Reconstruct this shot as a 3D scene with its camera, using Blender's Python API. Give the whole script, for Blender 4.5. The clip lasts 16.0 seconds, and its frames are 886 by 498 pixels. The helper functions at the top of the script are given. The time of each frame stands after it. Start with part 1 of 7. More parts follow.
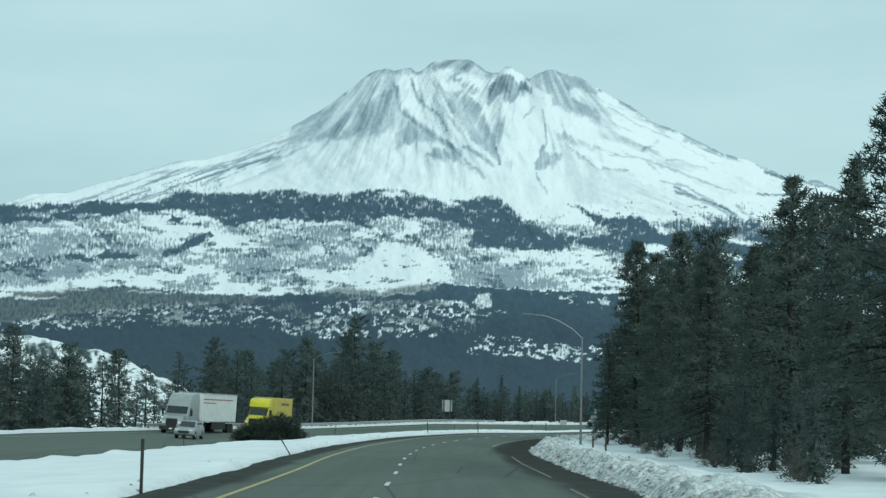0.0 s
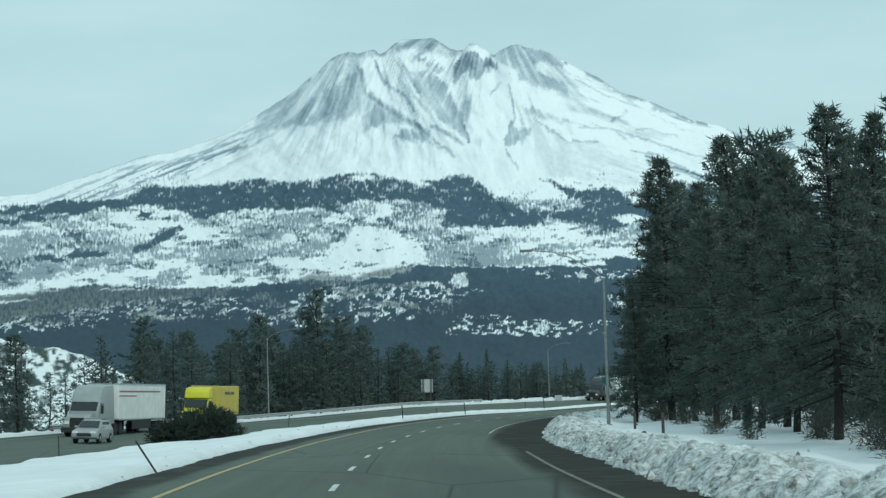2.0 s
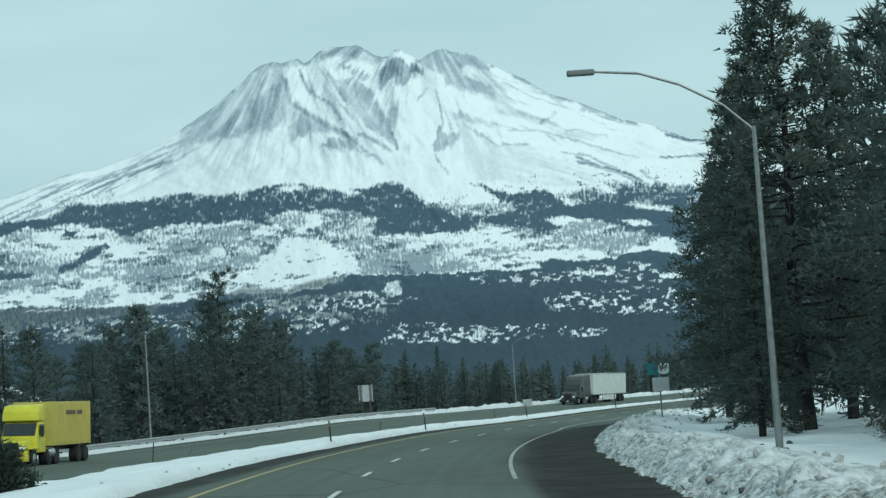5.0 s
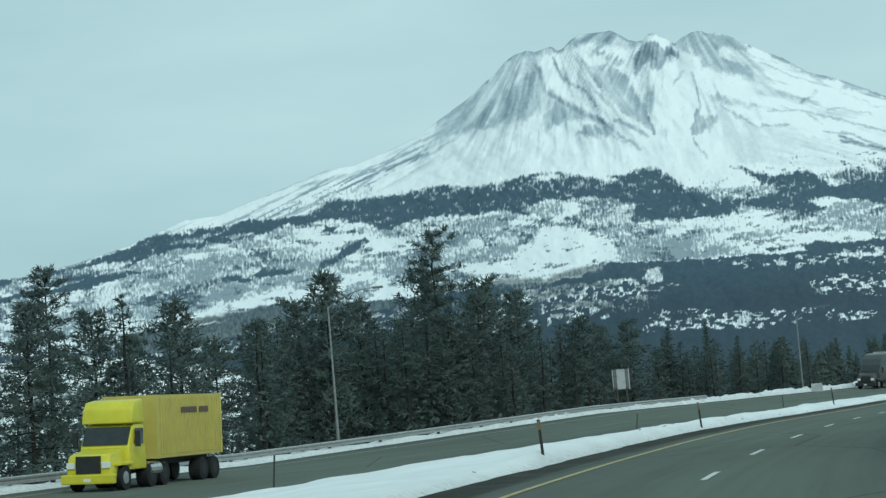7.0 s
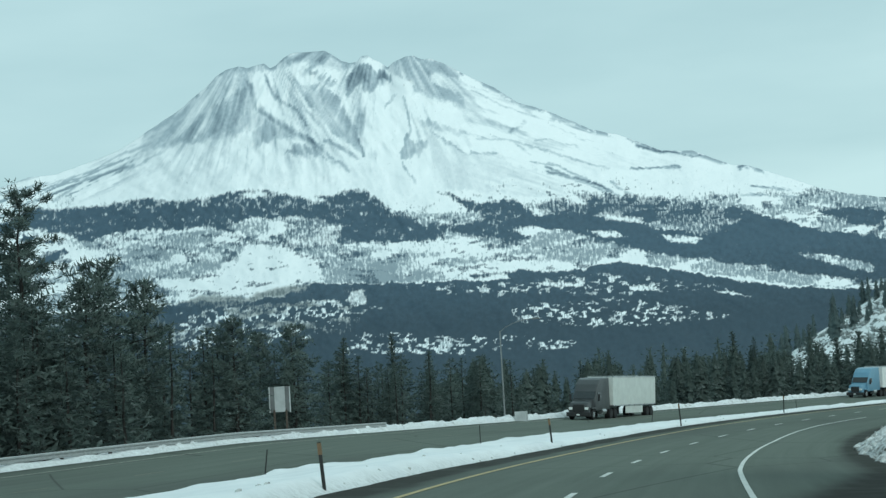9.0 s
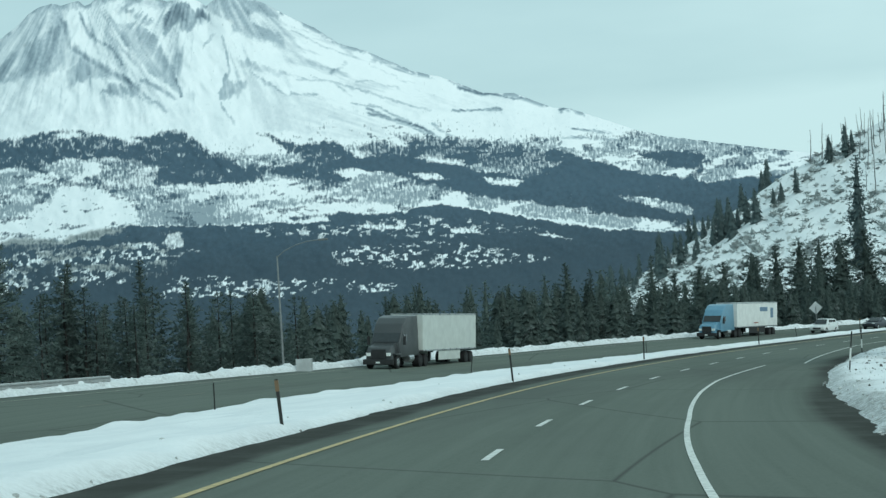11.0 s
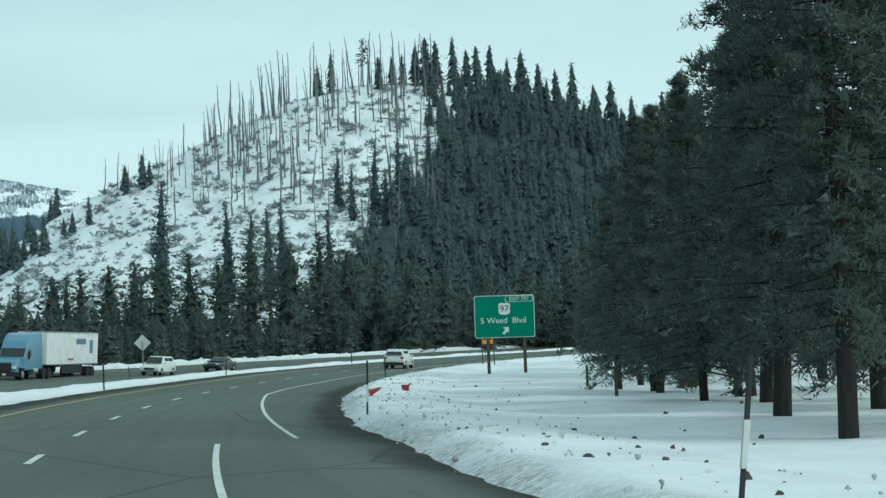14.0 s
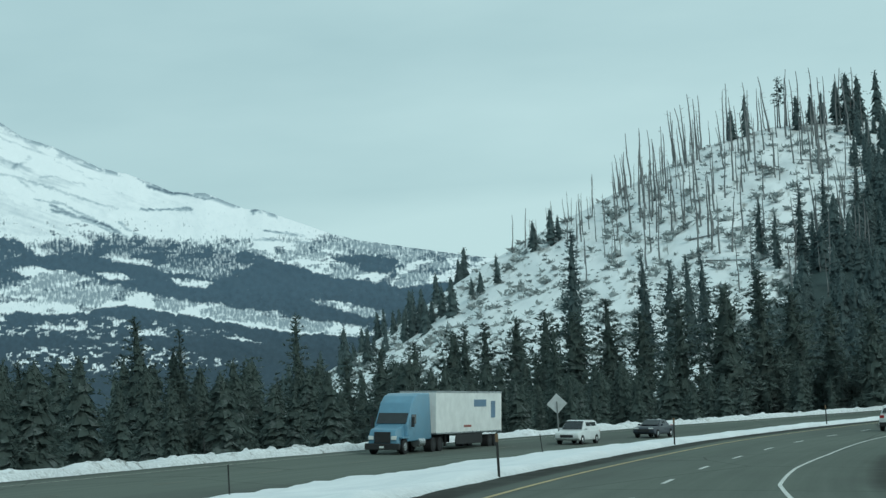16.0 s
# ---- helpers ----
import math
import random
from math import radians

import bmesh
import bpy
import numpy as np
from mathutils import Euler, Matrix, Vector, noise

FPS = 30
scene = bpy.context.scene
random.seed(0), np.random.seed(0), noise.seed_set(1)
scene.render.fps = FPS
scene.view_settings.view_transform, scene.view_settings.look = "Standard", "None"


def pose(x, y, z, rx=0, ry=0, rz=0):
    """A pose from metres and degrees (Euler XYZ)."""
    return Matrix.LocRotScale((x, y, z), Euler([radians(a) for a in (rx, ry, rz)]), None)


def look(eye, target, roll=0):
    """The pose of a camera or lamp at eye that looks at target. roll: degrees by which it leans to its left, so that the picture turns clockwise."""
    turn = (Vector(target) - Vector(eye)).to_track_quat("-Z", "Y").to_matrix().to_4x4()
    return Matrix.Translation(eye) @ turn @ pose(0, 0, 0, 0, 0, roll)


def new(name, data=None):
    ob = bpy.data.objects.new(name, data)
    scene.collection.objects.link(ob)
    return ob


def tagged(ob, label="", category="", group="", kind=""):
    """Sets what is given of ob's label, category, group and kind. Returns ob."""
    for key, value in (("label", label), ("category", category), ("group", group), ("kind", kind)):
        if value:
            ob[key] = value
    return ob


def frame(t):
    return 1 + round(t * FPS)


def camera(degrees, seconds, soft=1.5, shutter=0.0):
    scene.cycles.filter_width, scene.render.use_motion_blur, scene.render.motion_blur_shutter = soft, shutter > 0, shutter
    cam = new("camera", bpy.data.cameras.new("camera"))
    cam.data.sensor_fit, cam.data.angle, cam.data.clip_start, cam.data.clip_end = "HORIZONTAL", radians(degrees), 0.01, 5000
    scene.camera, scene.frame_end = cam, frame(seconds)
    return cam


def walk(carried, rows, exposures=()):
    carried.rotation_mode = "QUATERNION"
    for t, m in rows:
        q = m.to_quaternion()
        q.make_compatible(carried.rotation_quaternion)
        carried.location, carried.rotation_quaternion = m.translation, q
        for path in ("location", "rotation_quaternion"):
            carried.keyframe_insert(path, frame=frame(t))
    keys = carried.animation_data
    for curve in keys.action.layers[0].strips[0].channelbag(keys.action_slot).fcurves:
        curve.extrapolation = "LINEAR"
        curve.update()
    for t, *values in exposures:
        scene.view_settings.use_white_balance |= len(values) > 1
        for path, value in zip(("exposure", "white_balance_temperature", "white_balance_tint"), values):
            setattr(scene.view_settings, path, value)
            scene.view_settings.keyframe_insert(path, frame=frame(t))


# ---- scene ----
# The car's way along the right-hand lane: seconds, eye, then yaw to the right, pitch and roll in degrees.
WAY = [
    (0, (0.00, 0.00, 1.86), 0.89, 4.95, 1.32),
    (0.5, (0.29, 10.05, 1.81), 1.52, 4.90, 1.09),
    (1, (0.55, 20.10, 1.77), 2.16, 4.52, 0.75),
    (1.5, (0.79, 30.16, 1.76), 2.31, 4.49, -0.19),
    (2, (1.01, 40.22, 1.76), 1.65, 4.44, -1.72),
    (2.5, (1.26, 50.27, 1.77), 1.55, 4.31, -3.48),
    (3, (1.41, 60.30, 1.76), 4.00, 4.33, -4.11),
    (3.2, (1.42, 64.31, 1.75), 4.49, 4.58, -3.83),
    (5.3, (2.00, 106.59, 1.81), 3.16, 4.66, -3.94),
    (5.5, (2.11, 110.59, 1.81), 2.26, 4.85, -3.77),
    (6, (2.42, 120.59, 1.81), -0.47, 5.60, -4.40),
    (6.5, (2.84, 130.59, 1.82), -2.23, 5.38, -5.08),
    (7, (3.40, 140.62, 1.85), -3.88, 4.92, -4.82),
    (7.5, (4.12, 150.66, 1.88), -4.50, 5.12, -4.79),
    (8, (4.99, 160.70, 1.93), -2.39, 4.92, -5.02),
    (8.5, (6.03, 170.74, 1.98), 2.17, 4.90, -3.97),
    (9, (7.29, 180.75, 2.00), 4.65, 4.94, -3.29),
    (9.2, (7.85, 184.74, 2.00), 5.24, 4.93, -3.28),
    (11.3, (16.01, 226.50, 2.19), 11.51, 2.80, -3.54),
    (11.5, (16.86, 230.45, 2.19), 13.04, 2.87, -3.51),
    (12, (19.09, 240.24, 2.18), 17.18, 3.40, -3.97),
    (12.5, (21.78, 249.86, 2.16), 21.04, 3.13, -2.79),
    (13, (24.42, 259.41, 2.12), 23.41, 3.51, -1.57),
    (13.5, (27.13, 268.95, 2.09), 26.91, 3.51, -2.49),
    (14, (30.35, 278.41, 2.14), 30.46, 3.15, -2.46),
    (14.5, (33.86, 287.86, 2.25), 29.17, 4.00, -2.82),
    (15, (37.52, 297.29, 2.33), 24.27, 4.91, -2.77),
    (15.5, (41.30, 306.65, 2.40), 21.45, 5.48, -2.80),
    (16, (45.20, 315.94, 2.48), 18.74, 5.54, -3.47),
]


def aimed(eye, yaw, pitch, roll):
    a, b = radians(yaw), radians(pitch)
    way = Vector((math.sin(a) * math.cos(b), math.cos(a) * math.cos(b), math.sin(b)))
    return look(eye, Vector(eye) + 10 * way, roll)


cam = camera(25.25, 16.0, soft=1.4)
walk(cam, [(t, aimed(e, a, b, c)) for t, e, a, b, c in WAY], exposures=[(0, 0.02, 5930, -6), (6, -0.02, 5930, -6), (8, -0.06, 5930, -6), (9, 0.0, 5930, -6), (13, 0.02, 5930, -6), (14.6, 0.11, 5930, -6), (15.0, -0.12, 5930, -6), (16, -0.15, 5930, -6)])

# ---- overcast winter daylight ----
world = bpy.data.worlds.new("overcast_sky")
scene.world = world
world.use_nodes = True
wn, wl = world.node_tree.nodes, world.node_tree.links
wn.clear()
w_out, w_bg = wn.new("ShaderNodeOutputWorld"), wn.new("ShaderNodeBackground")
w_sky = wn.new("ShaderNodeTexSky")
w_sky.sky_type, w_sky.sun_disc = "NISHITA", False
w_sky.sun_elevation, w_sky.sun_rotation = radians(34), radians(160)
w_sky.air_density, w_sky.dust_density = 1.0, 2.0
w_tc, w_map, w_noise, w_ramp, w_mix = (wn.new("ShaderNode" + n) for n in ("TexCoord", "Mapping", "TexNoise", "ValToRGB", "Mix"))
w_map.inputs["Scale"].default_value = (1.5, 1.5, 6.0)
w_noise.inputs["Scale"].default_value, w_noise.inputs["Detail"].default_value = 2.2, 5
w_ramp.color_ramp.elements[0].position, w_ramp.color_ramp.elements[0].color = 0.35, (4.5, 5.9, 6.25, 1)
w_ramp.color_ramp.elements[1].position, w_ramp.color_ramp.elements[1].color = 0.75, (6.9, 8.2, 8.35, 1)
w_mix.data_type = "RGBA"
w_mix.inputs["Factor"].default_value = 0.9
wl.new(w_tc.outputs["Generated"], w_map.inputs["Vector"])
wl.new(w_map.outputs["Vector"], w_noise.inputs["Vector"])
w_sep, w_east, w_sum = wn.new("ShaderNodeSeparateXYZ"), wn.new("ShaderNodeMath"), wn.new("ShaderNodeMath")
w_east.operation, w_sum.operation = "MULTIPLY_ADD", "MULTIPLY_ADD"
wl.new(w_tc.outputs["Generated"], w_sep.inputs[0])
wl.new(w_sep.outputs["X"], w_east.inputs[0])
w_east.inputs[1].default_value, w_east.inputs[2].default_value = 0.28, 0.215
wl.new(w_noise.outputs["Fac"], w_sum.inputs[0])
w_sum.inputs[1].default_value = 0.6
wl.new(w_east.outputs[0], w_sum.inputs[2])
w_low, w_side, w_cloud, w_all = (wn.new("ShaderNode" + n) for n in ("MapRange", "MapRange", "Math", "Math"))
for nd, socket, values in ((w_low, "Z", (0.088, 0.128, 1, 0)), (w_side, "X", (0.1, 0.3, 0, 0.5))):
    for key, v in zip(("From Min", "From Max", "To Min", "To Max"), values):
        nd.inputs[key].default_value = v
    wl.new(w_sep.outputs[socket], nd.inputs["Value"])
w_cloud.operation, w_all.operation = "MULTIPLY", "ADD"
wl.new(w_low.outputs[0], w_cloud.inputs[0])
wl.new(w_side.outputs[0], w_cloud.inputs[1])
wl.new(w_cloud.outputs[0], w_all.inputs[0])
wl.new(w_sum.outputs[0], w_all.inputs[1])
wl.new(w_all.outputs[0], w_ramp.inputs["Fac"])
wl.new(w_sky.outputs["Color"], w_mix.inputs["A"])
wl.new(w_ramp.outputs["Color"], w_mix.inputs["B"])
wl.new(w_mix.outputs["Result"], w_bg.inputs["Color"])
w_bg.inputs["Strength"].default_value = 0.1
wl.new(w_bg.outputs["Background"], w_out.inputs["Surface"])

sun = new("sun", bpy.data.lights.new("sun", "SUN"))
sun.data.energy, sun.data.angle, sun.data.color = 1.2, radians(14), (1.0, 0.97, 0.92)
sun.matrix_world = look((40, -110, 80), (0, 0, 0))
# ---- materials ----
class Mat:
    """A small builder for node materials."""

    def __init__(self, name, rough=0.8, metal=0.0, spec=0.3):
        self.m = bpy.data.materials.new(name)
        self.m.use_nodes = True
        self.n, self.l = self.m.node_tree.nodes, self.m.node_tree.links
        self.b = self.n["Principled BSDF"]
        self.b.inputs["Roughness"].default_value = rough
        self.b.inputs["Metallic"].default_value = metal
        self.b.inputs["Specular IOR Level"].default_value = spec

    def node(self, kind, **values):
        nd = self.n.new("ShaderNode" + kind)
        for k, v in values.items():
            nd.inputs[k].default_value = v
        return nd

    def coords(self, which="Object"):
        g = self.n.new("ShaderNodeNewGeometry") if which == "Position" else self.n.new("ShaderNodeTexCoord")
        return g.outputs[which]

    def noise(self, scale, detail=4, rough=0.55, vec=None, stretch=None):
        nd = self.node("TexNoise", Scale=scale, Detail=detail, Roughness=rough)
        v = vec if vec is not None else self.coords("Position")
        if stretch:
            mp = self.node("Mapping", Scale=stretch)
            self.l.new(v, mp.inputs["Vector"])
            v = mp.outputs["Vector"]
        self.l.new(v, nd.inputs["Vector"])
        return nd.outputs["Fac"]

    def ramp(self, fac, *stops):
        nd = self.n.new("ShaderNodeValToRGB")
        e = nd.color_ramp.elements
        while len(e) < len(stops):
            e.new(0.5)
        for el, (p, c) in zip(e, stops):
            el.position = p
            el.color = (*c, 1) if len(c) == 3 else c
        self.l.new(fac, nd.inputs["Fac"])
        return nd.outputs["Color"]

    def grey(self, fac, lo, hi, a=0.0, b=1.0):
        nd = self.n.new("ShaderNodeMapRange")
        for k, v in (("From Min", lo), ("From Max", hi), ("To Min", a), ("To Max", b)):
            nd.inputs[k].default_value = v
        self.l.new(fac, nd.inputs["Value"])
        return nd.outputs["Result"]

    def mix(self, fac, a, b, blend="MIX"):
        nd = self.n.new("ShaderNodeMix")
        nd.data_type, nd.blend_type = "RGBA", blend
        for key, v in (("Factor", fac), ("A", a), ("B", b)):
            if isinstance(v, (int, float)):
                nd.inputs[key].default_value = v
            elif isinstance(v, tuple):
                nd.inputs[key].default_value = (*v, 1)
            else:
                self.l.new(v, nd.inputs[key])
        return nd.outputs["Result"]

    def math(self, op, a, b=0.0):
        nd = self.n.new("ShaderNodeMath")
        nd.operation = op
        for i, v in enumerate((a, b)):
            if isinstance(v, (int, float)):
                nd.inputs[i].default_value = v
            else:
                self.l.new(v, nd.inputs[i])
        return nd.outputs[0]

    def attr(self, name, out="Color"):
        nd = self.n.new("ShaderNodeAttribute")
        nd.attribute_name = name
        return nd.outputs[out]

    def rand(self):
        return self.n.new("ShaderNodeObjectInfo").outputs["Random"]

    def island(self):
        return self.n.new("ShaderNodeNewGeometry").outputs["Random Per Island"]

    def color(self, c):
        if isinstance(c, tuple):
            self.b.inputs["Base Color"].default_value = (*c, 1)
        else:
            self.l.new(c, self.b.inputs["Base Color"])
        return self

    def rough(self, v):
        self.l.new(v, self.b.inputs["Roughness"])
        return self

    def bump(self, fac, strength=0.4, dist=0.05):
        nd = self.node("Bump", Strength=strength, Distance=dist)
        self.l.new(fac, nd.inputs["Height"])
        self.l.new(nd.outputs["Normal"], self.b.inputs["Normal"])
        return self


def plain(name, c, rough=0.6, metal=0.0, vary=0.12, scale=3.0, spec=0.4):
    m = Mat(name, rough, metal, spec)
    f = m.noise(scale, 5)
    lo, hi = tuple(v * (1 - vary) for v in c), tuple(min(1, v * (1 + vary)) for v in c)
    m.color(m.ramp(f, (0.3, lo), (0.7, hi)))
    m.rough(m.grey(f, 0.2, 0.8, max(0, rough - 0.1), min(1, rough + 0.1)))
    return m.m


def snow_material():
    m = Mat("snow", 0.7, spec=0.25)
    big, fine = m.noise(0.35, 5), m.noise(9, 6, 0.6)
    c = m.ramp(big, (0.3, (0.74, 0.76, 0.78)), (0.7, (0.86, 0.87, 0.88)))
    dirt = m.attr("dirt", "Fac")
    grit = m.noise(5.5, 8, 0.75)
    d = m.math("MULTIPLY", m.grey(grit, 0.42, 0.62), m.math("MULTIPLY", dirt, 1.0))
    soft = m.math("MULTIPLY", dirt, m.grey(big, 0.2, 0.8, 0.15, 0.55))
    c = m.mix(soft, c, (0.36, 0.38, 0.37))
    c = m.mix(d, c, (0.13, 0.125, 0.11))
    m.color(c)
    m.bump(m.math("ADD", fine, m.math("MULTIPLY", m.noise(1.8, 4), 2.0)), 0.5, 0.06)
    return m.m


def asphalt_material():
    m = Mat("worn_asphalt", 0.9, spec=0.12)
    uv = m.attr("lane", "Vector")
    grain = m.noise(14, 6, 0.7)
    big = m.noise(0.12, 5, 0.6, uv, (0.15, 1.0, 1.0))
    streak = m.noise(1.0, 4, 0.6, uv, (0.02, 1.9, 1.0))
    c = m.ramp(grain, (0.3, (0.089, 0.104, 0.088)), (0.72, (0.138, 0.159, 0.136)))
    c = m.mix(m.grey(streak, 0.35, 0.65, 0.0, 0.55), c, (0.153, 0.175, 0.15))
    c = m.mix(m.grey(big, 0.46, 0.66, 0.0, 0.75), c, (0.086, 0.096, 0.086))
    wet = m.attr("dirt", "Fac")
    c = m.mix(m.math("MULTIPLY", wet, m.grey(m.noise(0.5, 6, 0.65), 0.3, 0.55, 0.65, 1.0)), c, (0.024, 0.023, 0.02))
    crack = m.node("TexVoronoi", Scale=1.0)
    crack.feature = "DISTANCE_TO_EDGE"
    mp = m.node("Mapping", Scale=(0.045, 0.11, 1.0))
    m.l.new(uv, mp.inputs["Vector"])
    warp = m.mix(0.06, mp.outputs["Vector"], m.node("TexNoise", Scale=3.0).outputs["Color"])
    m.l.new(warp, crack.inputs["Vector"])
    line = m.grey(crack.outputs["Distance"], 0.0, 0.006, 0.7, 0.0)
    c = m.mix(line, c, (0.035, 0.036, 0.034))
    m.color(c)
    m.bump(grain, 0.3, 0.01)
    return m.m


def needle_material(name, dark, light, snowy=0.0):
    m = Mat(name, 0.75, spec=0.2)
    c = m.ramp(m.island(), (0.0, dark), (0.75, light), (1.0, tuple(v * 1.15 for v in light)))
    c = m.mix(m.grey(m.rand(), 0, 1, 0.0, 0.35), c, tuple(v * 0.6 for v in dark))
    if snowy:
        up = m.n.new("ShaderNodeNewGeometry").outputs["True Normal"]
        sep = m.n.new("ShaderNodeSeparateXYZ")
        m.l.new(up, sep.inputs[0])
        patch = m.math("MULTIPLY", m.grey(m.noise(0.9, 5, 0.7), 0.54, 0.61), m.grey(m.math("ABSOLUTE", sep.outputs["Z"]), 0.35, 0.7))
        c = m.mix(m.math("MULTIPLY", patch, snowy), c, (0.72, 0.75, 0.76))
    m.color(c)
    glow, both = m.n.new("ShaderNodeBsdfTranslucent"), m.node("MixShader", Fac=0.42)
    m.l.new(c, glow.inputs["Color"])
    m.l.new(m.b.outputs[0], both.inputs[1])
    m.l.new(glow.outputs[0], both.inputs[2])
    m.l.new(both.outputs[0], m.n["Material Output"].inputs["Surface"])
    return m.m


def bark_material():
    m = Mat("bark", 0.9, spec=0.2)
    f = m.noise(3.0, 6, 0.7, m.coords("Object"), (3.0, 3.0, 0.6))
    m.color(m.ramp(f, (0.3, (0.02, 0.02, 0.019)), (0.7, (0.042, 0.039, 0.036))))
    m.bump(f, 0.8, 0.05)
    return m.m


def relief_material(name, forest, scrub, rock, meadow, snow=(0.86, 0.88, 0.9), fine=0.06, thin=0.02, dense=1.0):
    """Snowy slopes; the cover attribute holds forest, bare scrub and rock, its alpha the brown meadow. dense darkens
    the low forest, where less haze is painted in.
    """
    m = Mat(name, 0.85, spec=0.15)
    cov = m.attr("cover")
    sep = m.n.new("ShaderNodeSeparateColor")
    m.l.new(cov, sep.inputs[0])
    at = m.attr("slope", "Vector")
    grain = m.noise(fine, 6, 0.65, at)
    trees = m.noise(thin, 4, 0.6, at, (1.0, 0.42, 1.0))

    def cut(w, f, soft=0.12, lo=0.05):
        t = m.math("SUBTRACT", 1.0, w)
        return m.grey(m.math("SUBTRACT", f, m.grey(t, 0, 1, lo, 0.8)), -soft, soft)

    c = m.mix(m.grey(grain, 0.25, 0.75), tuple(v * 0.95 for v in snow), snow)
    # the rock channel also carries grey painted for shaded snow
    bare = m.math("ADD", sep.outputs[2], m.math("MULTIPLY", m.math("SUBTRACT", grain, 0.5), 0.3))
    c = m.mix(m.grey(bare, 0.1, 0.5), c, rock)
    c = m.mix(m.grey(bare, 0.5, 0.95), c, tuple(v * k for v, k in zip(rock, (0.31, 0.36, 0.41))))
    c = m.mix(m.math("MULTIPLY", cut(sep.outputs[1], trees, 0.1, 0.27), 0.95), c, scrub)
    c = m.mix(m.attr("cover", "Alpha"), c, meadow)
    # haze put into the forest colour: darker low down, paler on the far belt
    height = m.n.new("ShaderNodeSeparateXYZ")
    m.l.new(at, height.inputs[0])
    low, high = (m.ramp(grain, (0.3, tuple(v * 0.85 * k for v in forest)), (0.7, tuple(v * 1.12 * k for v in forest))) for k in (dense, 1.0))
    hazed_wood = m.mix(m.grey(m.math("ADD", height.outputs["Y"], grain), 3.2, 5.0), low, high)
    c = m.mix(cut(sep.outputs[0], trees, 0.17), c, hazed_wood)
    m.color(c)
    return m.m


SNOW, ASPHALT, BARK = snow_material(), asphalt_material(), bark_material()
NEEDLE = needle_material("pine_needles", (0.089, 0.114, 0.099), (0.115, 0.146, 0.126), 0.24)
NEEDLE_FAR = needle_material("conifer_needles", (0.09, 0.119, 0.109), (0.116, 0.15, 0.136), 0.14)
# butte firs paler and bluer: the haze over them is put into the colour
NEEDLE_HAZED = needle_material("hazed_fir_needles", (0.115, 0.155, 0.157), (0.13, 0.173, 0.175), 0.03)
PAINT_WHITE = plain("lane_paint_white", (0.6, 0.61, 0.58), 0.7, vary=0.3, scale=6)
PAINT_YELLOW = plain("lane_paint_yellow", (0.43, 0.34, 0.17), 0.7, vary=0.3, scale=4)
# ---- the line of the road ----
ROAD = [(-3.2, -120, 0.3), (-1.1, -40, 0.1), (0, 0, 0), (0.55, 20, -0.09), (1.01, 40, -0.1), (1.5, 70, -0.1), (1.86, 100, -0.06),
        (3.4, 140, -0.02), (7.29, 180, 0.14), (14.73, 220, 0.31), (24.42, 259, 0.26), (37.52, 297, 0.46), (53.54, 334, 0.65), (67.6, 361.3, 0.8),
        (84, 388.5, 1.0), (103, 415.5, 1.3), (127, 443, 1.6), (155, 468, 1.9), (188, 490, 2.2), (225, 508, 2.5), (265, 522, 2.8), (310, 533, 3.0), (360, 541, 3.2)]


def spline(points, per=40):
    p = np.array(points, float)
    p = np.vstack([2 * p[0] - p[1], p, 2 * p[-1] - p[-2]])
    u = np.linspace(0, 1, per, endpoint=False)[:, None]
    rows = []
    for i in range(1, len(p) - 2):
        a, b, c, d = p[i - 1 : i + 3]
        t = [0]
        for q, w in ((a, b), (b, c), (c, d)):
            t.append(t[-1] + math.sqrt(np.linalg.norm(w - q)))
        m1 = (t[2] - t[1]) * ((b - a) / (t[1] - t[0]) - (c - a) / (t[2] - t[0]) + (c - b) / (t[2] - t[1]))
        m2 = (t[2] - t[1]) * ((c - b) / (t[2] - t[1]) - (d - b) / (t[3] - t[1]) + (d - c) / (t[3] - t[2]))
        rows.append((2 * u**3 - 3 * u**2 + 1) * b + (u**3 - 2 * u**2 + u) * m1 + (-2 * u**3 + 3 * u**2) * c + (u**3 - u**2) * m2)
    return np.vstack(rows + [p[-2:-1]])


_line = spline(ROAD)
_s = np.concatenate([[0], np.cumsum(np.hypot(*np.diff(_line[:, :2], axis=0).T))])
_s -= np.interp(0, _line[:, 1], _s)
S_MIN, S_MAX = _s[0] + 1, _s[-1] - 1
LS = np.arange(math.ceil(S_MIN), math.floor(S_MAX), 1.0)
LX, LY, LZ = (np.interp(LS, _s, _line[:, i]) for i in range(3))
_gx, _gy = np.gradient(LX), np.gradient(LY)
_g = np.hypot(_gx, _gy)
NX, NY = -_gy / _g, _gx / _g


def spot(s, l):
    """Plan position at s metres along the road and l metres to the left of the car's line."""
    nx, ny = np.interp(s, LS, NX), np.interp(s, LS, NY)
    return np.interp(s, LS, LX) + l * nx, np.interp(s, LS, LY) + l * ny


def bearing(s):
    return math.degrees(math.atan2(-float(np.interp(s, LS, NX)), float(np.interp(s, LS, NY)))) - 90


def bed(s, l):
    """Height of the paved formation."""
    z = np.interp(s, LS, LZ)
    k = np.interp(s, [0, 320, 420], [-0.004, 0.043, 0.05])
    ko = np.interp(s, [240, 300], [0.043, 0.065])
    own = k * np.clip(l, -7, 8)
    opp = np.interp(s, [240, 300], [-0.6, -0.1]) + ko * (np.clip(l, 19, 37) - 21)
    return z + own + (opp - own) * np.clip((l - 8) / 12, 0, 1)


def lattice(seed, n=256):
    return np.random.RandomState(seed).rand(n, n)


_lat = [lattice(i) for i in range(8)]


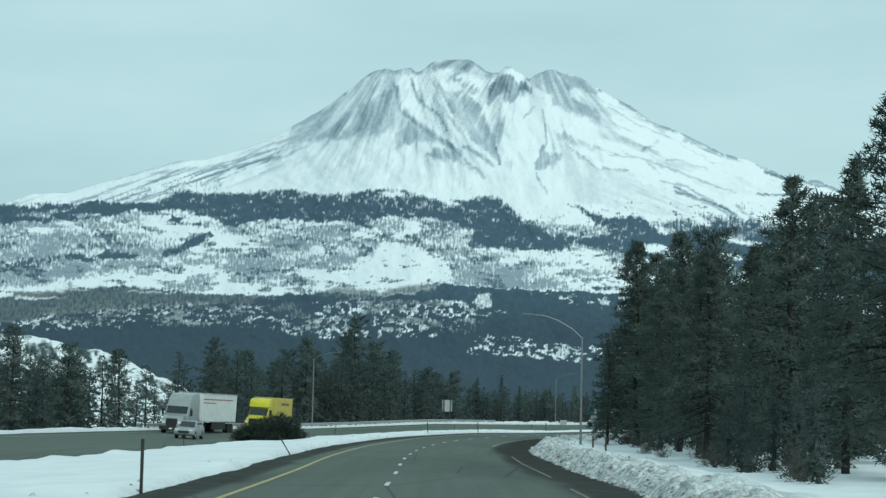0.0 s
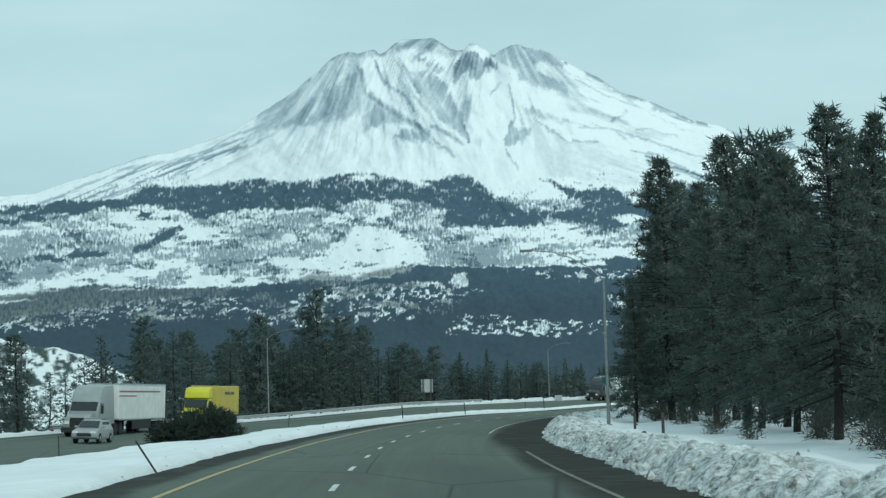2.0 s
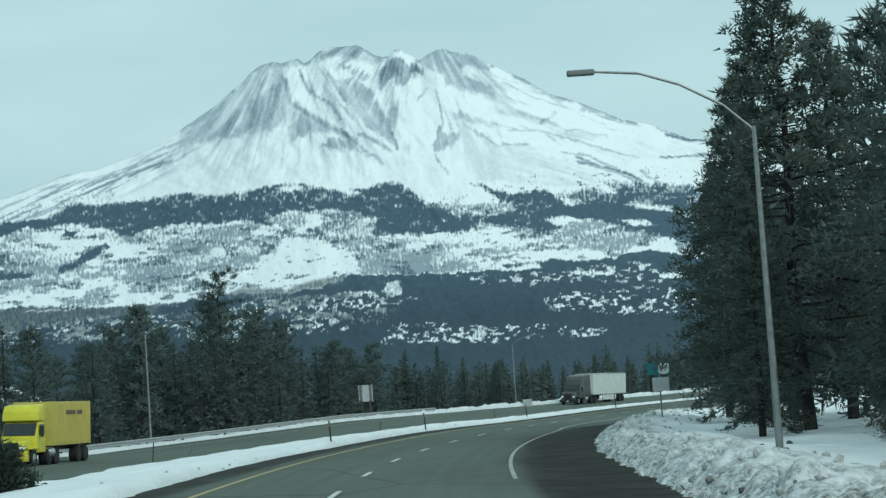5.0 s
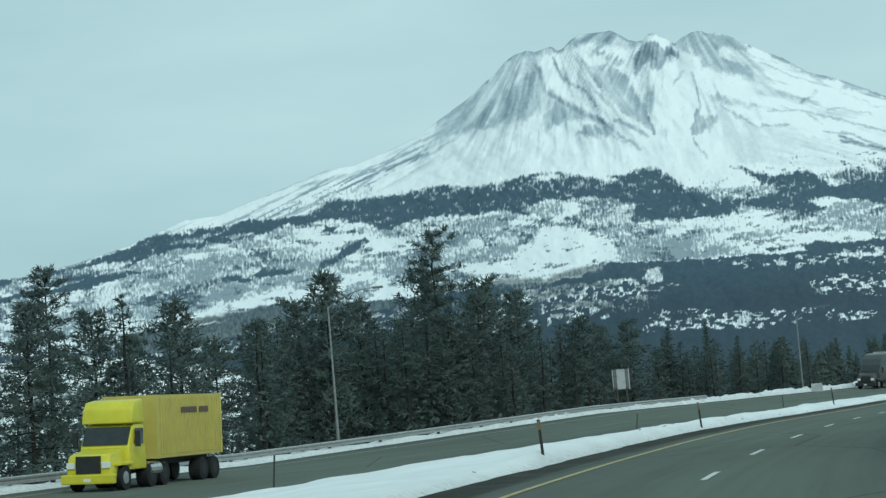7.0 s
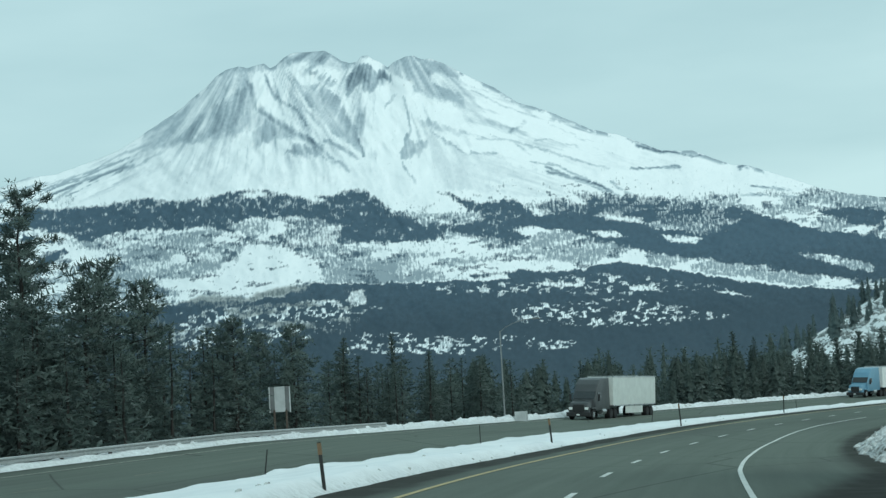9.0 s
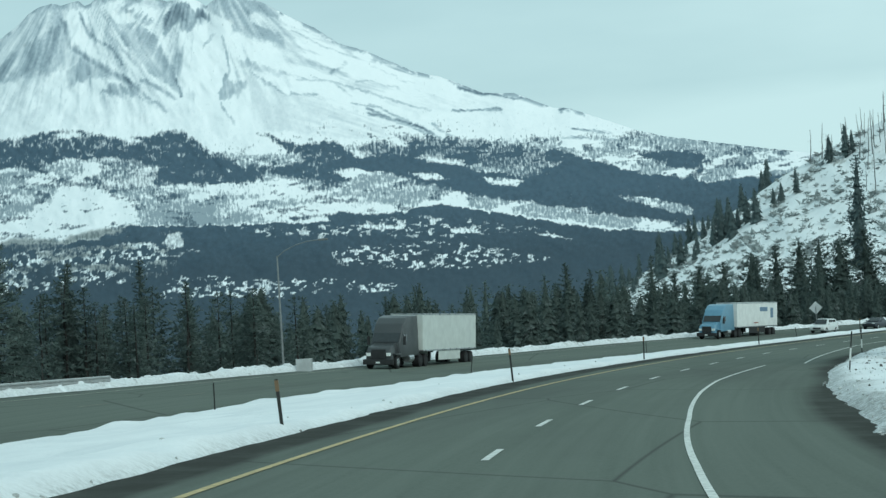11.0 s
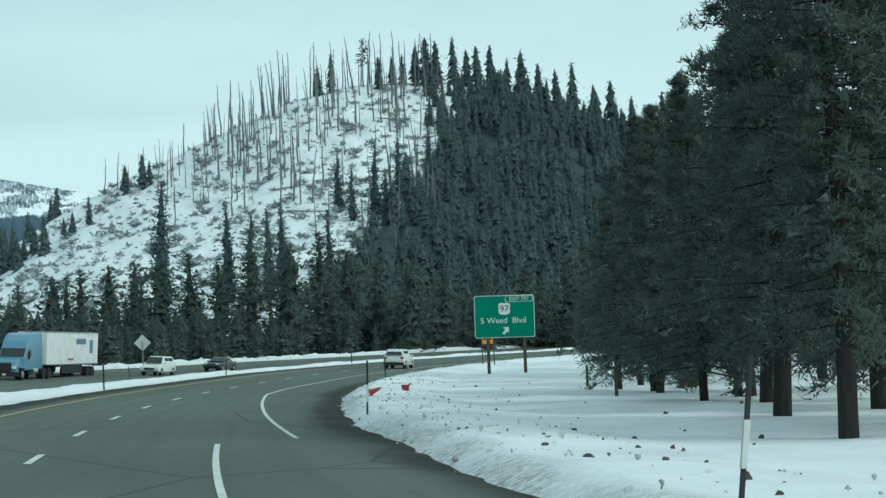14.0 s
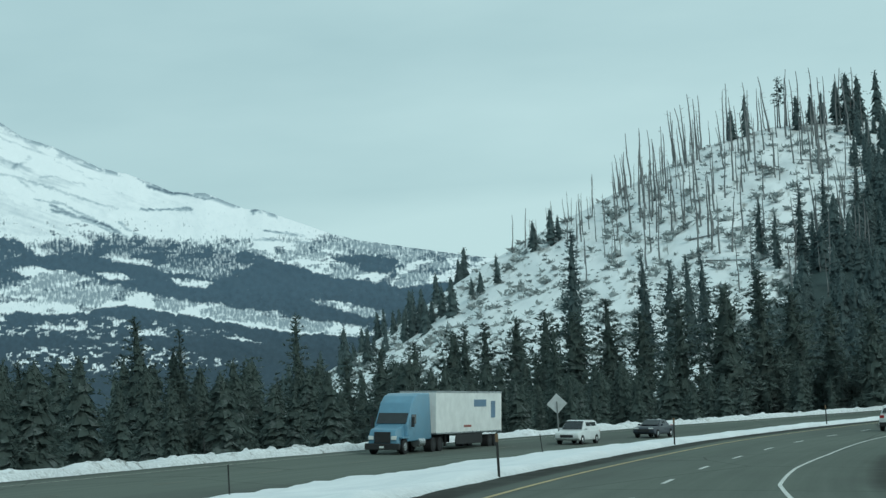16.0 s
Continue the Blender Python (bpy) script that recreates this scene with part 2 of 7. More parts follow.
def vnoise(x, y, k=0):
    g = _lat[k % 8]
    xi, yi = np.floor(x).astype(int), np.floor(y).astype(int)
    fx, fy = x - xi, y - yi
    fx, fy = fx * fx * (3 - 2 * fx), fy * fy * (3 - 2 * fy)
    a, b, c, d = (g[(xi + i) % 256, (yi + j) % 256] for i, j in ((0, 0), (1, 0), (0, 1), (1, 1)))
    return (a * (1 - fx) + b * fx) * (1 - fy) + (c * (1 - fx) + d * fx) * fy


def fbm(x, y, k=0, octaves=5, gain=0.5):
    t, a, w = 0, 1.0, 0
    for i in range(octaves):
        t = t + a * vnoise(x * 2**i + 17.3 * i, y * 2**i + 5.1 * i, k + i)
        w += a
        a *= gain
    return t / w


def ramp(x, a, b):
    u = np.clip((x - a) / (b - a), 0, 1)
    return u * u * (3 - 2 * u)


def right_edge(s):
    return np.interp(s, [285, 310, 390, 420], [-5.1, -4.87, -4.87, -5.1]) - 0.5 * (fbm(s * 0.08, s * 0 + 3, 2, 4) - 0.5) - 0.25 * (fbm(s * 0.7, s * 0 + 9, 3, 3) - 0.5)


def left_edge(s):
    return 7.25 + 0.5 * (fbm(s * 0.1, s * 0 + 7, 4, 4) - 0.5) + 0.2 * (fbm(s * 0.9, s * 0 + 2, 5, 3) - 0.5)


def far_edges(s):
    a = 20.9 + 0.5 * (fbm(s * 0.1, s * 0 + 13, 1, 4) - 0.5)
    return a, 35.0 + 0.5 * (fbm(s * 0.12, s * 0 + 23, 2, 4) - 0.5)


def ground_height(s, l):
    """Snow surface over the whole corridor, with the ploughed banks."""
    base = bed(s, l)
    n1, n2 = fbm(s * 0.4, l * 0.55, 0, 2, 0.5), fbm(s * 0.16, l * 0.16, 3, 3)
    re, le = right_edge(s), left_edge(s)
    f1, f2 = far_edges(s)
    z = np.full_like(base, -0.12)
    # median
    m = ramp(l, le, le + 0.9) * (1 - ramp(l, f1 - 1.1, f1))
    z = np.maximum(z, -0.12 + m * (0.34 + 0.1 * ramp(s, 180, 205) * (1 - ramp(s, 250, 290)) + 0.3 * (n1 - 0.5) + 0.25 * (n2 - 0.5)))
    # bank on the far side
    hb = np.interp(s, [250, 300, 330, 480, 540], [0.3, 0.35, 0.5, 0.5, 0.45])
    b = ramp(l, f2, f2 + 0.8)
    far = -0.12 + b * (hb * (0.65 + 0.9 * (n1 - 0.35)) + 0.12)
    fall = np.interp(l, [36.5, 41, 60, 120], [0, 0.9, 4.0, 6.0])
    z = np.maximum(z, far) - fall
    # bank on the near side
    hr = np.interp(s, [-60, 60, 130, 190, 235, 270, 330, 450], [0.42, 0.42, 0.45, 0.45, 0.42, 0.3, 0.35, 0.4])
    o = re - l
    berm = ramp(o, 0, 1.2) * (1 - 0.65 * ramp(o, 2.6, 5.5))
    rise = np.interp(s, [0, 120, 200, 250, 300], [0.2, 0.25, 0.2, 0.1, -0.2]) * ramp(o, 5, 25)
    lump = np.where(s < 260, 1.5, 0.7)
    right = -0.12 + berm * hr * (1 + lump * (n1 - 0.5)) + ramp(o, 0, 1) * 0.12 + rise + 0.35 * ramp(o, 4, 9) * (n2 - 0.5)
    z = np.where(l < re + 0.01, right, z)
    return base + z


def mesh_from(name, verts, faces, mat, smooth=True, attrs=None):
    me = bpy.data.meshes.new(name)
    me.from_pydata(verts.tolist() if hasattr(verts, "tolist") else verts, [], faces.tolist() if hasattr(faces, "tolist") else faces)
    me.materials.append(mat)
    if smooth:
        me.shade_smooth()
    for key, (kind, values) in (attrs or {}).items():
        at = me.attributes.new(key, kind, "POINT")
        field = {"FLOAT": "value", "FLOAT_COLOR": "color", "FLOAT_VECTOR": "vector"}[kind]
        at.data.foreach_set(field, np.asarray(values, np.float32).ravel())
    return me


def grid_faces(nu, nv):
    i = np.arange(nu * nv).reshape(nu, nv)
    return np.stack([i[:-1, :-1], i[1:, :-1], i[1:, 1:], i[:-1, 1:]], -1).reshape(-1, 4)


# ground: fine corridor sheet along the road, and coarse land round it out to the horizon
gs = np.arange(-60, 620, 0.8)
gl = np.concatenate([[-125, -90], np.arange(-75, -30, 4.0), np.arange(-30, -13, 1.2), np.arange(-13, -4.2, 0.35), np.arange(-4, 6.6, 2.0), np.arange(6.7, 9.5, 0.25),
                     np.arange(9.5, 18.5, 1.0), np.arange(18.5, 22, 0.35), np.arange(23, 34, 2.75), np.arange(34.2, 40, 0.35), np.arange(40, 60, 3.3), np.arange(60, 125, 8), [150]])
SS, LL = np.meshgrid(gs, gl, indexing="ij")
XX, YY = spot(SS, LL)
ZZ = ground_height(SS, LL)
ZZ = np.where((LL < -100) | (LL > 140), -9.5, ZZ)
out = right_edge(SS) - LL
dirt_r = (1 - ramp(out + 1.8 * (fbm(SS * 0.3, LL * 0.4, 4, 2) - 0.5), np.interp(SS, [240, 290], [1.6, 0.4]), np.interp(SS, [240, 290], [3.2, 1.8]))) * np.interp(SS, [0, 200, 260, 300], [1.0, 1.0, 0.9, 0.8]) * (out > -0.5)
dirt_l = 0.75 * np.exp(-(((LL - left_edge(SS)) / 0.45) ** 2)) + 0.55 * np.exp(-(((LL - far_edges(SS)[1]) / 0.9) ** 2)) + 0.3 * np.exp(-(((LL - far_edges(SS)[0]) / 0.5) ** 2))
spill = 0.32 * ramp(fbm(SS * 0.25, LL * 0.25, 5), 0.5, 0.7) * ((LL < -5) & (LL > -16)) * (SS > 240)
dirt = np.clip(dirt_r + dirt_l + spill, 0, 1)
corridor = np.stack([XX, YY, ZZ], -1).reshape(-1, 3)
cf = grid_faces(len(gs), len(gl))
rr = np.concatenate([np.geomspace(60, 5200, 40)])
aa = np.radians(np.arange(0, 360.1, 4))
RR, AA = np.meshgrid(rr, aa, indexing="ij")
OX, OY = 40 + RR * np.sin(AA), 230 + RR * np.cos(AA)
OZ = -7.5 - 3 * (fbm(OX * 0.004, OY * 0.004, 2) - 0.5) + 0 * OX
outer = np.stack([OX, OY, OZ], -1).reshape(-1, 3)
of = grid_faces(len(rr), len(aa)) + len(corridor)
ground = new("ground", mesh_from("ground", np.vstack([corridor, outer]), np.vstack([cf, of]), SNOW,
             attrs={"dirt": ("FLOAT", np.concatenate([dirt.ravel(), np.full(len(outer), 0.2)]))}))
tagged(ground, "snow-covered ground with ploughed, grit-stained banks", "ground", kind="structure")


def ribbon(name, s0, s1, ls, mat, lift, step=1.0, edge=None):
    """A strip of paving between the given lateral lines."""
    s = np.arange(s0, s1 + step / 2, step)
    a, b = np.meshgrid(s, np.asarray(ls, float), indexing="ij")
    x, y = spot(a, b)
    z = bed(a, b) + lift
    d = np.zeros_like(a) if edge is None else edge(a, b)
    return new(name, mesh_from(name, np.stack([x, y, z], -1).reshape(-1, 3), grid_faces(len(s), len(ls)), mat,
               attrs={"lane": ("FLOAT_VECTOR", np.stack([a, b, a * 0], -1).reshape(-1, 3)), "dirt": ("FLOAT", d.ravel())}))


def damp(s, l):
    edge = np.interp(s, [70, 110, 140, 175, 190, 210, 230, 300, 340, 375, 410], [2.9, 2.8, 2.3, 1.9, 1.3, 1.6, 3.9, 4.2, 3.9, 3.4, 4.0])
    r = ramp(-l - 1.6 * (fbm(s * 0.05, l * 0.3, 1, 4) - 0.5), edge, edge + 0.9) * np.interp(s, [60, 100, 215, 240, 300, 340, 420], [0.9, 1.0, 1.0, 0.9, 0.9, 0.95, 0.8])
    return np.clip(r + 0.9 * ramp(l + 0.5 * (fbm(s * 0.15, l * 0.3, 3, 3) - 0.5), 6.1, 6.5) * (l < 10), 0, 1)


road = ribbon("road", -60, 640, [-6.5, -5.2, -4.8, -4.4, -4, -3.6, -3.2, -2.8, -2.4, -2, -1.6, -1, 0, 1, 2, 3, 4, 5, 5.8, 6.2, 6.5, 6.8, 7.1, 7.6, 9], ASPHALT, 0.0, 1.0, damp)
tagged(road, "grey worn asphalt of a curving two-lane carriageway", "road", kind="structure")
road_b = ribbon("road", -60, 640, [19.5, 20.5, 21.5, 23, 25, 27, 29, 31, 33, 34, 35, 36], ASPHALT, 0.0, 1.0, lambda s, l: 0.5 * ramp(l, 34, 35) + 0.4 * (1 - ramp(l, 20.9, 21.8)))
tagged(road_b, "grey asphalt carriageway of the oncoming traffic", "road", kind="structure")


def stripe(name, s0, s1, l, width, mat, step=1.0):
    """A painted line; l is its place across the road, or places along it as (s, l) pairs."""
    s = np.arange(s0, s1 + step / 2, step)
    c = np.interp(s, *zip(*l)) if isinstance(l, tuple) else np.full(len(s), float(l))
    b = np.stack([c - width / 2, c + width / 2], 1)
    a = np.repeat(s[:, None], 2, 1)
    x, y = spot(a, b)
    return new(name, mesh_from(name, np.stack([x, y, bed(a, b) + 0.012], -1).reshape(-1, 3), grid_faces(len(s), 2), mat))


yellow = stripe("yellow_line", -60, 640, 5.55, 0.16, PAINT_YELLOW)
tagged(yellow, "faded yellow line along the median shoulder", "road marking", kind="structure")


# ---- far relief: the volcano and the near butte ----
def relief(name, centre, az, sky, el0, r0, r1, rows, material, cover, rough=0.0, power=0.8, seed=0, back=0.35, jag=0.0, summit=None, drift=(0, 0)):
    """A slope that climbs from el0 to the skyline sky(az), in degrees seen from centre, between the distances r0 and r1."""
    v = np.concatenate([np.linspace(0, 1, rows), 1 + np.linspace(0.02, back, 6)])
    A, V = np.meshgrid(az, v, indexing="ij")
    top = np.interp(A, sky[0], sky[1])
    U = np.minimum(V, 1)
    wide = np.ones(max(3, int(3.0 / (az[1] - az[0])) | 1))
    calm = np.convolve(np.pad(np.interp(az, sky[0], sky[1]), len(wide) // 2, "edge"), wide / len(wide), "valid")[:, None]
    top = calm + (top - calm) * ramp(U, 0.72, 1.0)
    E = el0 + (top - el0) * U + jag * (fbm(A * 2.1, A * 0 + 4, seed, 5, 0.7) - 0.5) * ramp(U, 0.93, 1.0)
    R = r0 + (r1 - r0) * U**power
    R = R + rough * (fbm(A * 1.6, E * 1.6, seed + 1, 4, 0.5) - 0.5) * (1 - 0.85 * U) + rough * 0.5 * (fbm(A * 1.8 + E * 1.5, E * 2.2, seed + 3, 4, 0.5) - 0.5) * U * (1 - ramp(U, 0.92, 1.0))
    if summit:
        th, rho = np.arctan2(A - summit[0], summit[1] - E), np.hypot(A - summit[0], summit[1] - E)
        gully = 0.5 - np.abs(fbm(th * 9, rho * 0.5, seed + 2, 5, 0.6) - 0.5) * 4
        R = R + rough * 0.2 * gully * ramp(U, 0.45, 0.6) * (1 - ramp(U, 0.94, 1.0))
    Z = centre[2] + R * np.tan(np.radians(E))
    over = np.maximum(V - 1, 0)
    R = R + over * r1 * 0.5
    Z = Z - over / back * (Z + 8) * 0.9 * (over > 0)
    a = np.radians(A)
    far = ramp(A, 6, 15)
    P = np.stack([centre[0] + drift[0] * far + R * np.sin(a), centre[1] + drift[1] * far + R * np.cos(a), Z], -1).reshape(-1, 3)
    return new(name, mesh_from(name, P, grid_faces(len(az), len(v)), material, attrs={"cover": ("FLOAT_COLOR", cover(A, E).reshape(-1, 4)),
               "slope": ("FLOAT_VECTOR", np.stack([A, E, 0 * A], -1).reshape(-1, 3))}))


# the volcano's skyline and what covers it: azimuth and elevation in degrees
SKYLINE = [(-24, 3.2), (-20, 4.2), (-17.22, 4.91), (-16.28, 4.96), (-15.48, 4.99), (-14.35, 5.26), (-13.2, 5.56), (-12.21, 5.89), (-11.21, 6.28), (-10.23, 6.32), (-9.05, 6.73), (-8.04, 7.06), (-7.64, 7.22), (-7, 7.41), (-6.2, 7.5), (-5.31, 7.79), (-4.49, 8.08), (-3.91, 8.43), (-3.25, 8.84), (-2.58, 9.27), (-1.9, 9.8), (-1.64, 10.05), (-1.3, 10.26), (-0.97, 10.34), (-0.73, 10.27), (-0.48, 10.32), (-0.23, 10.39), (-0.07, 10.26), (0.1, 10.3), (0.36, 10.53), (0.61, 10.65), (1.11, 10.66)]
SKYLINE += [(1.52, 10.67), (1.76, 10.53), (2, 10.36), (2.24, 10.28), (2.44, 10.31), (2.58, 10.46), (2.75, 10.47), (2.91, 10.35), (3.1, 10.27), (3.31, 10.1), (3.52, 10.25), (3.82, 10.38), (4.07, 10.38), (4.31, 10.27), (4.56, 10.31), (4.89, 10.17), (5.69, 9.69), (6.33, 9.36), (6.97, 8.91), (7.78, 8.65), (8.58, 8.28), (9.06, 8.04), (9.78, 7.88), (10.42, 7.62), (11.06, 7.36), (11.95, 7.3), (12.66, 7.02), (13.1, 6.84), (13.54, 6.8), (13.93, 6.66), (14.79, 6.32), (15.49, 6.02), (16.34, 5.8), (17.27, 5.61), (22, 4.7), (26, 4)]
SKY_AZ, SKY_EL = zip(*SKYLINE)


def blob(a, e, ca, ce, wa, we, tilt=0.0):
    x, y = a - ca, e - ce
    t = radians(tilt)
    x, y = x * math.cos(t) + y * math.sin(t), -x * math.sin(t) + y * math.cos(t)
    return np.exp(-((x / wa) ** 2) - (y / we) ** 2)


COVER = {kind: [] for kind in ("face", "rib", "scrub", "forest", "clear", "valley", "plain", "open", "flecks", "bright")}


def lay(kind, k, soft, outline):
    COVER[kind].append((k, soft, outline))


# bare rock, plus grey painted for shaded snow: faces, then ribs with their width
lay("face", 0.40, 0.13, [(-0.74, 10.34), (-1.29, 9.93), (-2.45, 9.18), (-3.83, 8.52), (-3.87, 7.94), (-2.68, 8.17), (-1.63, 8.27), (-0.87, 8.45), (-0.25, 8.74), (-0.58, 9.38), (-0.7, 9.83)])
lay("face", 0.45, 0.13, [(-1.26, 10.4), (-0.81, 10.42), (-1.29, 9.86), (-2.47, 8.97), (-3.39, 8.5), (-3.84, 8.3), (-3.81, 8.74), (-2.66, 9.41), (-1.72, 10.1)])
lay("face", 0.62, 0.13, [(-0.7, 9.79), (-0.81, 9.4), (-1.01, 8.68), (-1.62, 8.49), (-2.08, 8.22), (-2.67, 8.25), (-3.42, 8.06), (-2.49, 8.68), (-1.55, 9.36), (-1.01, 9.7)])
lay("face", 0.62, 0.13, [(-0.32, 8.82), (-0.68, 8.51), (-0.62, 7.88), (-0.3, 8.05), (0.16, 8.24), (0.61, 8.22), (0.33, 8.53)])
lay("face", 0.62, 0.13, [(0.6, 8.14), (0.2, 7.73), (1.02, 7.71), (1.46, 7.57), (1.97, 7.28), (1.32, 7.73)])
lay("face", 0.62, 0.13, [(-1.76, 10.06), (-1.18, 10.44), (-0.8, 10.5), (-0.35, 10.5), (-0.07, 10.3), (0.14, 10.03), (-0.45, 10.18), (-0.75, 10.12), (-1.27, 10.22)])
lay("face", 0.72, 0.13, [(0.87, 10.28), (1.49, 10.03), (1.85, 9.78), (1.61, 9.62), (1.33, 9.82), (1.04, 10.06)])
lay("face", 0.62, 0.13, [(0.73, 9.86), (1.47, 9.7), (1.89, 9.31), (2.08, 8.85), (2.34, 8.18), (2.51, 7.64), (2.09, 7.97), (1.38, 8.54), (0.98, 9.22)])
lay("face", 0.85, 0.13, [(2.09, 9.91), (2.64, 10.32), (2.93, 10.08), (3.37, 9.9), (3.46, 9.6), (3.01, 9.71), (2.8, 9.43), (2.54, 9.48), (2.53, 9.74), (2.19, 9.25), (2.09, 9.51)])
lay("face", 0.58, 0.13, [(0.02, 10.41), (0.79, 10.69), (1.55, 10.83), (2.13, 10.5), (2.37, 10.19), (1.95, 10.07), (1.51, 10.28), (0.92, 10.39), (0.31, 10.24)])
lay("face", 0.75, 0.13, [(2.51, 10.62), (2.89, 10.63), (2.96, 10.48), (2.58, 10.47)])
lay("face", 0.55, 0.13, [(3.4, 10.38), (4.02, 10.55), (4.72, 10.14), (4.67, 9.48), (4.17, 9.59), (3.59, 9.85), (3.19, 10.1)])
lay("face", 0.55, 0.13, [(3.65, 8.16), (4.06, 8.06), (4.43, 7.88), (4.1, 7.61), (3.56, 7.39), (3.5, 7.66)])
lay("face", 0.55, 0.13, [(4.05, 10.48), (4.49, 10.3), (5.3, 10.02), (5.42, 9.57), (4.83, 9.83), (4.01, 9.97)])
lay("face", 0.52, 0.13, [(4.0, 9.82), (4.59, 9.63), (5.46, 9.13), (5.51, 8.83), (4.85, 9.1), (3.96, 9.31)])
lay("face", 0.60, 0.13, [(7.76, 8.79), (8.41, 8.44), (8.99, 8.25), (8.54, 8.25), (7.96, 8.41)])
lay("face", 0.45, 0.13, [(4.21, 8.6), (5.03, 8.35), (5.68, 8.01), (5.01, 8.1), (4.27, 8.37)])
lay("face", 0.16, 0.13, [(4.32, 8.04), (6.31, 7.37), (8.27, 6.55), (8.24, 6.03), (4.52, 6.55)])
lay("rib", 0.84, 0.065, [(7.75, 6.87), (9.11, 6.47)])
lay("rib", 0.89, 0.065, [(9.11, 6.47), (10.67, 5.56)])
lay("rib", 0.84, 0.052, [(8.51, 6.72), (9.98, 5.86)])
lay("rib", 0.73, 0.065, [(9.52, 6.55), (10.2, 6.05)])
lay("rib", 1.00, 0.078, [(10.35, 7.59), (10.99, 7.36)])
lay("rib", 0.95, 0.052, [(10.99, 7.36), (12.2, 7.17)])
lay("rib", 0.95, 0.065, [(13.27, 6.74), (13.58, 6.84)])
lay("rib", 0.73, 0.052, [(13.64, 6.21), (14.72, 6.02)])
lay("rib", 0.63, 0.052, [(13.32, 5.96), (15.4, 5.77)])
lay("rib", 0.63, 0.065, [(15.4, 5.77), (17.05, 5.57)])
lay("rib", 0.63, 0.052, [(10.15, 6.91), (11.57, 6.86)])
lay("rib", 0.47, 0.052, [(6.2, 8.0), (9.5, 6.9)])
lay("rib", 0.78, 0.157, [(-0.7, 9.83), (-0.52, 9.16), (0.04, 8.69), (0.76, 8.28), (1.26, 7.88)])
lay("rib", 0.50, 0.086, [(1.26, 7.88), (2.04, 7.24)])
lay("rib", 0.60, 0.064, [(-0.24, 10.02), (0.02, 9.42), (0.66, 8.95), (0.93, 8.53)])
lay("rib", 0.55, 0.100, [(1.35, 8.13), (1.93, 7.84), (2.29, 7.59)])
lay("rib", 0.80, 0.064, [(2.33, 8.1), (2.49, 7.65)])
lay("rib", 0.60, 0.079, [(3.7, 9.26), (3.82, 8.88), (3.85, 8.29), (3.68, 8.01)])
lay("rib", 0.42, 0.100, [(3.48, 9.35), (3.19, 9.0)])
lay("rib", 0.50, 0.064, [(3.6, 7.35), (3.9, 6.82)])
lay("rib", 0.45, 0.086, [(0.69, 9.31), (1.24, 8.62)])
lay("rib", 0.65, 0.122, [(5.38, 10.09), (6.23, 9.43), (6.81, 9.09)])
lay("rib", 0.40, 0.100, [(6.81, 9.09), (7.3, 8.61)])
lay("rib", 0.90, 0.064, [(9.72, 8.05), (9.87, 7.99)])
lay("rib", 0.90, 0.064, [(10.52, 7.75), (10.94, 7.49)])
lay("rib", 0.40, 0.050, [(5.7, 9.33), (6.42, 8.9), (7.29, 8.54)])
lay("rib", 0.55, 0.100, [(6.73, 8.07), (7.13, 8.33)])
lay("rib", 0.48, 0.064, [(4.55, 8.1), (5.35, 7.59), (6.31, 7.44)])
lay("rib", 0.42, 0.050, [(5.75, 7.93), (6.72, 7.85), (7.29, 7.44)])
lay("rib", 0.60, 0.057, [(7.27, 7.22), (8.01, 7.08), (8.95, 6.56)])
lay("rib", 0.80, 0.064, [(7.71, 7.03), (8.58, 6.59)])
lay("rib", 0.42, 0.043, [(7.39, 7.83), (8.06, 7.74), (8.64, 7.58)])
lay("rib", 0.38, 0.043, [(7.8, 8.31), (9.03, 7.69)])
lay("rib", 0.50, 0.072, [(-6.36, 6.73), (-5.37, 7.31), (-4.08, 7.66)])
lay("rib", 0.42, 0.062, [(-8.84, 6.79), (-7.78, 7.16), (-6.72, 7.42)])
lay("rib", 0.50, 0.072, [(-7.79, 7.0), (-6.32, 7.25), (-5.68, 7.43)])
lay("rib", 0.45, 0.062, [(-5.36, 7.41), (-4.26, 8.04), (-3.3, 8.26)])
lay("rib", 0.40, 0.052, [(-4.19, 7.56), (-3.1, 8.09)])
# open snow among the groves
lay("bright", 0.9, 0.14, [(-2.99, 3.81), (-2.65, 4.28), (-1.33, 4.75), (-0.98, 5.25), (0.32, 4.99), (0.96, 4.75), (1.1, 4.33), (-0.06, 3.94), (-1.37, 3.84)])
lay("bright", 0.8, 0.14, [(-5.12, 6.49), (-2.7, 6.55), (0.08, 6.84), (2.39, 6.88), (3.34, 6.18), (2.37, 6.56), (-1.56, 6.67), (-4.8, 6.53)])
lay("bright", 0.85, 0.14, [(-14.16, 3.28), (-11.73, 3.5), (-9.6, 3.82), (-7.63, 3.83), (-7.65, 3.67), (-9.62, 3.58), (-12.08, 3.25)])
lay("bright", 0.6, 0.14, [(2.29, 5.09), (4.59, 5.09), (6.54, 4.68), (5.88, 4.52), (3.26, 4.87)])
lay("bright", 0.7, 0.14, [(-8.14, 5.76), (-6.82, 5.82), (-6.01, 5.59), (-6.88, 5.08), (-7.85, 5.24)])
lay("bright", 0.7, 0.14, [(4.22, 4.33), (6.52, 4.35), (9.46, 4.14), (8.14, 4.03), (6.18, 4.05), (4.86, 3.96)])
lay("bright", 0.8, 0.14, [(-4.39, 4.92), (-6.46, 4.85), (-7.07, 5.52), (-6.27, 5.65)])
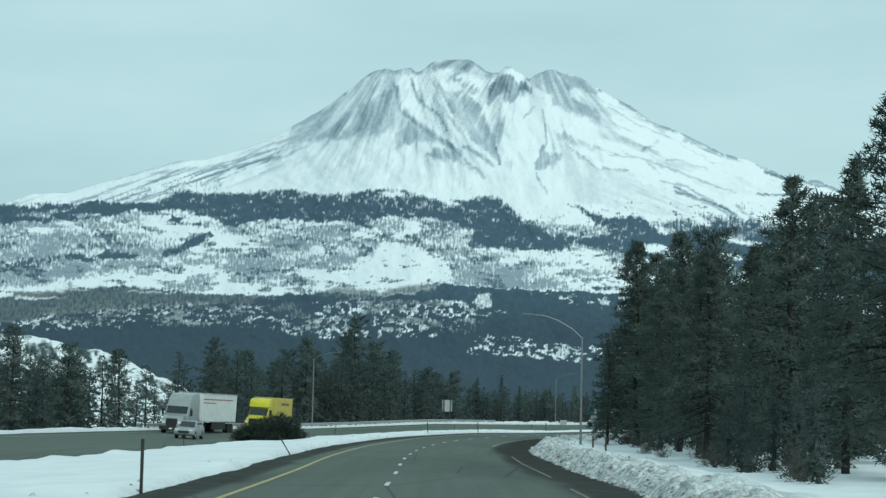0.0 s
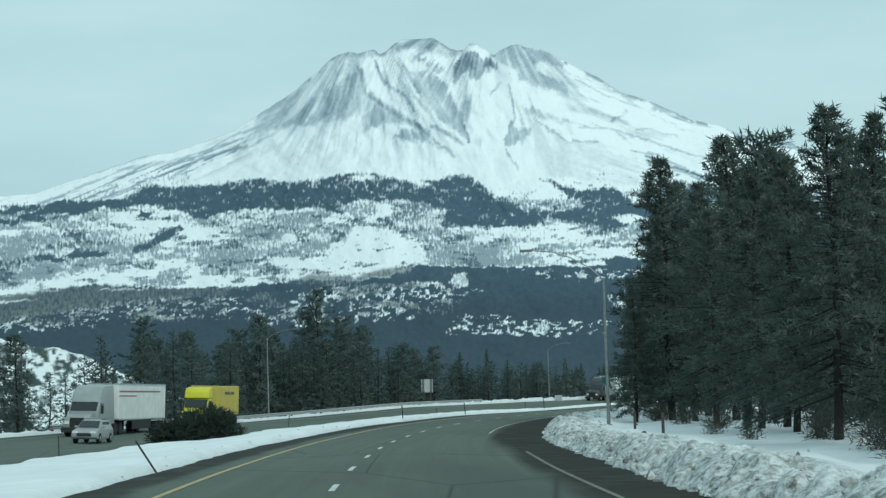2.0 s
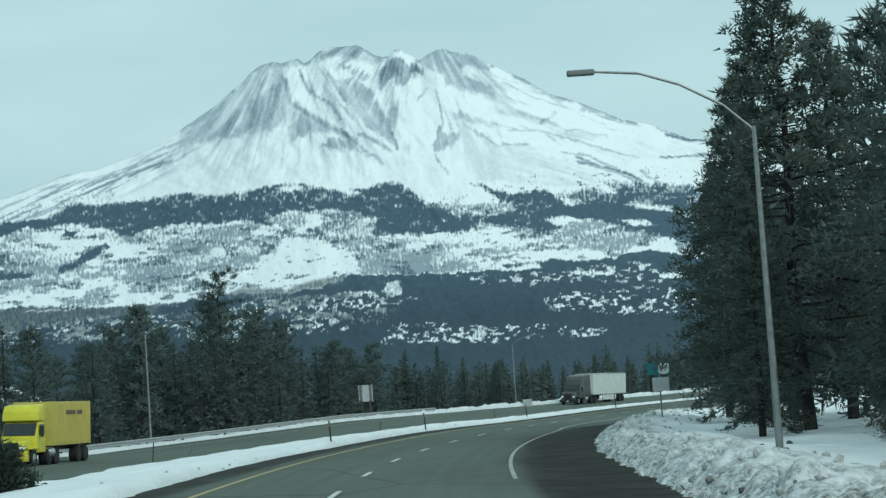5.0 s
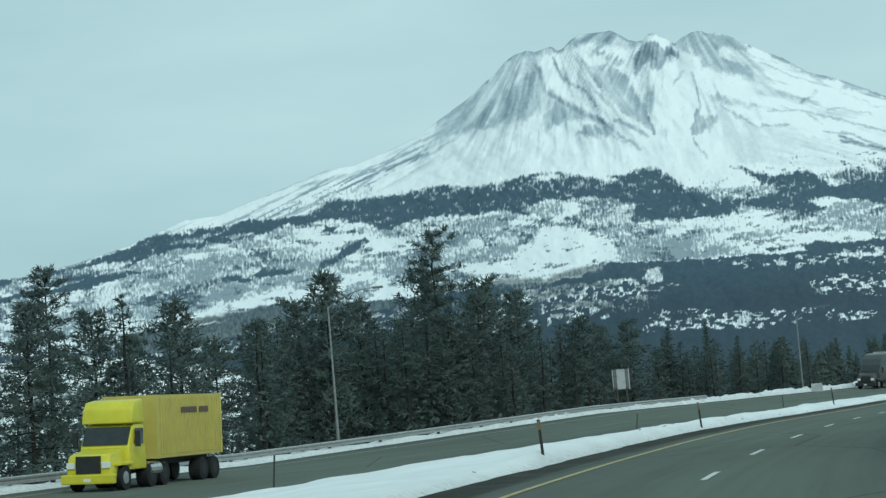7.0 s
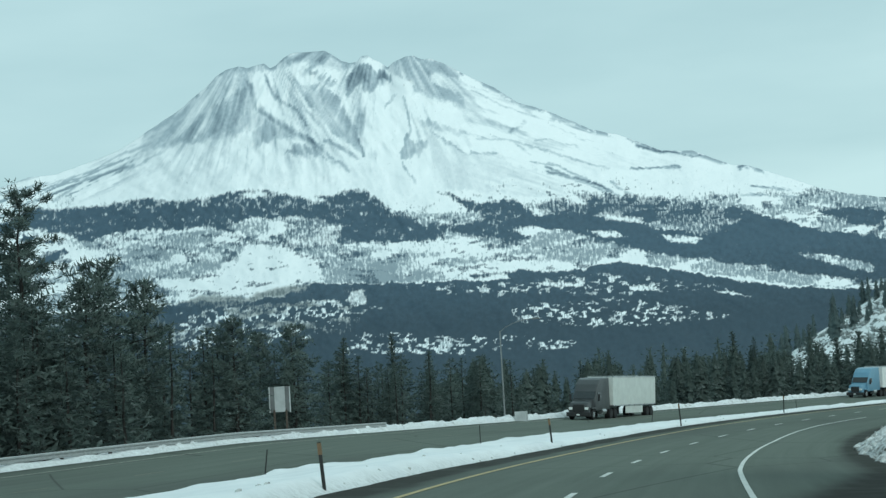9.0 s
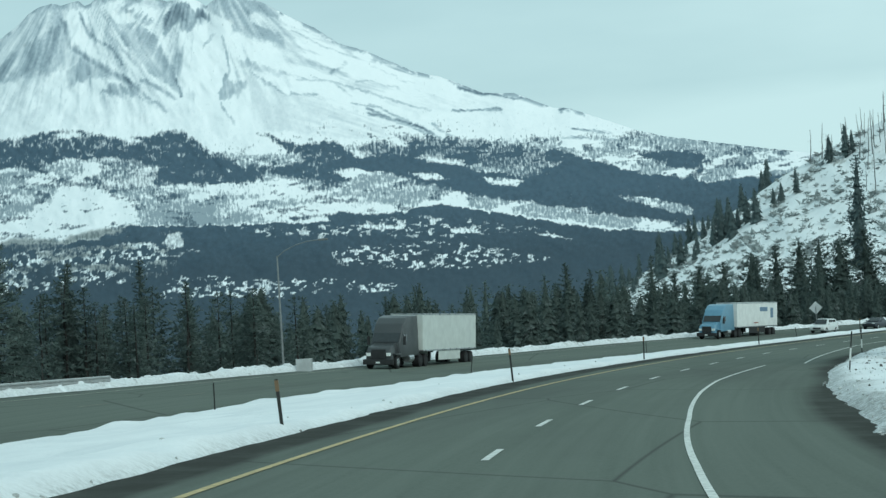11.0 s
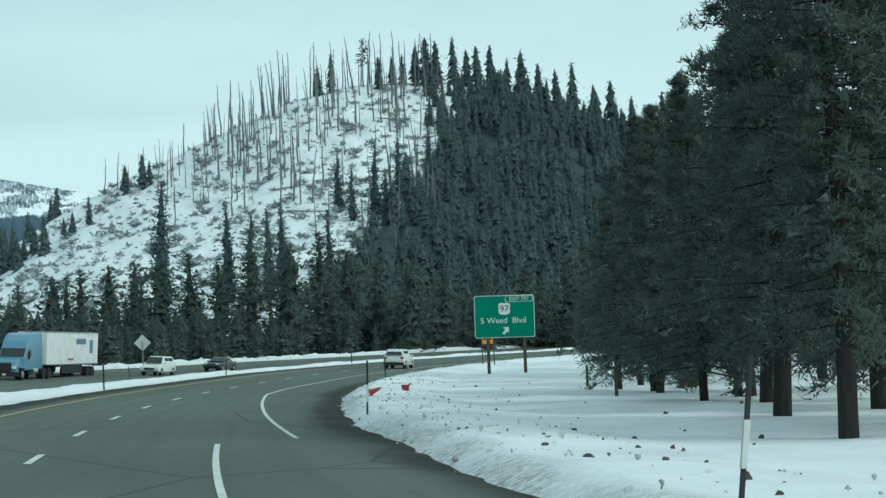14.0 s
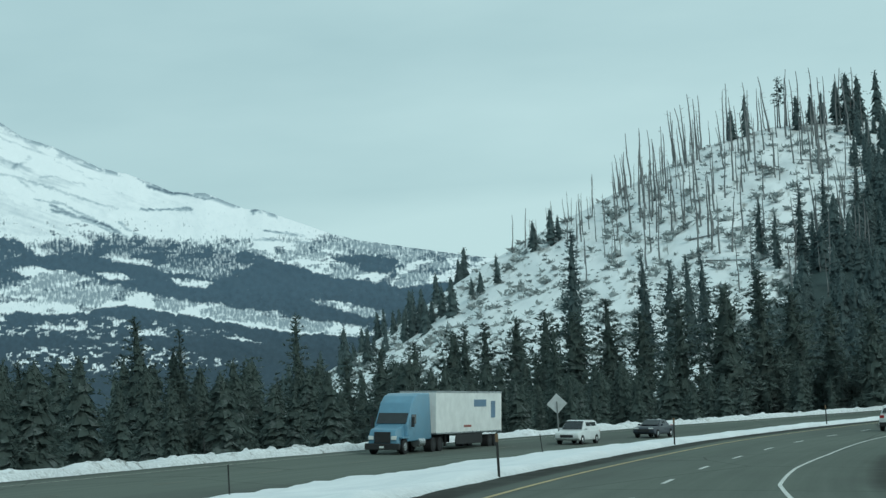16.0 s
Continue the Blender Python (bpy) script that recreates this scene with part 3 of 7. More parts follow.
# leafless groves, forest belts, their clearings, and the valley with its openings
lay("scrub", 0.62, 0.12, [(-5.69, 4.5), (-5.19, 4.96), (-4.37, 5.33), (-3.4, 5.4), (-2.93, 5.1), (-2.76, 4.69), (-3.29, 4.31), (-3.47, 3.91), (-4.26, 4.11), (-5.7, 4.18)])
lay("scrub", 0.6, 0.12, [(-2.77, 5.18), (-2.27, 5.35), (-1.56, 4.88), (-1.8, 4.45), (-2.63, 4.65)])
lay("scrub", 0.66, 0.12, [(1.26, 4.21), (1.77, 4.59), (2.6, 4.74), (3.58, 4.69), (4.22, 4.36), (4.78, 4.01), (4.2, 3.9), (2.39, 3.9), (1.41, 4.05)])
lay("scrub", 0.5, 0.12, [(-6.44, 5.49), (-4.83, 5.83), (-3.23, 5.6), (-1.29, 5.51), (-3.24, 5.36), (-4.86, 5.08), (-6.15, 4.87)])
lay("scrub", 0.45, 0.12, [(2.28, 4.99), (4.27, 5.17), (6.55, 4.8), (8.17, 4.45), (9.63, 4.2), (8.15, 4.12), (5.7, 4.37), (3.26, 4.74)])
lay("scrub", 0.62, 0.12, [(6.9, 5.09), (8.2, 5.01), (9.57, 4.59), (8.82, 4.43), (7.21, 4.81)])
lay("scrub", 0.5, 0.12, [(-1.63, 5.29), (-0.48, 5.39), (0.97, 4.99), (1.62, 4.88), (0.95, 4.67), (-0.34, 4.9)])
lay("scrub", 0.62, 0.12, [(-14.75, 3.97), (-14.08, 4.57), (-12.44, 4.93), (-10.8, 5.22), (-9.14, 5.51), (-7.48, 5.79), (-6, 5.75), (-5.89, 5.09), (-6.92, 4.51), (-8.27, 4.13), (-9.6, 3.82), (-11.9, 3.51), (-13.83, 3.42)])
lay("scrub", 0.8, 0.12, [(-12.04, 3.77), (-11.69, 4.15), (-10.53, 4.43), (-9.22, 4.53), (-8.23, 4.62), (-7.59, 4.4), (-8.92, 4.1), (-10.57, 3.9)])
lay("scrub", 0.45, 0.12, [(-17.27, 4.15), (-16.3, 4.56), (-14.7, 4.85), (-12.58, 5.24), (-12.44, 4.93), (-14.07, 4.65), (-14.74, 4.21), (-13.99, 3.43), (-15.28, 3.2), (-17.32, 3.35)])
lay("scrub", 0.35, 0.12, [(-12.24, 5.49), (-11.24, 5.83), (-9.09, 6.24), (-7.06, 6.9), (-5.73, 7.04), (-5.77, 6.47), (-6.77, 6.44), (-8.11, 6.16), (-10.27, 5.75)])
lay("forest", 0.8, 0.1, [(-7.27, 6.49), (-6.24, 6.53), (-5.12, 6.54), (-3.83, 6.68), (-2.7, 6.6), (-1.56, 6.75), (-0.74, 6.79), (0.07, 6.67), (1.05, 6.53), (2.54, 6.63), (3.17, 6.06), (3.97, 5.68), (4.78, 5.47), (4.59, 5.09), (3.94, 5.13), (3.28, 5.12), (2.46, 5.16), (1.63, 5.12), (0.98, 5.07), (0.32, 5.11), (-0.32, 5.39), (-1.13, 5.51), (-1.6, 5.77), (-2.41, 5.81), (-3.06, 5.81), (-3.71, 5.79), (-4.51, 5.9), (-5, 5.68), (-5.64, 5.59), (-6.11, 5.84), (-6.73, 6.15), (-7.28, 6.22)])
lay("forest", 0.9, 0.1, [(-7.27, 6.46), (-6.24, 6.48), (-4.48, 6.51), (-1.57, 6.49), (-0.27, 6.28), (1.69, 6.18), (2.69, 6.34), (3.32, 5.82), (4.61, 5.37), (4.43, 5.13), (3.28, 5.23), (2.31, 5.5), (1.01, 5.73), (-0.28, 6.12), (-1.92, 5.98), (-3.21, 6.01), (-4.5, 5.98), (-5.47, 5.81), (-6.1, 5.93), (-7.04, 6.24)])
lay("forest", 0.85, 0.1, [(4.59, 6.52), (4.99, 6.33), (5.8, 6.04), (6.39, 6.17), (6.71, 6.15), (7.26, 5.72), (8.58, 5.7), (9.54, 5.39), (10.35, 5.26), (10.99, 5.05), (11.81, 5.16), (12.94, 5.16), (13.6, 5.42), (14.7, 5.12), (15.79, 4.74), (16.72, 4.55), (17.28, 4.44), (22, 4.4), (22, 3.1), (16.16, 3.37), (14.6, 3.67), (13.49, 3.91), (12.54, 4.1), (11.1, 4.36), (9.82, 4.64), (9.18, 4.88), (8.22, 5.17), (7.24, 5.33), (6.58, 5.3), (7.06, 5.01), (6.64, 4.97), (5.42, 5.16), (4.45, 5.49), (5.44, 5.57), (5.94, 5.67), (5.3, 5.9)])
lay("forest", 0.5, 0.12, [(8.45, 6.32), (9.59, 6.13), (10.73, 6.05), (11.53, 5.86), (12.97, 5.68), (13.84, 5.44), (12.93, 5.05), (11.47, 5.07), (10.35, 5.34), (9.06, 5.64)])
lay("forest", 0.75, 0.1, [(15.36, 5.45), (16.31, 5.35), (17.34, 5.24), (17.3, 4.73), (16.27, 4.87)])
lay("forest", 0.55, 0.1, [(7.11, 5.88), (8.03, 6.06), (8.92, 5.97), (9.55, 5.56), (8.24, 5.53)])
lay("forest", 0.92, 0.08, [(-17.24, 4.54), (-15.51, 4.63), (-14.06, 4.81), (-13, 5.01), (-12.42, 5.29), (-11.11, 5.46), (-9.13, 5.7), (-8.12, 5.95), (-5.98, 5.92), (-4.44, 5.79), (-4.38, 6.57), (-5.94, 6.44), (-6.77, 6.45), (-7.78, 6.16), (-9.1, 6.12), (-10.41, 6.07), (-11.07, 5.91), (-11.88, 5.97), (-12.21, 5.86), (-13.21, 5.49), (-14.35, 5.2), (-15.48, 4.95), (-16.75, 4.86), (-17.23, 4.86)])
lay("forest", 0.85, 0.06, [(-17.25, 4.38), (-15.51, 4.55), (-14.06, 4.77), (-12.92, 5), (-12.61, 4.88), (-14.08, 4.57), (-15.52, 4.38), (-17.27, 4.15)])
lay("forest", 0.62, 0.08, [(-12.5, 4.05), (-12, 4.25), (-10.52, 4.56), (-8.22, 4.68), (-8.07, 4.54), (-10.37, 4.36), (-11.86, 4)])
lay("forest", 0.55, 0.06, [(-10.34, 4.81), (-9.18, 4.95), (-8.03, 5), (-8.04, 4.86), (-9.2, 4.79)])
lay("forest", 0.8, 0.06, [(-7.56, 4.7), (-6.89, 4.97), (-6.02, 5.43), (-5.87, 5.31), (-6.73, 4.79), (-7.41, 4.55)])
lay("forest", 0.6, 0.06, [(-7.47, 5.9), (-6.66, 5.67), (-6, 5.72), (-6.02, 5.52), (-7.16, 5.62)])
lay("clear", 0.9, 0.06, [(-1.44, 5.77), (-0.77, 6.06), (0.04, 5.99), (0.15, 5.61), (-0.48, 5.39), (-1.12, 5.55)])
lay("clear", 0.55, 0.1, [(0.04, 5.99), (1.02, 5.89), (1.83, 5.64), (1.63, 5.12), (0.33, 5.16), (0.02, 5.53)])
lay("clear", 0.75, 0.05, [(0.32, 6.73), (0.73, 6.67), (1.45, 6.34), (1.04, 6.33)])
lay("clear", 0.75, 0.05, [(-1.07, 6.69), (-0.66, 6.77), (-0.26, 6.59), (-0.75, 6.52)])
lay("clear", 0.85, 0.05, [(10.9, 4.93), (11.39, 4.96), (12.1, 4.75), (11.93, 4.63), (11.13, 4.75)])
lay("clear", 0.8, 0.05, [(8.79, 5.16), (9.52, 5.12), (9.92, 4.9), (9.18, 4.94)])
lay("clear", 0.55, 0.08, [(11.16, 5.2), (12.45, 5.12), (12.92, 4.89), (11.95, 4.86)])
lay("clear", 0.8, 0.06, [(14.79, 4.17), (15.43, 4.16), (16.2, 3.94), (16.82, 3.74), (16.96, 3.5), (15.87, 3.74)])
lay("clear", 0.95, 0.05, [(14.53, 5.42), (14.88, 5.36), (16.03, 4.73), (15.63, 4.76), (14.63, 5.19)])
lay("clear", 0.7, 0.07, [(-17.25, 4.46), (-16.3, 4.56), (-14.86, 4.83), (-13.24, 4.99), (-12.66, 5.24), (-13.79, 5.19), (-15.49, 4.91), (-16.6, 4.74), (-17.24, 4.69)])
lay("clear", 0.8, 0.04, [(-10.24, 5.72), (-9.61, 5.8), (-9.29, 5.75), (-9.79, 5.65)])
lay("clear", 0.6, 0.06, [(-11.91, 5.55), (-10.92, 5.83), (-10.09, 5.9), (-10.77, 5.63)])
lay("valley", 0.97, 0.05, [(-3.32, 3.66), (-2.83, 3.72), (-2.02, 3.76), (-1.22, 3.68), (-0.07, 3.74), (0.34, 3.91), (0.92, 4.06), (2.39, 3.97), (4.2, 3.9), (6, 3.89), (7, 4.03), (8.14, 3.96), (8.97, 4.17), (9.79, 4.22), (11.07, 3.94), (12.51, 3.65), (13.47, 3.49), (14.57, 3.25), (16.14, 3.05), (17.18, 3.04), (22, 2.7), (22, -2), (-24, -2), (-17.35, 2.87), (-15, 2.7), (-13.06, 3), (-12.89, 3.15), (-10.61, 3.4), (-8.96, 3.66), (-7.65, 3.67), (-4.63, 3.59)])
lay("valley", 0.8, 0.06, [(5.19, 4.07), (6.51, 4.13), (8.14, 3.96), (8.96, 4.07), (9.78, 4.02), (13.46, 3.39), (11.35, 3.24), (6.47, 3.54)])
lay("plain", 0.9, 0.06, [(-13.65, 2.59), (-13.09, 3.1), (-10.93, 3.39), (-9.29, 3.62), (-7.65, 3.62), (-4.63, 3.54), (-4.65, 3.31), (-7.68, 3.26), (-9.5, 2.92), (-12.13, 2.54)])
lay("plain", 0.9, 0.05, [(-11.73, 3.41), (-8.57, 3.62), (-6.16, 3.6), (-4.7, 3.51), (-4.7, 3.38), (-6.96, 3.38), (-10.15, 3.21), (-11.71, 3.15)])
lay("plain", 0.7, 0.05, [(-2.75, 3.7), (-1.77, 3.85), (-0.78, 3.62), (-1.76, 3.53)])
lay("plain", 0.7, 0.05, [(-3.08, 3.65), (-2.31, 3.92), (-1.05, 3.76), (-0.06, 4.02), (0.68, 4.04), (0.85, 3.95), (-0.07, 3.72), (-1.22, 3.64), (-2.03, 3.55)])
lay("open", 0.95, 0.05, [(9.65, 4.5), (11.09, 4.25), (12.53, 3.97), (13.48, 3.76), (14.59, 3.54), (16.15, 3.24), (16.14, 3.08), (14.57, 3.22), (13.46, 3.42), (12.51, 3.6), (11.07, 3.91), (9.63, 4.23)])
lay("open", 0.6, 0.03, [(11.41, 4.18), (13.66, 3.93), (13.81, 3.85), (11.73, 4.03)])
lay("open", 0.9, 0.03, [(9.58, 3.54), (10.23, 3.5), (10.79, 3.37), (10.06, 3.38)])
lay("open", 0.8, 0.05, [(6.98, 3.77), (8.12, 3.72), (8.77, 3.53), (7.63, 3.6)])
lay("open", 0.8, 0.03, [(12.17, 3.31), (12.96, 3.16), (13.43, 3.04), (12.48, 3.13)])
lay("open", 0.8, 0.05, [(5.52, 4), (6.18, 4.08), (6.5, 3.9), (5.67, 3.83)])
lay("open", 0.65, 0.05, [(1.62, 3.55), (1.89, 3.8), (2.3, 3.78), (2.36, 3.41), (1.95, 3.34)])
lay("open", 0.7, 0.05, [(-14.98, 2.98), (-14.17, 3.18), (-13.08, 3.2), (-13.19, 3.01), (-14.2, 2.76)])
lay("open", 0.8, 0.02, [(-11.72, 3.27), (-10.78, 3.33), (-10.15, 3.35), (-10.78, 3.25), (-11.72, 3.2)])
lay("open", 0.7, 0.02, [(-8.41, 3.54), (-6.16, 3.66), (-4.87, 3.64), (-4.7, 3.51), (-4.95, 3.57), (-6.16, 3.61), (-8.41, 3.49)])
lay("flecks", 0.8, 0.1, [(6.45, 3.08), (7.44, 3.22), (9.72, 3.18), (12.92, 2.57), (12.67, 2.42), (11.29, 2.39), (9.67, 2.36), (6.41, 2.53)])
lay("flecks", 1, 0.08, [(3.69, 2.19), (4.76, 2.33), (5.9, 2.23), (6.4, 2.27), (8.26, 2.03), (8.17, 1.83), (4.74, 1.87)])
lay("flecks", 0.9, 0.08, [(1.86, 2.57), (2.84, 2.56), (5.46, 2.28), (5.47, 1.79), (3.67, 1.89), (1.55, 2.04)])
lay("flecks", 0.95, 0.1, [(-3.01, 3.4), (-1.38, 3.56), (0.24, 3.56), (1.56, 3.65), (1.69, 3.16), (0.19, 2.58), (-2.89, 2.58)])
lay("flecks", 0.95, 0.1, [(-4.69, 3.19), (-3.38, 2.9), (-1.43, 3.27), (-0.13, 3.5), (1.84, 3.51), (2.83, 3.29), (0.55, 2.5), (-2.71, 2.34), (-4.18, 2.55)])
lay("flecks", 0.75, 0.1, [(-11.69, 2.64), (-10.14, 3.18), (-6.96, 3.28), (-4.21, 3.28), (-4.19, 2.63), (-6.94, 2.63), (-9.33, 2.48), (-11.68, 2.24)])
lay("flecks", 0.7, 0.1, [(3.21, 3.86), (6.49, 3.77), (8.96, 3.98), (12.18, 3.51), (12.96, 3.13), (8.92, 3.31), (4.83, 3.47)])
lay("flecks", 0.8, 0.1, [(-16.47, 1.85), (-15.63, 2.74), (-13.22, 2.96), (-11.97, 2.46), (-12.04, 1.49)])


def streak(a, e, line):
    """Distance to a ridge line."""
    best = np.full_like(a, 99.0)
    for (a0, e0), (a1, e1) in zip(line, line[1:]):
        dx, dy = a1 - a0, e1 - e0
        t = np.clip(((a - a0) * dx + (e - e0) * dy) / (dx * dx + dy * dy), 0, 1)
        best = np.minimum(best, np.hypot(a - a0 - t * dx, e - e0 - t * dy))
    return best


def patch(a, e, outline, soft):
    """One inside the outline, falling off softly across its edge."""
    (a_lo, e_lo), (a_hi, e_hi) = np.min(outline, 0) - soft, np.max(outline, 0) + soft
    near = (a > a_lo) & (a < a_hi) & (e > e_lo) & (e < e_hi)
    p, q = a[near], e[near]
    d = streak(p, q, outline + outline[:1])
    inside = np.zeros(p.shape, bool)
    for (a0, e0), (a1, e1) in zip(outline, outline[1:] + outline[:1]):
        if e0 != e1:
            inside ^= ((e0 > q) != (e1 > q)) & (p < (a1 - a0) * (q - e0) / (e1 - e0) + a0)
    full = np.zeros(a.shape)
    full[near] = ramp(np.where(inside, d, -d), -soft, soft)
    return full


def volcano_cover(a, e):
    fray = fbm(a * 13, e * 9, 4, 3, 0.6) - 0.5
    aw = a + 0.3 * (fbm(a * 2.2, e * 2.2, 2, 4, 0.6) - 0.5) + 0.1 * fray
    ew = e + 0.22 * (fbm(a * 2.2, e * 3.0, 5, 4, 0.6) - 0.5) + 0.12 * fray

    def merge(kind, base, shrink=False):
        for k, soft, outline in COVER[kind]:
            m = k * patch(aw, ew, outline, soft)
            base = base * (1 - m) if shrink else np.maximum(base, m)
        return base

    zero = np.zeros_like(a)
    tuft = fbm(a * 7, e * 9, 1, 4, 0.65)
    groves = fbm(a * 1.4 + 3, e * 4.0, 6, 5, 0.6)
    valley = merge("valley", zero)
    mid = (1 - ramp(e, 5.7, 6.4)) * (1 - valley)
    scrub = np.maximum(merge("scrub", zero) * (0.8 + 1.9 * np.clip(groves - 0.35, -0.1, 0.4)), 0.72 * mid * ramp(groves, 0.33, 0.52))
    scrub = merge("bright", scrub, True)
    forest = merge("clear", merge("forest", zero) * (0.86 + 1.15 * (tuft - 0.5) + (0.2 - 0.6 * (tuft - 0.5)) * ramp(a, 6, 9)) + 0.5 * mid * ramp(fbm(a * 2.0, e * 7, 2, 5, 0.62), 0.55, 0.66), True)
    # lone trees round the belts, fewer upwards
    fringe = 0.62 * np.exp(-(((e - np.interp(a, [4, 9, 17], [6.1, 6.2, 5.2])) / 0.5) ** 2))
    forest = np.maximum(forest, fringe * ramp(tuft, 0.56, 0.68) * ramp(groves, 0.4, 0.55) * ramp(a, 4, 7))
    forest, scrub = np.maximum(forest * (1 - valley), valley), scrub * (1 - 0.7 * valley)
    speck = ramp(fbm(a * 8, e * 13, 5, 4, 0.6), 0.5, 0.58) * (0.5 + 0.5 * ramp(groves, 0.35, 0.55))
    flecks = merge("flecks", zero)
    forest = forest * (1 - 0.95 * flecks * speck)
    scrub = np.maximum(scrub, 0.55 * flecks)
    mottle = ramp(fbm(a * 1.6, e * 6, 7, 5, 0.6), 0.45, 0.62)
    meadow = merge("plain", 0.75 * valley * mottle * ramp(3.2 - a, 0, 2) * ramp(e, 2.3, 2.8)) * (1 - 0.9 * merge("open", zero))
    forest = merge("open", forest * (1 - 0.6 * meadow), True)
    # bare rock and painted grey for shaded snow, drawn out down the fall line
    cone = ramp(a - 0.6 - 0.75 * (10.3 - e), -0.3, 0.3)
    th = np.arctan2(a + 0.4, 11.6 - e) * (1 - cone) + np.arctan2(a - 3.2, 12.0 - e) * cone
    rho = 12 - e
    side = ramp(np.abs(a - 1.2), 3.2, 6.0)
    tilt = np.where(a < 1.2, e - 0.4 * a, e + 0.37 * a)

    def runs(f_th, f_tilt, k, octaves, gain):
        left, right = (fbm(np.arctan2(a - x, y - e) * f_th, rho * 0.9, k + i, octaves, gain) for i, (x, y) in enumerate(((-0.4, 11.6), (3.2, 12.0))))
        return (left * (1 - cone) + right * cone) * (1 - side) + fbm(tilt * f_tilt, a * 0.8, k + 3, octaves, gain) * side

    fine, broad = runs(36, 13, 3, 4, 0.7), runs(8, 3.4, 1, 4, 0.55)
    slide = 0.4 * (fine - 0.5)
    ar, er = aw + slide * np.sin(th), ew - slide * np.cos(th)
    high = ramp(e, 6.6, 8.0)
    # painted grey on the high snow stands in for shade in its folds
    rock = 0.11 + 1.1 * (broad - 0.5) * high + 0.9 * (fine - 0.52) * high
    mass = zero
    for k, soft, outline in COVER["face"]:
        mass = np.maximum(mass, (0.12 + 0.62 * k) * patch(ar, er, outline, soft * 0.6))
    for k, width, line in COVER["rib"]:
        mass = np.maximum(mass, 0.95 * k * np.exp(-((streak(0.4 * a + 0.6 * ar, 0.4 * e + 0.6 * er, line) / (width * 0.75)) ** 2)))
    rock = np.maximum(rock, mass * (1 + 1.6 * (fine - 0.5) + 1.3 * (broad - 0.5)))
    rock = rock - 0.5 * blob(a, e, 3.4, 8.4, 0.42, 0.9, 8) * (mass < 0.3)
    rim = np.interp(a, SKY_AZ, SKY_EL) - e
    rock = np.maximum(rock, 0.6 * (1 - ramp(rim, 0.03, 0.18)) * ramp(fbm(a * 3.1, e * 3, 6, 4, 0.6), 0.47, 0.6) * (a > -2.2) * (a < 14))
    rock = np.maximum(rock, 0.75 * ramp(fine, 0.5, 0.62) * np.exp(-(((rim - 0.55) / 0.4) ** 2)) * ramp(-a, 2.5, 4.5) * (1 - ramp(-a, 11, 13)))
    rock = rock * (1 - np.clip(2 * forest, 0, 1))
    return np.stack([np.clip(c, 0, 1) for c in (forest, scrub, rock, meadow)], -1)


# the blue of distant haze is mixed into this forest colour
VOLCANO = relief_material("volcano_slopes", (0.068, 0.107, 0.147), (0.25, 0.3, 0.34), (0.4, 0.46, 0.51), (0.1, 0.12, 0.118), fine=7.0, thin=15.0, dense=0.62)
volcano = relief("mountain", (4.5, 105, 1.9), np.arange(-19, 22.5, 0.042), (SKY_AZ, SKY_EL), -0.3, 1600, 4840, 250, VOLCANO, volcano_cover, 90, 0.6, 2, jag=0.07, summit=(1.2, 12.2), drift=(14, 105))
tagged(volcano, "snow-covered volcano with dark forest belts and bare rock ridges", "mountain", kind="structure")

HILL_AZ = [8, 11, 13.0, 14.0, 15.5, 17, 18.4, 19.8, 21.2, 23, 24.7, 26.3, 28, 29.6, 31, 32.3, 33.7, 35.3, 36.9, 38.2, 41.8, 46, 52]
HILL_EL = [-0.5, 0.0, 0.9, 1.2, 2.15, 3.0, 3.9, 4.75, 5.45, 6.25, 7.0, 7.67, 8.05, 8.09, 8.02, 7.87, 7.46, 6.87, 6.04, 5.31, 3.63, 2.0, 0.6]


def hill_cover(a, e):
    n = fbm(a * 2.5, e * 4, 3, 5, 0.6)
    spots = fbm(a * 6, e * 9, 1, 4, 0.6)
    forest = ramp(a - np.interp(e, [0, 2.5, 5, 8.2], [24, 26.5, 29, 31.5]) + 3 * (n - 0.5), 0, 1.2)
    scrub = 0.5 * ramp(spots, 0.5, 0.66) * (1 - forest)
    return np.stack([forest, scrub, a * 0, 0.35 * ramp(n, 0.55, 0.75)], -1)


BUTTE = relief_material("butte_slopes", (0.05, 0.07, 0.069), (0.3, 0.3, 0.28), (0.2, 0.2, 0.2), (0.55, 0.56, 0.55), snow=(0.82, 0.84, 0.85), fine=2.2, thin=3.5)
hill = relief("hill", (34, 288, 2.2), np.arange(8, 52, 0.16), (HILL_AZ, HILL_EL), -0.9, 300, 800, 90, BUTTE, hill_cover, 40, 0.9, 5, jag=0.08)
tagged(hill, "steep snowy butte with brush and burnt trees", "hill", kind="structure")

KNOLL_AZ, KNOLL_EL = [-24, -18, -14.6, -13, -12, -10.8, -9.8, -8.5, -6.5], [1.6, 2.5, 2.6, 2.45, 2.3, 2.05, 1.7, 1.1, 0.2]


def knoll_cover(a, e):
    n = fbm(a * 3.5, e * 5, 2, 5, 0.65)
    return np.stack([0.62 * ramp(n, 0.42, 0.6), 0.4 * ramp(n, 0.3, 0.5), 0 * a, 0 * a], -1)


knoll = relief("hill", (3, 130, 1.9), np.arange(-24, -6.4, 0.1), (KNOLL_AZ, KNOLL_EL), -0.6, 420, 640, 50, BUTTE, knoll_cover, 30, 0.9, 3, jag=0.3)
tagged(knoll, "low snowy hill dotted with dark brush", "hill", kind="structure")
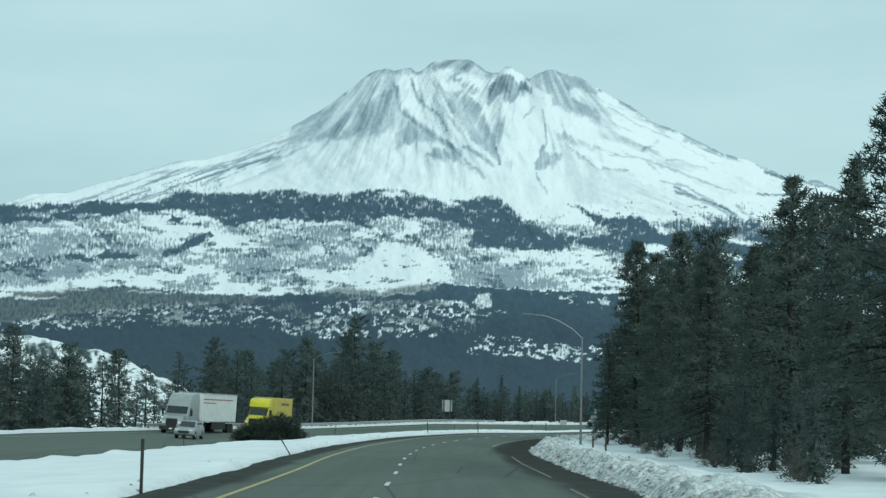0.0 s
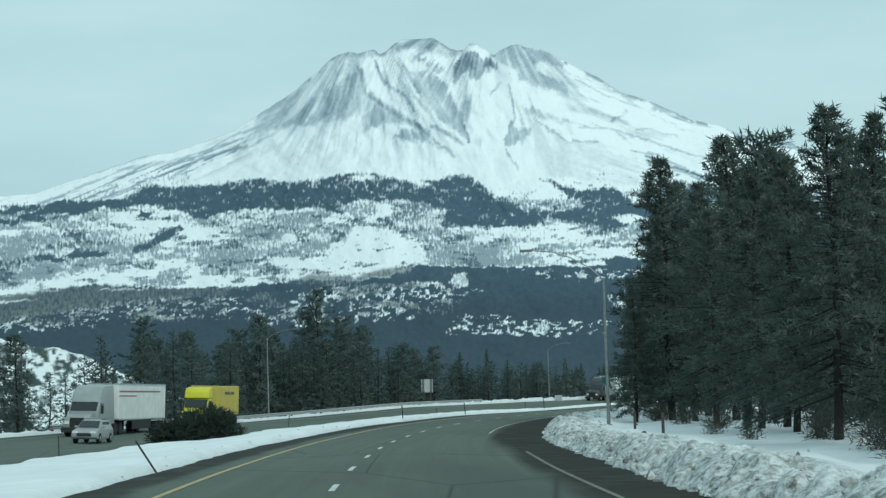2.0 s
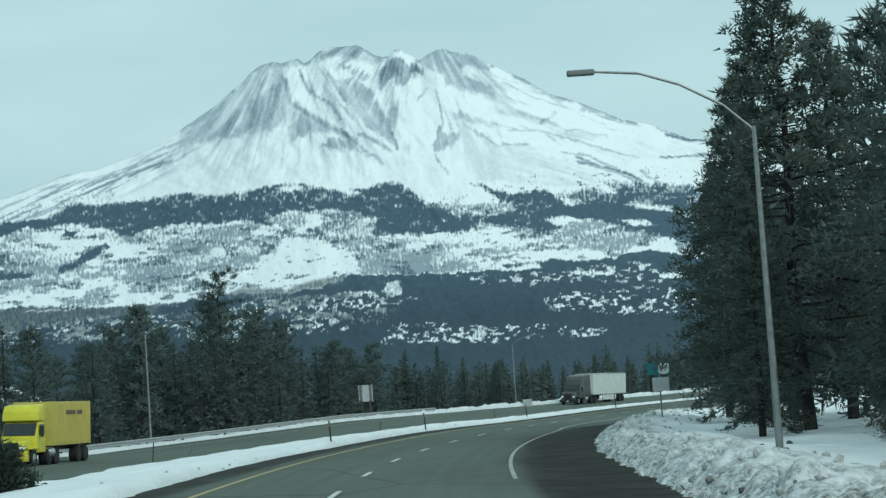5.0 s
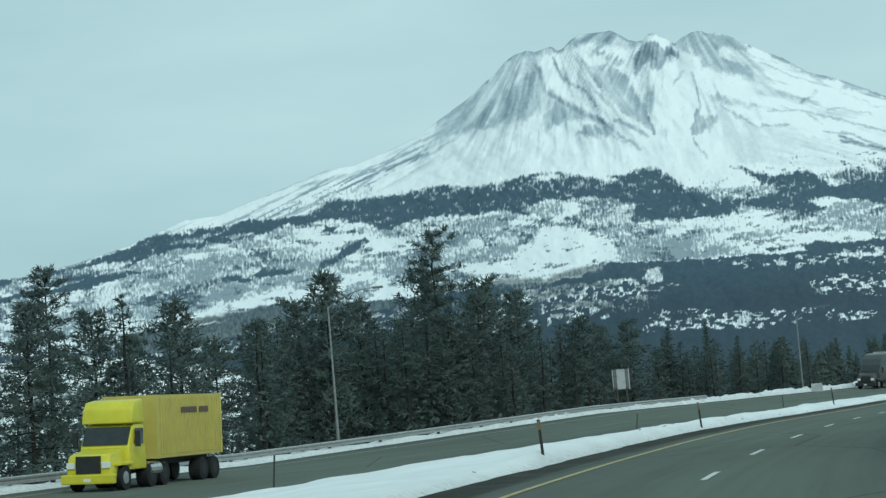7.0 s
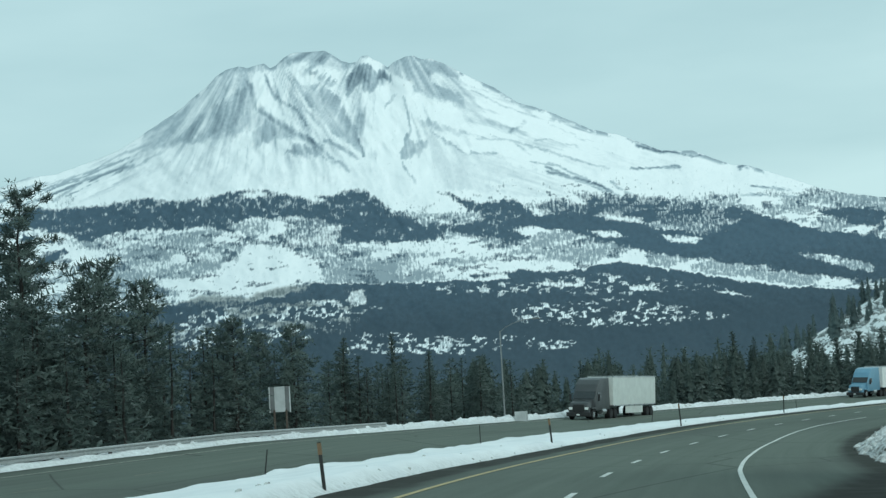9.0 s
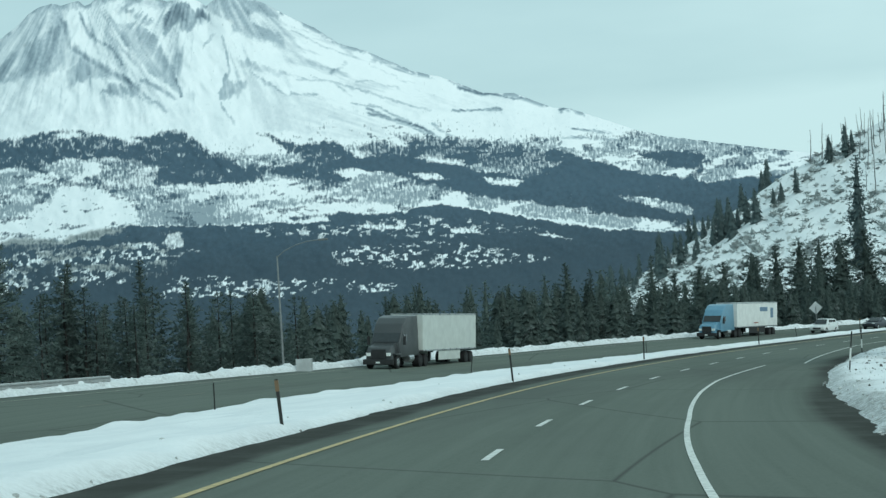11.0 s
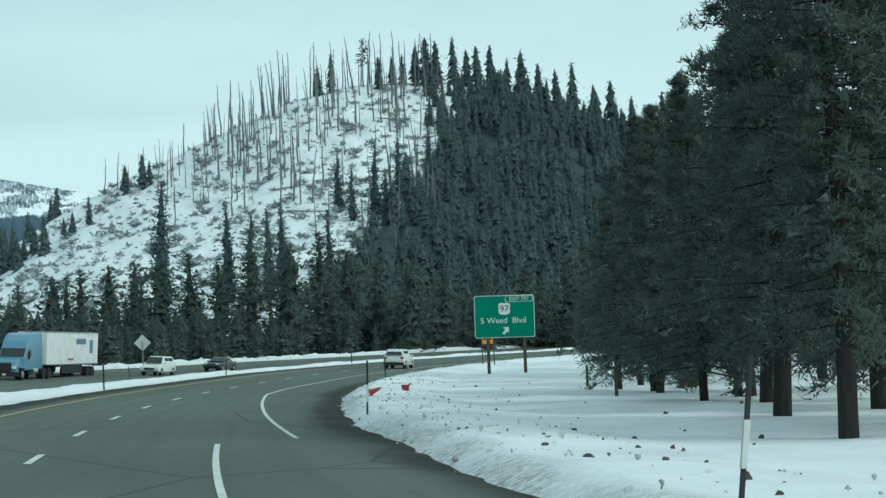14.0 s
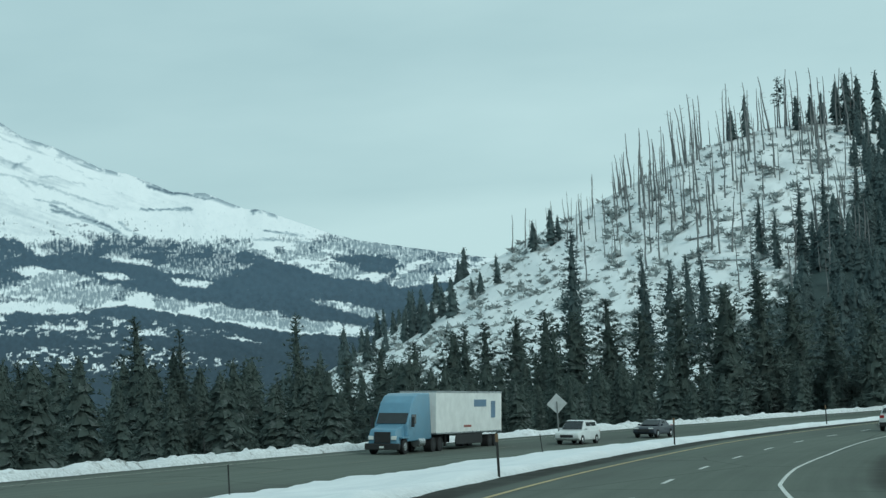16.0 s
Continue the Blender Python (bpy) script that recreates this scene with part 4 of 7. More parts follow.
# ---- trees ----
def conifer_meshes(name, seed, h, reach, branches, sprays, blade, slim, start=0.14, shape=0.8, gaps=0.0, needles=None, core=120, spread=0.3, near=0, tiers=0, girth=0.42, core_grain=0.075):
    """Trunk with limbs, and a crown of needle tufts, for a conifer of height h."""
    rnd = np.random.RandomState(seed)
    tv, tf = [], []

    def limb(p, q, r0, r1, sides):
        p, q = np.array(p), np.array(q)
        d = (q - p) / (np.linalg.norm(q - p) + 1e-9)
        a = np.cross(d, [0.3, 0.9, 0.2])
        a /= np.linalg.norm(a)
        b = np.cross(d, a)
        i = len(tv)
        for c, r in ((p, r0), (q, r1)):
            for k in range(sides):
                t = 2 * math.pi * k / sides
                tv.append(c + r * (math.cos(t) * a + math.sin(t) * b))
        for k in range(sides):
            k2 = (k + 1) % sides
            tf.append((i + k, i + k2, i + sides + k2, i + sides + k))

    rb = 0.011 * h + 0.05
    bends = [np.array([0.0, 0.0, -0.4])]
    n = 6
    for i in range(1, n + 1):
        z = h * i / n
        bends.append(np.array([rnd.normal(0, 0.006 * h), rnd.normal(0, 0.006 * h), z]))
    for i in range(n):
        limb(bends[i], bends[i + 1], rb * (1 - i / n) ** 0.8 + 0.015, rb * (1 - (i + 1) / n) ** 0.8 + 0.012, 8 if near else 5)

    def axis(z):
        t = np.clip(z / h * n, 0, n - 1e-6)
        i = int(t)
        return bends[i] + (bends[i + 1] - bends[i]) * (t - i)

    # boughs: feathered sprays to both sides of each branch, drooping, with upright shoots
    z0 = start * h
    az = rnd.rand() * 6
    base, way, span, high = [], [], [], []
    for b in range(branches):
        u = (b + rnd.rand()) / branches
        z = z0 + (h - z0) * u**0.92
        az += 2.4 + rnd.normal(0, 0.4)
        prof = (1 - u) ** shape * (0.7 + 0.3 * min(1, u / 0.14))
        uneven = 0.62 + 0.76 * float(vnoise(np.array(1.6 * math.cos(az) + 9 + seed), np.array(1.6 * math.sin(az) + 0.55 * z), seed))
        L = (reach * prof * uneven * rnd.uniform(0.7, 1.12) + 0.22) * (0.4 if rnd.rand() < gaps else 1.0)
        lift = radians(rnd.uniform(-26, 4) + 46 * u**1.4)
        d = np.array([math.cos(az) * math.cos(lift), math.sin(az) * math.cos(lift), math.sin(lift)])
        base.append(axis(z))
        way.append(d)
        span.append(L)
        high.append(u)
        if near:
            limb(base[-1], base[-1] + d * L - np.array([0, 0, 0.07 * L]), 0.011 * L + 0.012, 0.008, 3)
    base, way, span, high = np.array(base), np.array(way), np.array(span), np.array(high)
    share = np.maximum(2, (sprays * (0.3 + 0.7 * span / span.max())).astype(int))
    k = np.repeat(np.arange(branches), share)
    f = 1 - 0.8 * rnd.rand(len(k)) ** 1.1
    L, d = span[k][:, None], way[k]
    side = np.cross(d, [0, 0, 1.0])
    side /= np.linalg.norm(side, axis=1)[:, None]
    root = base[k] + d * (L * f[:, None]) - np.array([0, 0, 0.09]) * L * f[:, None] ** 2 + rnd.normal(0, 0.05, d.shape) * (0.4 + 0.3 * L)
    reach_out = (spread * L * (1.25 - f[:, None]) + blade) * rnd.uniform(0.6, 1.2, (len(k), 1))
    V = []
    for turn in (-1, 1, 0):
        aim = d * rnd.uniform(0.35, 0.9, (len(k), 1)) + side * turn * rnd.uniform(0.5, 1.0, (len(k), 1)) + rnd.normal(0, 0.28, d.shape) + np.array([0, 0, -0.1 if turn else 0.55])
        aim /= np.linalg.norm(aim, axis=1)[:, None]
        flat = np.cross(aim, rnd.normal(0, 0.5, d.shape) + np.array([0, 0, 1.0]))
        flat /= np.linalg.norm(flat, axis=1)[:, None] + 1e-9
        ln = reach_out * (1.0 if turn else 0.6)
        wd = slim * ln + 0.25 * slim * blade
        if not near:
            V.append(np.stack([root + flat * wd * 0.5, root - flat * wd * 0.5, root + aim * ln], 1))
            continue
        for g in np.linspace(0.15, 0.85, near):
            foot = root + aim * ln * g + rnd.normal(0, 0.05, d.shape)
            hair = aim * 0.7 + rnd.normal(0, 0.5, d.shape) + np.array([0, 0, 0.15])
            hair *= blade * rnd.uniform(0.7, 1.3, (len(k), 1)) / np.linalg.norm(hair, axis=1)[:, None]
            flat = np.cross(hair, rnd.normal(0, 1, d.shape))
            flat *= slim * blade / (np.linalg.norm(flat, axis=1)[:, None] + 1e-9)
            V.append(np.stack([foot + flat * 0.5, foot - flat * 0.5, foot + hair], 1))
    # leading shoots
    m = max(5, sprays // 2)
    z = h * (1 - 0.09 * rnd.rand(m))
    tip = np.array([axis(q) for q in z])
    aim = rnd.normal(0, 0.45, (m, 3)) + np.array([0, 0, 0.8])
    flat = np.cross(aim, rnd.normal(0, 1, (m, 3)))
    flat /= np.linalg.norm(flat, axis=1)[:, None]
    V.append(np.stack([tip + flat * blade * slim * 0.6, tip - flat * blade * slim * 0.6, tip + aim * blade * 1.3], 1))
    # shaded inner foliage round the trunk
    u = rnd.rand(core) ** 1.1
    prof = (1 - u) ** shape * (0.6 + 0.4 * np.minimum(1, u / 0.14)) * reach
    a, rr = rnd.rand(core) * 2 * math.pi, rnd.rand(core) ** 0.5 * prof * 0.62
    mid = np.stack([rr * np.cos(a), rr * np.sin(a), z0 + (h - z0) * u**0.92 - 0.12 * rr], -1)
    mid[:, :2] += np.array([axis(q)[:2] for q in mid[:, 2]])
    grow = ((0.045 if near else core_grain) * prof + 0.05)[:, None, None]
    V.append(mid[:, None, :] + rnd.normal(0, 1, (core, 3, 3)) * grow * np.array([0.85, 0.85, 0.6]))
    if tiers:
        lobes = 11
        u = (np.arange(tiers) + 0.15 + 0.3 * rnd.rand(tiers)) / tiers
        z = z0 + (h - z0) * u**0.92
        step = (h - z0) / tiers
        rad = reach * (1 - u) ** shape * (0.7 + 0.3 * np.minimum(1, u / 0.14)) * girth
        a = (np.arange(lobes)[None, :] + 0.5 * rnd.rand(tiers, lobes)) * 2 * math.pi / lobes + rnd.rand(tiers, 1) * 6
        r = rad[:, None] * rnd.uniform(0.42, 1.2, (tiers, lobes))
        mid = np.array([axis(q) for q in z])[:, None, :]
        ring = mid + np.stack([r * np.cos(a), r * np.sin(a), -0.35 * r - 1.2 * step * rnd.rand(tiers, lobes)], -1)
        peak = np.array([axis(min(h, q)) for q in z + 1.3 * step])[:, None, :] + 0 * ring
        V.append(np.stack([ring, np.roll(ring, -1, 1) * 0.85 + mid * 0.15, peak], 2).reshape(-1, 3, 3))
    T = np.concatenate(V)
    c = T.mean(1)
    out = np.stack([c[:, 0], c[:, 1], 0 * c[:, 2]], -1)
    out = out / (np.linalg.norm(out, axis=1)[:, None] + 0.3) + np.array([0, 0, 0.55])
    flat = np.cross(T[:, 1] - T[:, 0], T[:, 2] - T[:, 0])
    flat /= np.linalg.norm(flat, axis=1)[:, None] + 1e-9
    back = (flat * out).sum(1) < 0
    T[back] = T[back][:, ::-1]
    flat[back] *= -1
    N = out + 0.45 * flat
    N = np.repeat(N / np.linalg.norm(N, axis=1)[:, None], 3, 0)
    V = T.reshape(-1, 3)
    F = np.arange(len(V)).reshape(-1, 3)
    crown = mesh_from(name + "_crown", V, F, needles or NEEDLE, True)
    crown.normals_split_custom_set_from_vertices(N.tolist())
    return (mesh_from(name + "_trunk", np.array(tv), tf, BARK, True), crown, h, np.array(tv), tf, V, N)


def plant(kind, x, y, z, h, turn, label, category="tree", group="", lean=0.0):
    trunk, crown, h0 = kind[:3]
    root = new("pine_tree")
    root.empty_display_size = 0.2
    k = h / h0
    root.matrix_basis = pose(x, y, z, lean, lean * 0.6, turn) @ Matrix.Diagonal((k, k, k, 1))
    for part_name, me in (("trunk", trunk), ("crown", crown)):
        ob = new(part_name, me)
        ob.parent = root
    tagged(root, label, category, group)
    return root


def wood(name, trees, label, needles=None):
    """Many trees that nobody could count, as one mesh of two materials."""
    V, F, M, N = [], [], [], []
    n = 0
    for kind, x, y, z, h, turn in trees:
        k = h / kind[2]
        c, q = math.cos(radians(turn)), math.sin(radians(turn))
        R = np.array([[c, -q, 0], [q, c, 0], [0, 0, 1]])
        for pts, mat in ((kind[3], 0), (kind[5], 1)):
            V.append(k * pts @ R.T + (x, y, z))
            N.append(kind[6] @ R.T if mat else pts * (1, 1, 0) @ R.T + 1e-4)
            faces = kind[4] if mat == 0 else np.arange(len(pts)).reshape(-1, 3).tolist()
            F += [tuple(i + n for i in f) for f in faces]
            M += [mat] * len(faces)
            n += len(pts)
    me = mesh_from(name, np.vstack(V), F, BARK, True)
    N = np.vstack(N)
    me.normals_split_custom_set_from_vertices((N / np.linalg.norm(N, axis=1)[:, None]).tolist())
    me.materials.append(needles or NEEDLE_FAR)
    me.polygons.foreach_set("material_index", M)
    return tagged(new(name, me), label, "wood", kind="stuff")


PINE_FORMS = ((4.3, 0.1, 0.86, 0.12), (4.7, 0.13, 0.78, 0.14), (3.7, 0.08, 0.98, 0.1), (4.5, 0.14, 0.74, 0.16))
NEAR = [conifer_meshes("near_pine", 11 + i, 15, r, 136, 18, 0.3, 0.275, st, sh, g, None, 900, 0.19, 3) for i, (r, st, sh, g) in enumerate(PINE_FORMS)]
FINE = [conifer_meshes("fine_pine", 21 + i, 15, r, 155, 30, 0.23, 0.265, st, sh, g, None, 1500, 0.2, 3) for i, (r, st, sh, g) in enumerate(PINE_FORMS)]
SLENDER = conifer_meshes("slender_pine", 27, 15, 2.0, 150, 26, 0.2, 0.24, 0.13, 0.5, 0.1, None, 1400, 0.2, 3)
OPEN = [conifer_meshes("open_pine", 31 + i, 16, 3.6, 70, 22, 0.34, 0.26, 0.2, 0.36, 0.3, NEEDLE_FAR, 60, 0.16, 3) for i in range(2)]
MID = [conifer_meshes("mid_pine", 51 + i, 12, r, 100, 13, 0.28, 0.31, 0.03, sh, 0.1, NEEDLE_FAR, 520, 0.15, 0, 18, 0.36) for i, (r, sh) in enumerate(((3.2, 0.85), (2.8, 0.95), (3.5, 0.8), (3.0, 0.75), (2.5, 1.0)))]
LITE = [conifer_meshes("lite_pine", 61 + i, 11, r, 56, 5, 0.38, 0.38, 0.02, sh, 0.1, NEEDLE_FAR, 220, 0.18, 0, 17, 0.42) for i, (r, sh) in enumerate(((4.0, 0.62), (3.5, 0.72), (4.3, 0.58), (3.2, 0.8)))]
BROAD = [conifer_meshes("broad_pine", 81 + i, 12, r, 100, 12, 0.45, 0.29, 0.04, sh, 0.14, NEEDLE_FAR, 650, 0.17, 2) for i, (r, sh) in enumerate(((4.2, 0.52), (3.8, 0.62), (4.4, 0.48), (3.6, 0.68)))]
FILL = [conifer_meshes("fill_pine", 91 + i, 11, r, 60, 5, 0.37, 0.37, 0.02, sh, 0.12, NEEDLE_FAR, 200, 0.17, 0, 16, 0.58) for i, (r, sh) in enumerate(((4.6, 0.5), (4.1, 0.58), (4.9, 0.46), (3.9, 0.66)))]
BUSHY = [conifer_meshes("bushy_pine", 95 + i, 11, r, 76, 8, 0.31, 0.35, 0.02, sh, 0.14, NEEDLE_FAR, 300, 0.17) for i, (r, sh) in enumerate(((4.2, 0.55), (3.7, 0.64), (4.5, 0.5), (3.4, 0.74)))]
SLIM = [conifer_meshes("slim_fir", 55 + i, 12, r, 96, 10, 0.3, 0.34, 0.04, sh, 0.08, NEEDLE_HAZED, 300, 0.16, 0, 18, 0.42) for i, (r, sh) in enumerate(((3.3, 0.9), (2.9, 0.95), (3.6, 0.85)))]
KNOB = conifer_meshes("knob_fir", 99, 14, 1.9, 60, 5, 0.4, 0.5, 0.45, 0.25, 0.15, NEEDLE_HAZED, 60)
FAR = [conifer_meshes("far_fir", 71 + i, 14, r, 24, 2, 0.52, 0.5, 0.02, sh, 0.04, NEEDLE_HAZED, 20, 0.2, 0, 13, 0.7, 0.1) for i, (r, sh) in enumerate(((4.3, 0.62), (3.7, 0.7), (4.7, 0.55), (4.0, 0.5)))]
STOUT = [conifer_meshes("stout_pine", 41 + i, 12, r, 110, 12, 0.34, 0.32, 0.02, sh, 0.14, NEEDLE_FAR, 420, 0.17, 0, 20, 0.42) for i, (r, sh) in enumerate(((4.2, 0.6), (3.7, 0.7), (4.5, 0.55), (3.3, 0.8)))]
rng = random.Random(5)


def roadside_tree(kind, s, l, top, label, group):
    x, y = (float(v) for v in spot(s, l))
    g = float(ground_height(np.array([float(s)]), np.array([float(l)]))[0])
    return plant(kind, x, y, g - 0.05, top - g, rng.uniform(0, 360), label, "tree", group, rng.uniform(-1.2, 1.2))


# beside the near lane: place along the road, to the left, height of the top
RIGHT_EARLY = [(178, -13.5, 18), (163, -17, 17.4), (171, -20, 18.2), (137, -17, 13.5), (124, -15.5, 11.6), (145, -22, 15), (118, -18, 12.5), (209, -13.5, 19.5), (201, -13, 12.5), (200, -12.3, 17.2), (216, -11.3, 14.8), (171, -11, 9), (192, -19, 18), (107, -14, 11.3), (126, -22, 14),
               (131, -15, 12), (93, -16, 13.6), (104, -20, 14), (82, -16.5, 13), (74, -17, 14.5), (186, -16, 17), (152, -15, 12), (159, -24, 14.5), (66, -19, 14), (96, -24, 14), (114, -27, 14)]
RIGHT_LATE = [(401, -22.7, 15.8), (405, -25.4, 17.6), (385, -22.3, 15.2), (361, -17.8, 11.5), (318, -13.3, 14.5), (327, -14.6, 16), (320, -16.6, 16.5), (345, -16.8, 11), (357, -17.4, 11.4), (366, -17, 10), (340, -17.6, 14), (332, -18.6, 16), (350, -19.5, 13), (372, -27, 17), (393, -28, 20), (352, -25, 15), (424, -24.5, 15), (441, -29, 19), (374, -18.9, 11), (414, -29, 18), (336, -26, 14)]
for i, (s, l, top) in enumerate(RIGHT_EARLY):
    roadside_tree(NEAR[2 if l > -12.5 else i % 4] if l > -18.5 else BROAD[i % 4], s, l, top, "dense dark-green pine on the snowy verge, flecked with snow", "roadside pines")
for i, (s, l, top) in enumerate(RIGHT_LATE):
    roadside_tree(SLENDER if l > -16 else (FINE if s < 366 else NEAR)[(i + 1) % 4] if l > -28.5 else BROAD[i % 4], s, l, top, "tall dark pine at the edge of a snowfield", "snowfield pines")
for i, (s, l, top) in enumerate(((72, -12.6, 3.8), (79, -12.0, 3.0), (66, -12.2, 3.5), (84, -12.6, 3.6), (86, -14.2, 4.2), (94, -13.4, 3.2), (101, -15, 5.2), (109, -16.5, 4.5), (88, -17.5, 5.5), (116, -15, 3.4), (129, -17.5, 5), (143, -15.8, 4.4), (150, -18, 5.2), (166, -14.6, 4.2), (176, -16.4, 5), (190, -14, 4.0), (206, -14.5, 5.0), (368, -20, 4.2), (380, -20.5, 5.0), (350, -19, 4.5))):
    roadside_tree(MID[i % 5], s, l, top, "young bushy pine among the taller trunks", "young pines")
verge_wood = []
for i in range(60):
    s = rng.uniform(60, 250) if i < 36 else rng.uniform(335, 480)
    l = rng.uniform(-60, -26) if i < 36 else rng.uniform(-70, -33)
    x, y = (float(v) for v in spot(s, l))
    g = float(ground_height(np.array([s]), np.array([l]))[0])
    verge_wood.append((LITE[i % 4], x, y, g - 0.1, rng.uniform(7, 11.5) if s < 300 else rng.uniform(9, 14), rng.uniform(0, 360)))
wood("verge_wood", verge_wood, "dense dark pine wood behind the verge")

# behind the guardrail
LEFT = [(230, 41, 10.9, 1), (226, 40, 9, 0), (238, 43, 9.1, 0), (246, 45, 8.2, 0), (256, 45, 8.1, 0), (260, 44, 9.3, 0), (271, 47, 11.1, 0), (268, 43, 12.6, 0), (279, 46, 11.2, 0), (288, 44, 16.9, 1), (304, 47, 13.8, 0),
        (308, 46, 12.7, 0), (320, 45, 10.4, 0), (330, 48, 9.9, 0), (328, 44, 10, 0), (342, 46, 9.7, 0), (356, 48, 10.5, 0)]
LEFT_B = [(358, 45, 8.3, 0), (366, 44, 7.2, 0), (382, 45, 7, 0), (396, 46, 7.9, 0), (412, 45, 8.5, 0), (428, 48, 8.8, 0), (438, 46, 11.7, 0), (440, 44, 10.8, 0), (461, 47, 12.9, 0), (450, 45, 9, 0), (489, 48, 13, 0),
          (501, 46, 13, 0), (167, 40, 9, 0), (187, 42, 8.3, 0), (199, 41, 8.3, 0), (250, 44, 10.2, 0), (298, 45, 12.2, 0), (292, 47, 14, 0)]
for i, (s, l, top, airy) in enumerate(LEFT + LEFT_B):
    roadside_tree(OPEN[i % 2] if airy else BROAD[i % 4] if s < 340 else MID[i % 5], s, l, top, "open-crowned pine behind the guardrail" if airy else "dark conical pine behind the guardrail", "pines behind the guardrail")
SIGN_BACK = (323.0, 42.8)  # a clearing round the sign seen from behind
belt = []
for i in range(420):
    s = rng.uniform(150, 600)
    l = rng.uniform(39.5, 52) if i < 340 else rng.uniform(58, 110)
    x, y = (float(v) for v in spot(s, l))
    g = float(ground_height(np.array([s]), np.array([l]))[0])
    if abs(s - SIGN_BACK[0]) < 10 and l < SIGN_BACK[1] + 2:
        continue
    if 195 < s < 262 and i % 20 < 11:  # open snow shows between the trees here
        continue
    top = rng.uniform(5.4, 8.8) + (1.0 if s > 430 else 0) + (1.6 if 225 < s < 335 else 0) + 0.02 * (l - 43) - (0.8 if s < 215 else 0)
    belt.append(((BUSHY if s < 370 else FILL)[i % 4], x, y, g - 0.1, top - g, rng.uniform(0, 360)))
wood("belt_of_pines", belt, "dense belt of dark pines behind the guardrail")

# at the foot of the butte and on it, by bearing and distance from the bend
BEND = (34.0, 288.0)


def relief_height(az, dist, sky, el0, r0, r1, power):
    top = np.interp(az, sky[0], sky[1])
    u = np.clip((dist - r0) / (r1 - r0), 0, 1) ** (1 / power)
    return 2.2 + dist * math.tan(radians(el0 + (top - el0) * u))


def bend_tree(kind, az, dist, top_el, label, group, h=None):
    a = radians(az)
    g = -3.0 if dist < 330 else float(relief_height(az, dist, (HILL_AZ, HILL_EL), -0.9, 300, 800, 0.9)) - 0.5
    z = 2.2 + dist * math.tan(radians(top_el)) if top_el is not None else g + h
    return plant(kind, BEND[0] + dist * math.sin(a), BEND[1] + dist * math.cos(a), g, z - g, rng.uniform(0, 360), label, "tree", group)


FOOT = [(13.4, 1.9), (14.6, 1.7), (15.6, 2.1), (16.4, 2.3), (17.3, 2.5), (18.2, 2.6), (19.2, 2.8), (20.0, 3.0), (20.8, 3.05), (21.6, 3.2), (22.3, 3.1), (23.2, 3.4), (24.1, 3.0), (25.0, 3.3), (26.2, 3.5), (27.1, 3.85),
        (27.9, 3.3), (28.8, 2.9), (29.8, 2.8), (30.8, 2.6), (31.9, 2.4), (33.2, 2.6), (34.5, 2.8), (36, 3.0), (37.5, 3.2), (39, 3.0)]
for i, (az, el) in enumerate(FOOT):
    bend_tree(STOUT[i % 4], az, rng.uniform(265, 300), el, "dark pine at the foot of the butte", "pines at the foot of the butte")
foot = []
for i in range(150):
    az, dist = rng.uniform(7, 42), rng.uniform(272, 350)
    z = 2.2 + dist * math.tan(radians(rng.uniform(0.9, 2.0) + (0.5 if i % 3 == 0 else 0)))
    foot.append((LITE[i % 4], BEND[0] + dist * math.sin(radians(az)), BEND[1] + dist * math.cos(radians(az)), -3.5, z + 3.5, rng.uniform(0, 360)))
wood("wood_at_the_foot", foot, "dense dark pines along the foot of the butte")
for i, (az, el, dist) in enumerate(((22.4, 5.5, 520), (24.3, 4.85, 500), (25.0, 4.5, 480), (25.5, 4.6, 490), (25.9, 4.75, 510), (28.0, 5.7, 600), (28.7, 6.4, 610), (29.4, 6.7, 640), (29.0, 5.6, 590), (30.3, 6.9, 660), (27.3, 4.5, 480), (27.6, 6.1, 620))):
    bend_tree(SLIM[i % 3], az, dist, el, "slender dark fir on the snowy butte", "firs on the butte")
# the wooded shoulder and the crest
slope = []
for i in range(1000):
    e = 0.97 * rng.random() ** 0.8 if i < 720 else rng.uniform(0.86, 1.0) if i < 880 else rng.uniform(0.15, 0.88)
    az = rng.uniform(25.5 + 6.3 * e, 45) if i < 720 else rng.uniform(30.2, 40) if i < 880 else rng.uniform(27 + 5 * e, 37)
    dist = 330 + 460 * e
    g = float(relief_height(az, dist, (HILL_AZ, HILL_EL), -0.9, 300, 800, 0.9)) - 0.5
    slope.append((FAR[i % 4], BEND[0] + dist * math.sin(radians(az)), BEND[1] + dist * math.cos(radians(az)), g, rng.uniform(10, 16) if i < 720 else rng.uniform(7, 12.5), rng.uniform(0, 360)))
for i in range(40):
    az, dist = rng.uniform(13.5, 19.5), rng.uniform(720, 830)
    g = float(relief_height(az, dist, (HILL_AZ, HILL_EL), -0.9, 300, 800, 0.9)) - 3
    slope.append((FAR[i % 4], BEND[0] + dist * math.sin(radians(az)), BEND[1] + dist * math.cos(radians(az)), g, rng.uniform(9, 17), rng.uniform(0, 360)))
wood("wood_on_the_butte", slope, "dark fir wood covering the shoulder of the butte", NEEDLE_HAZED)
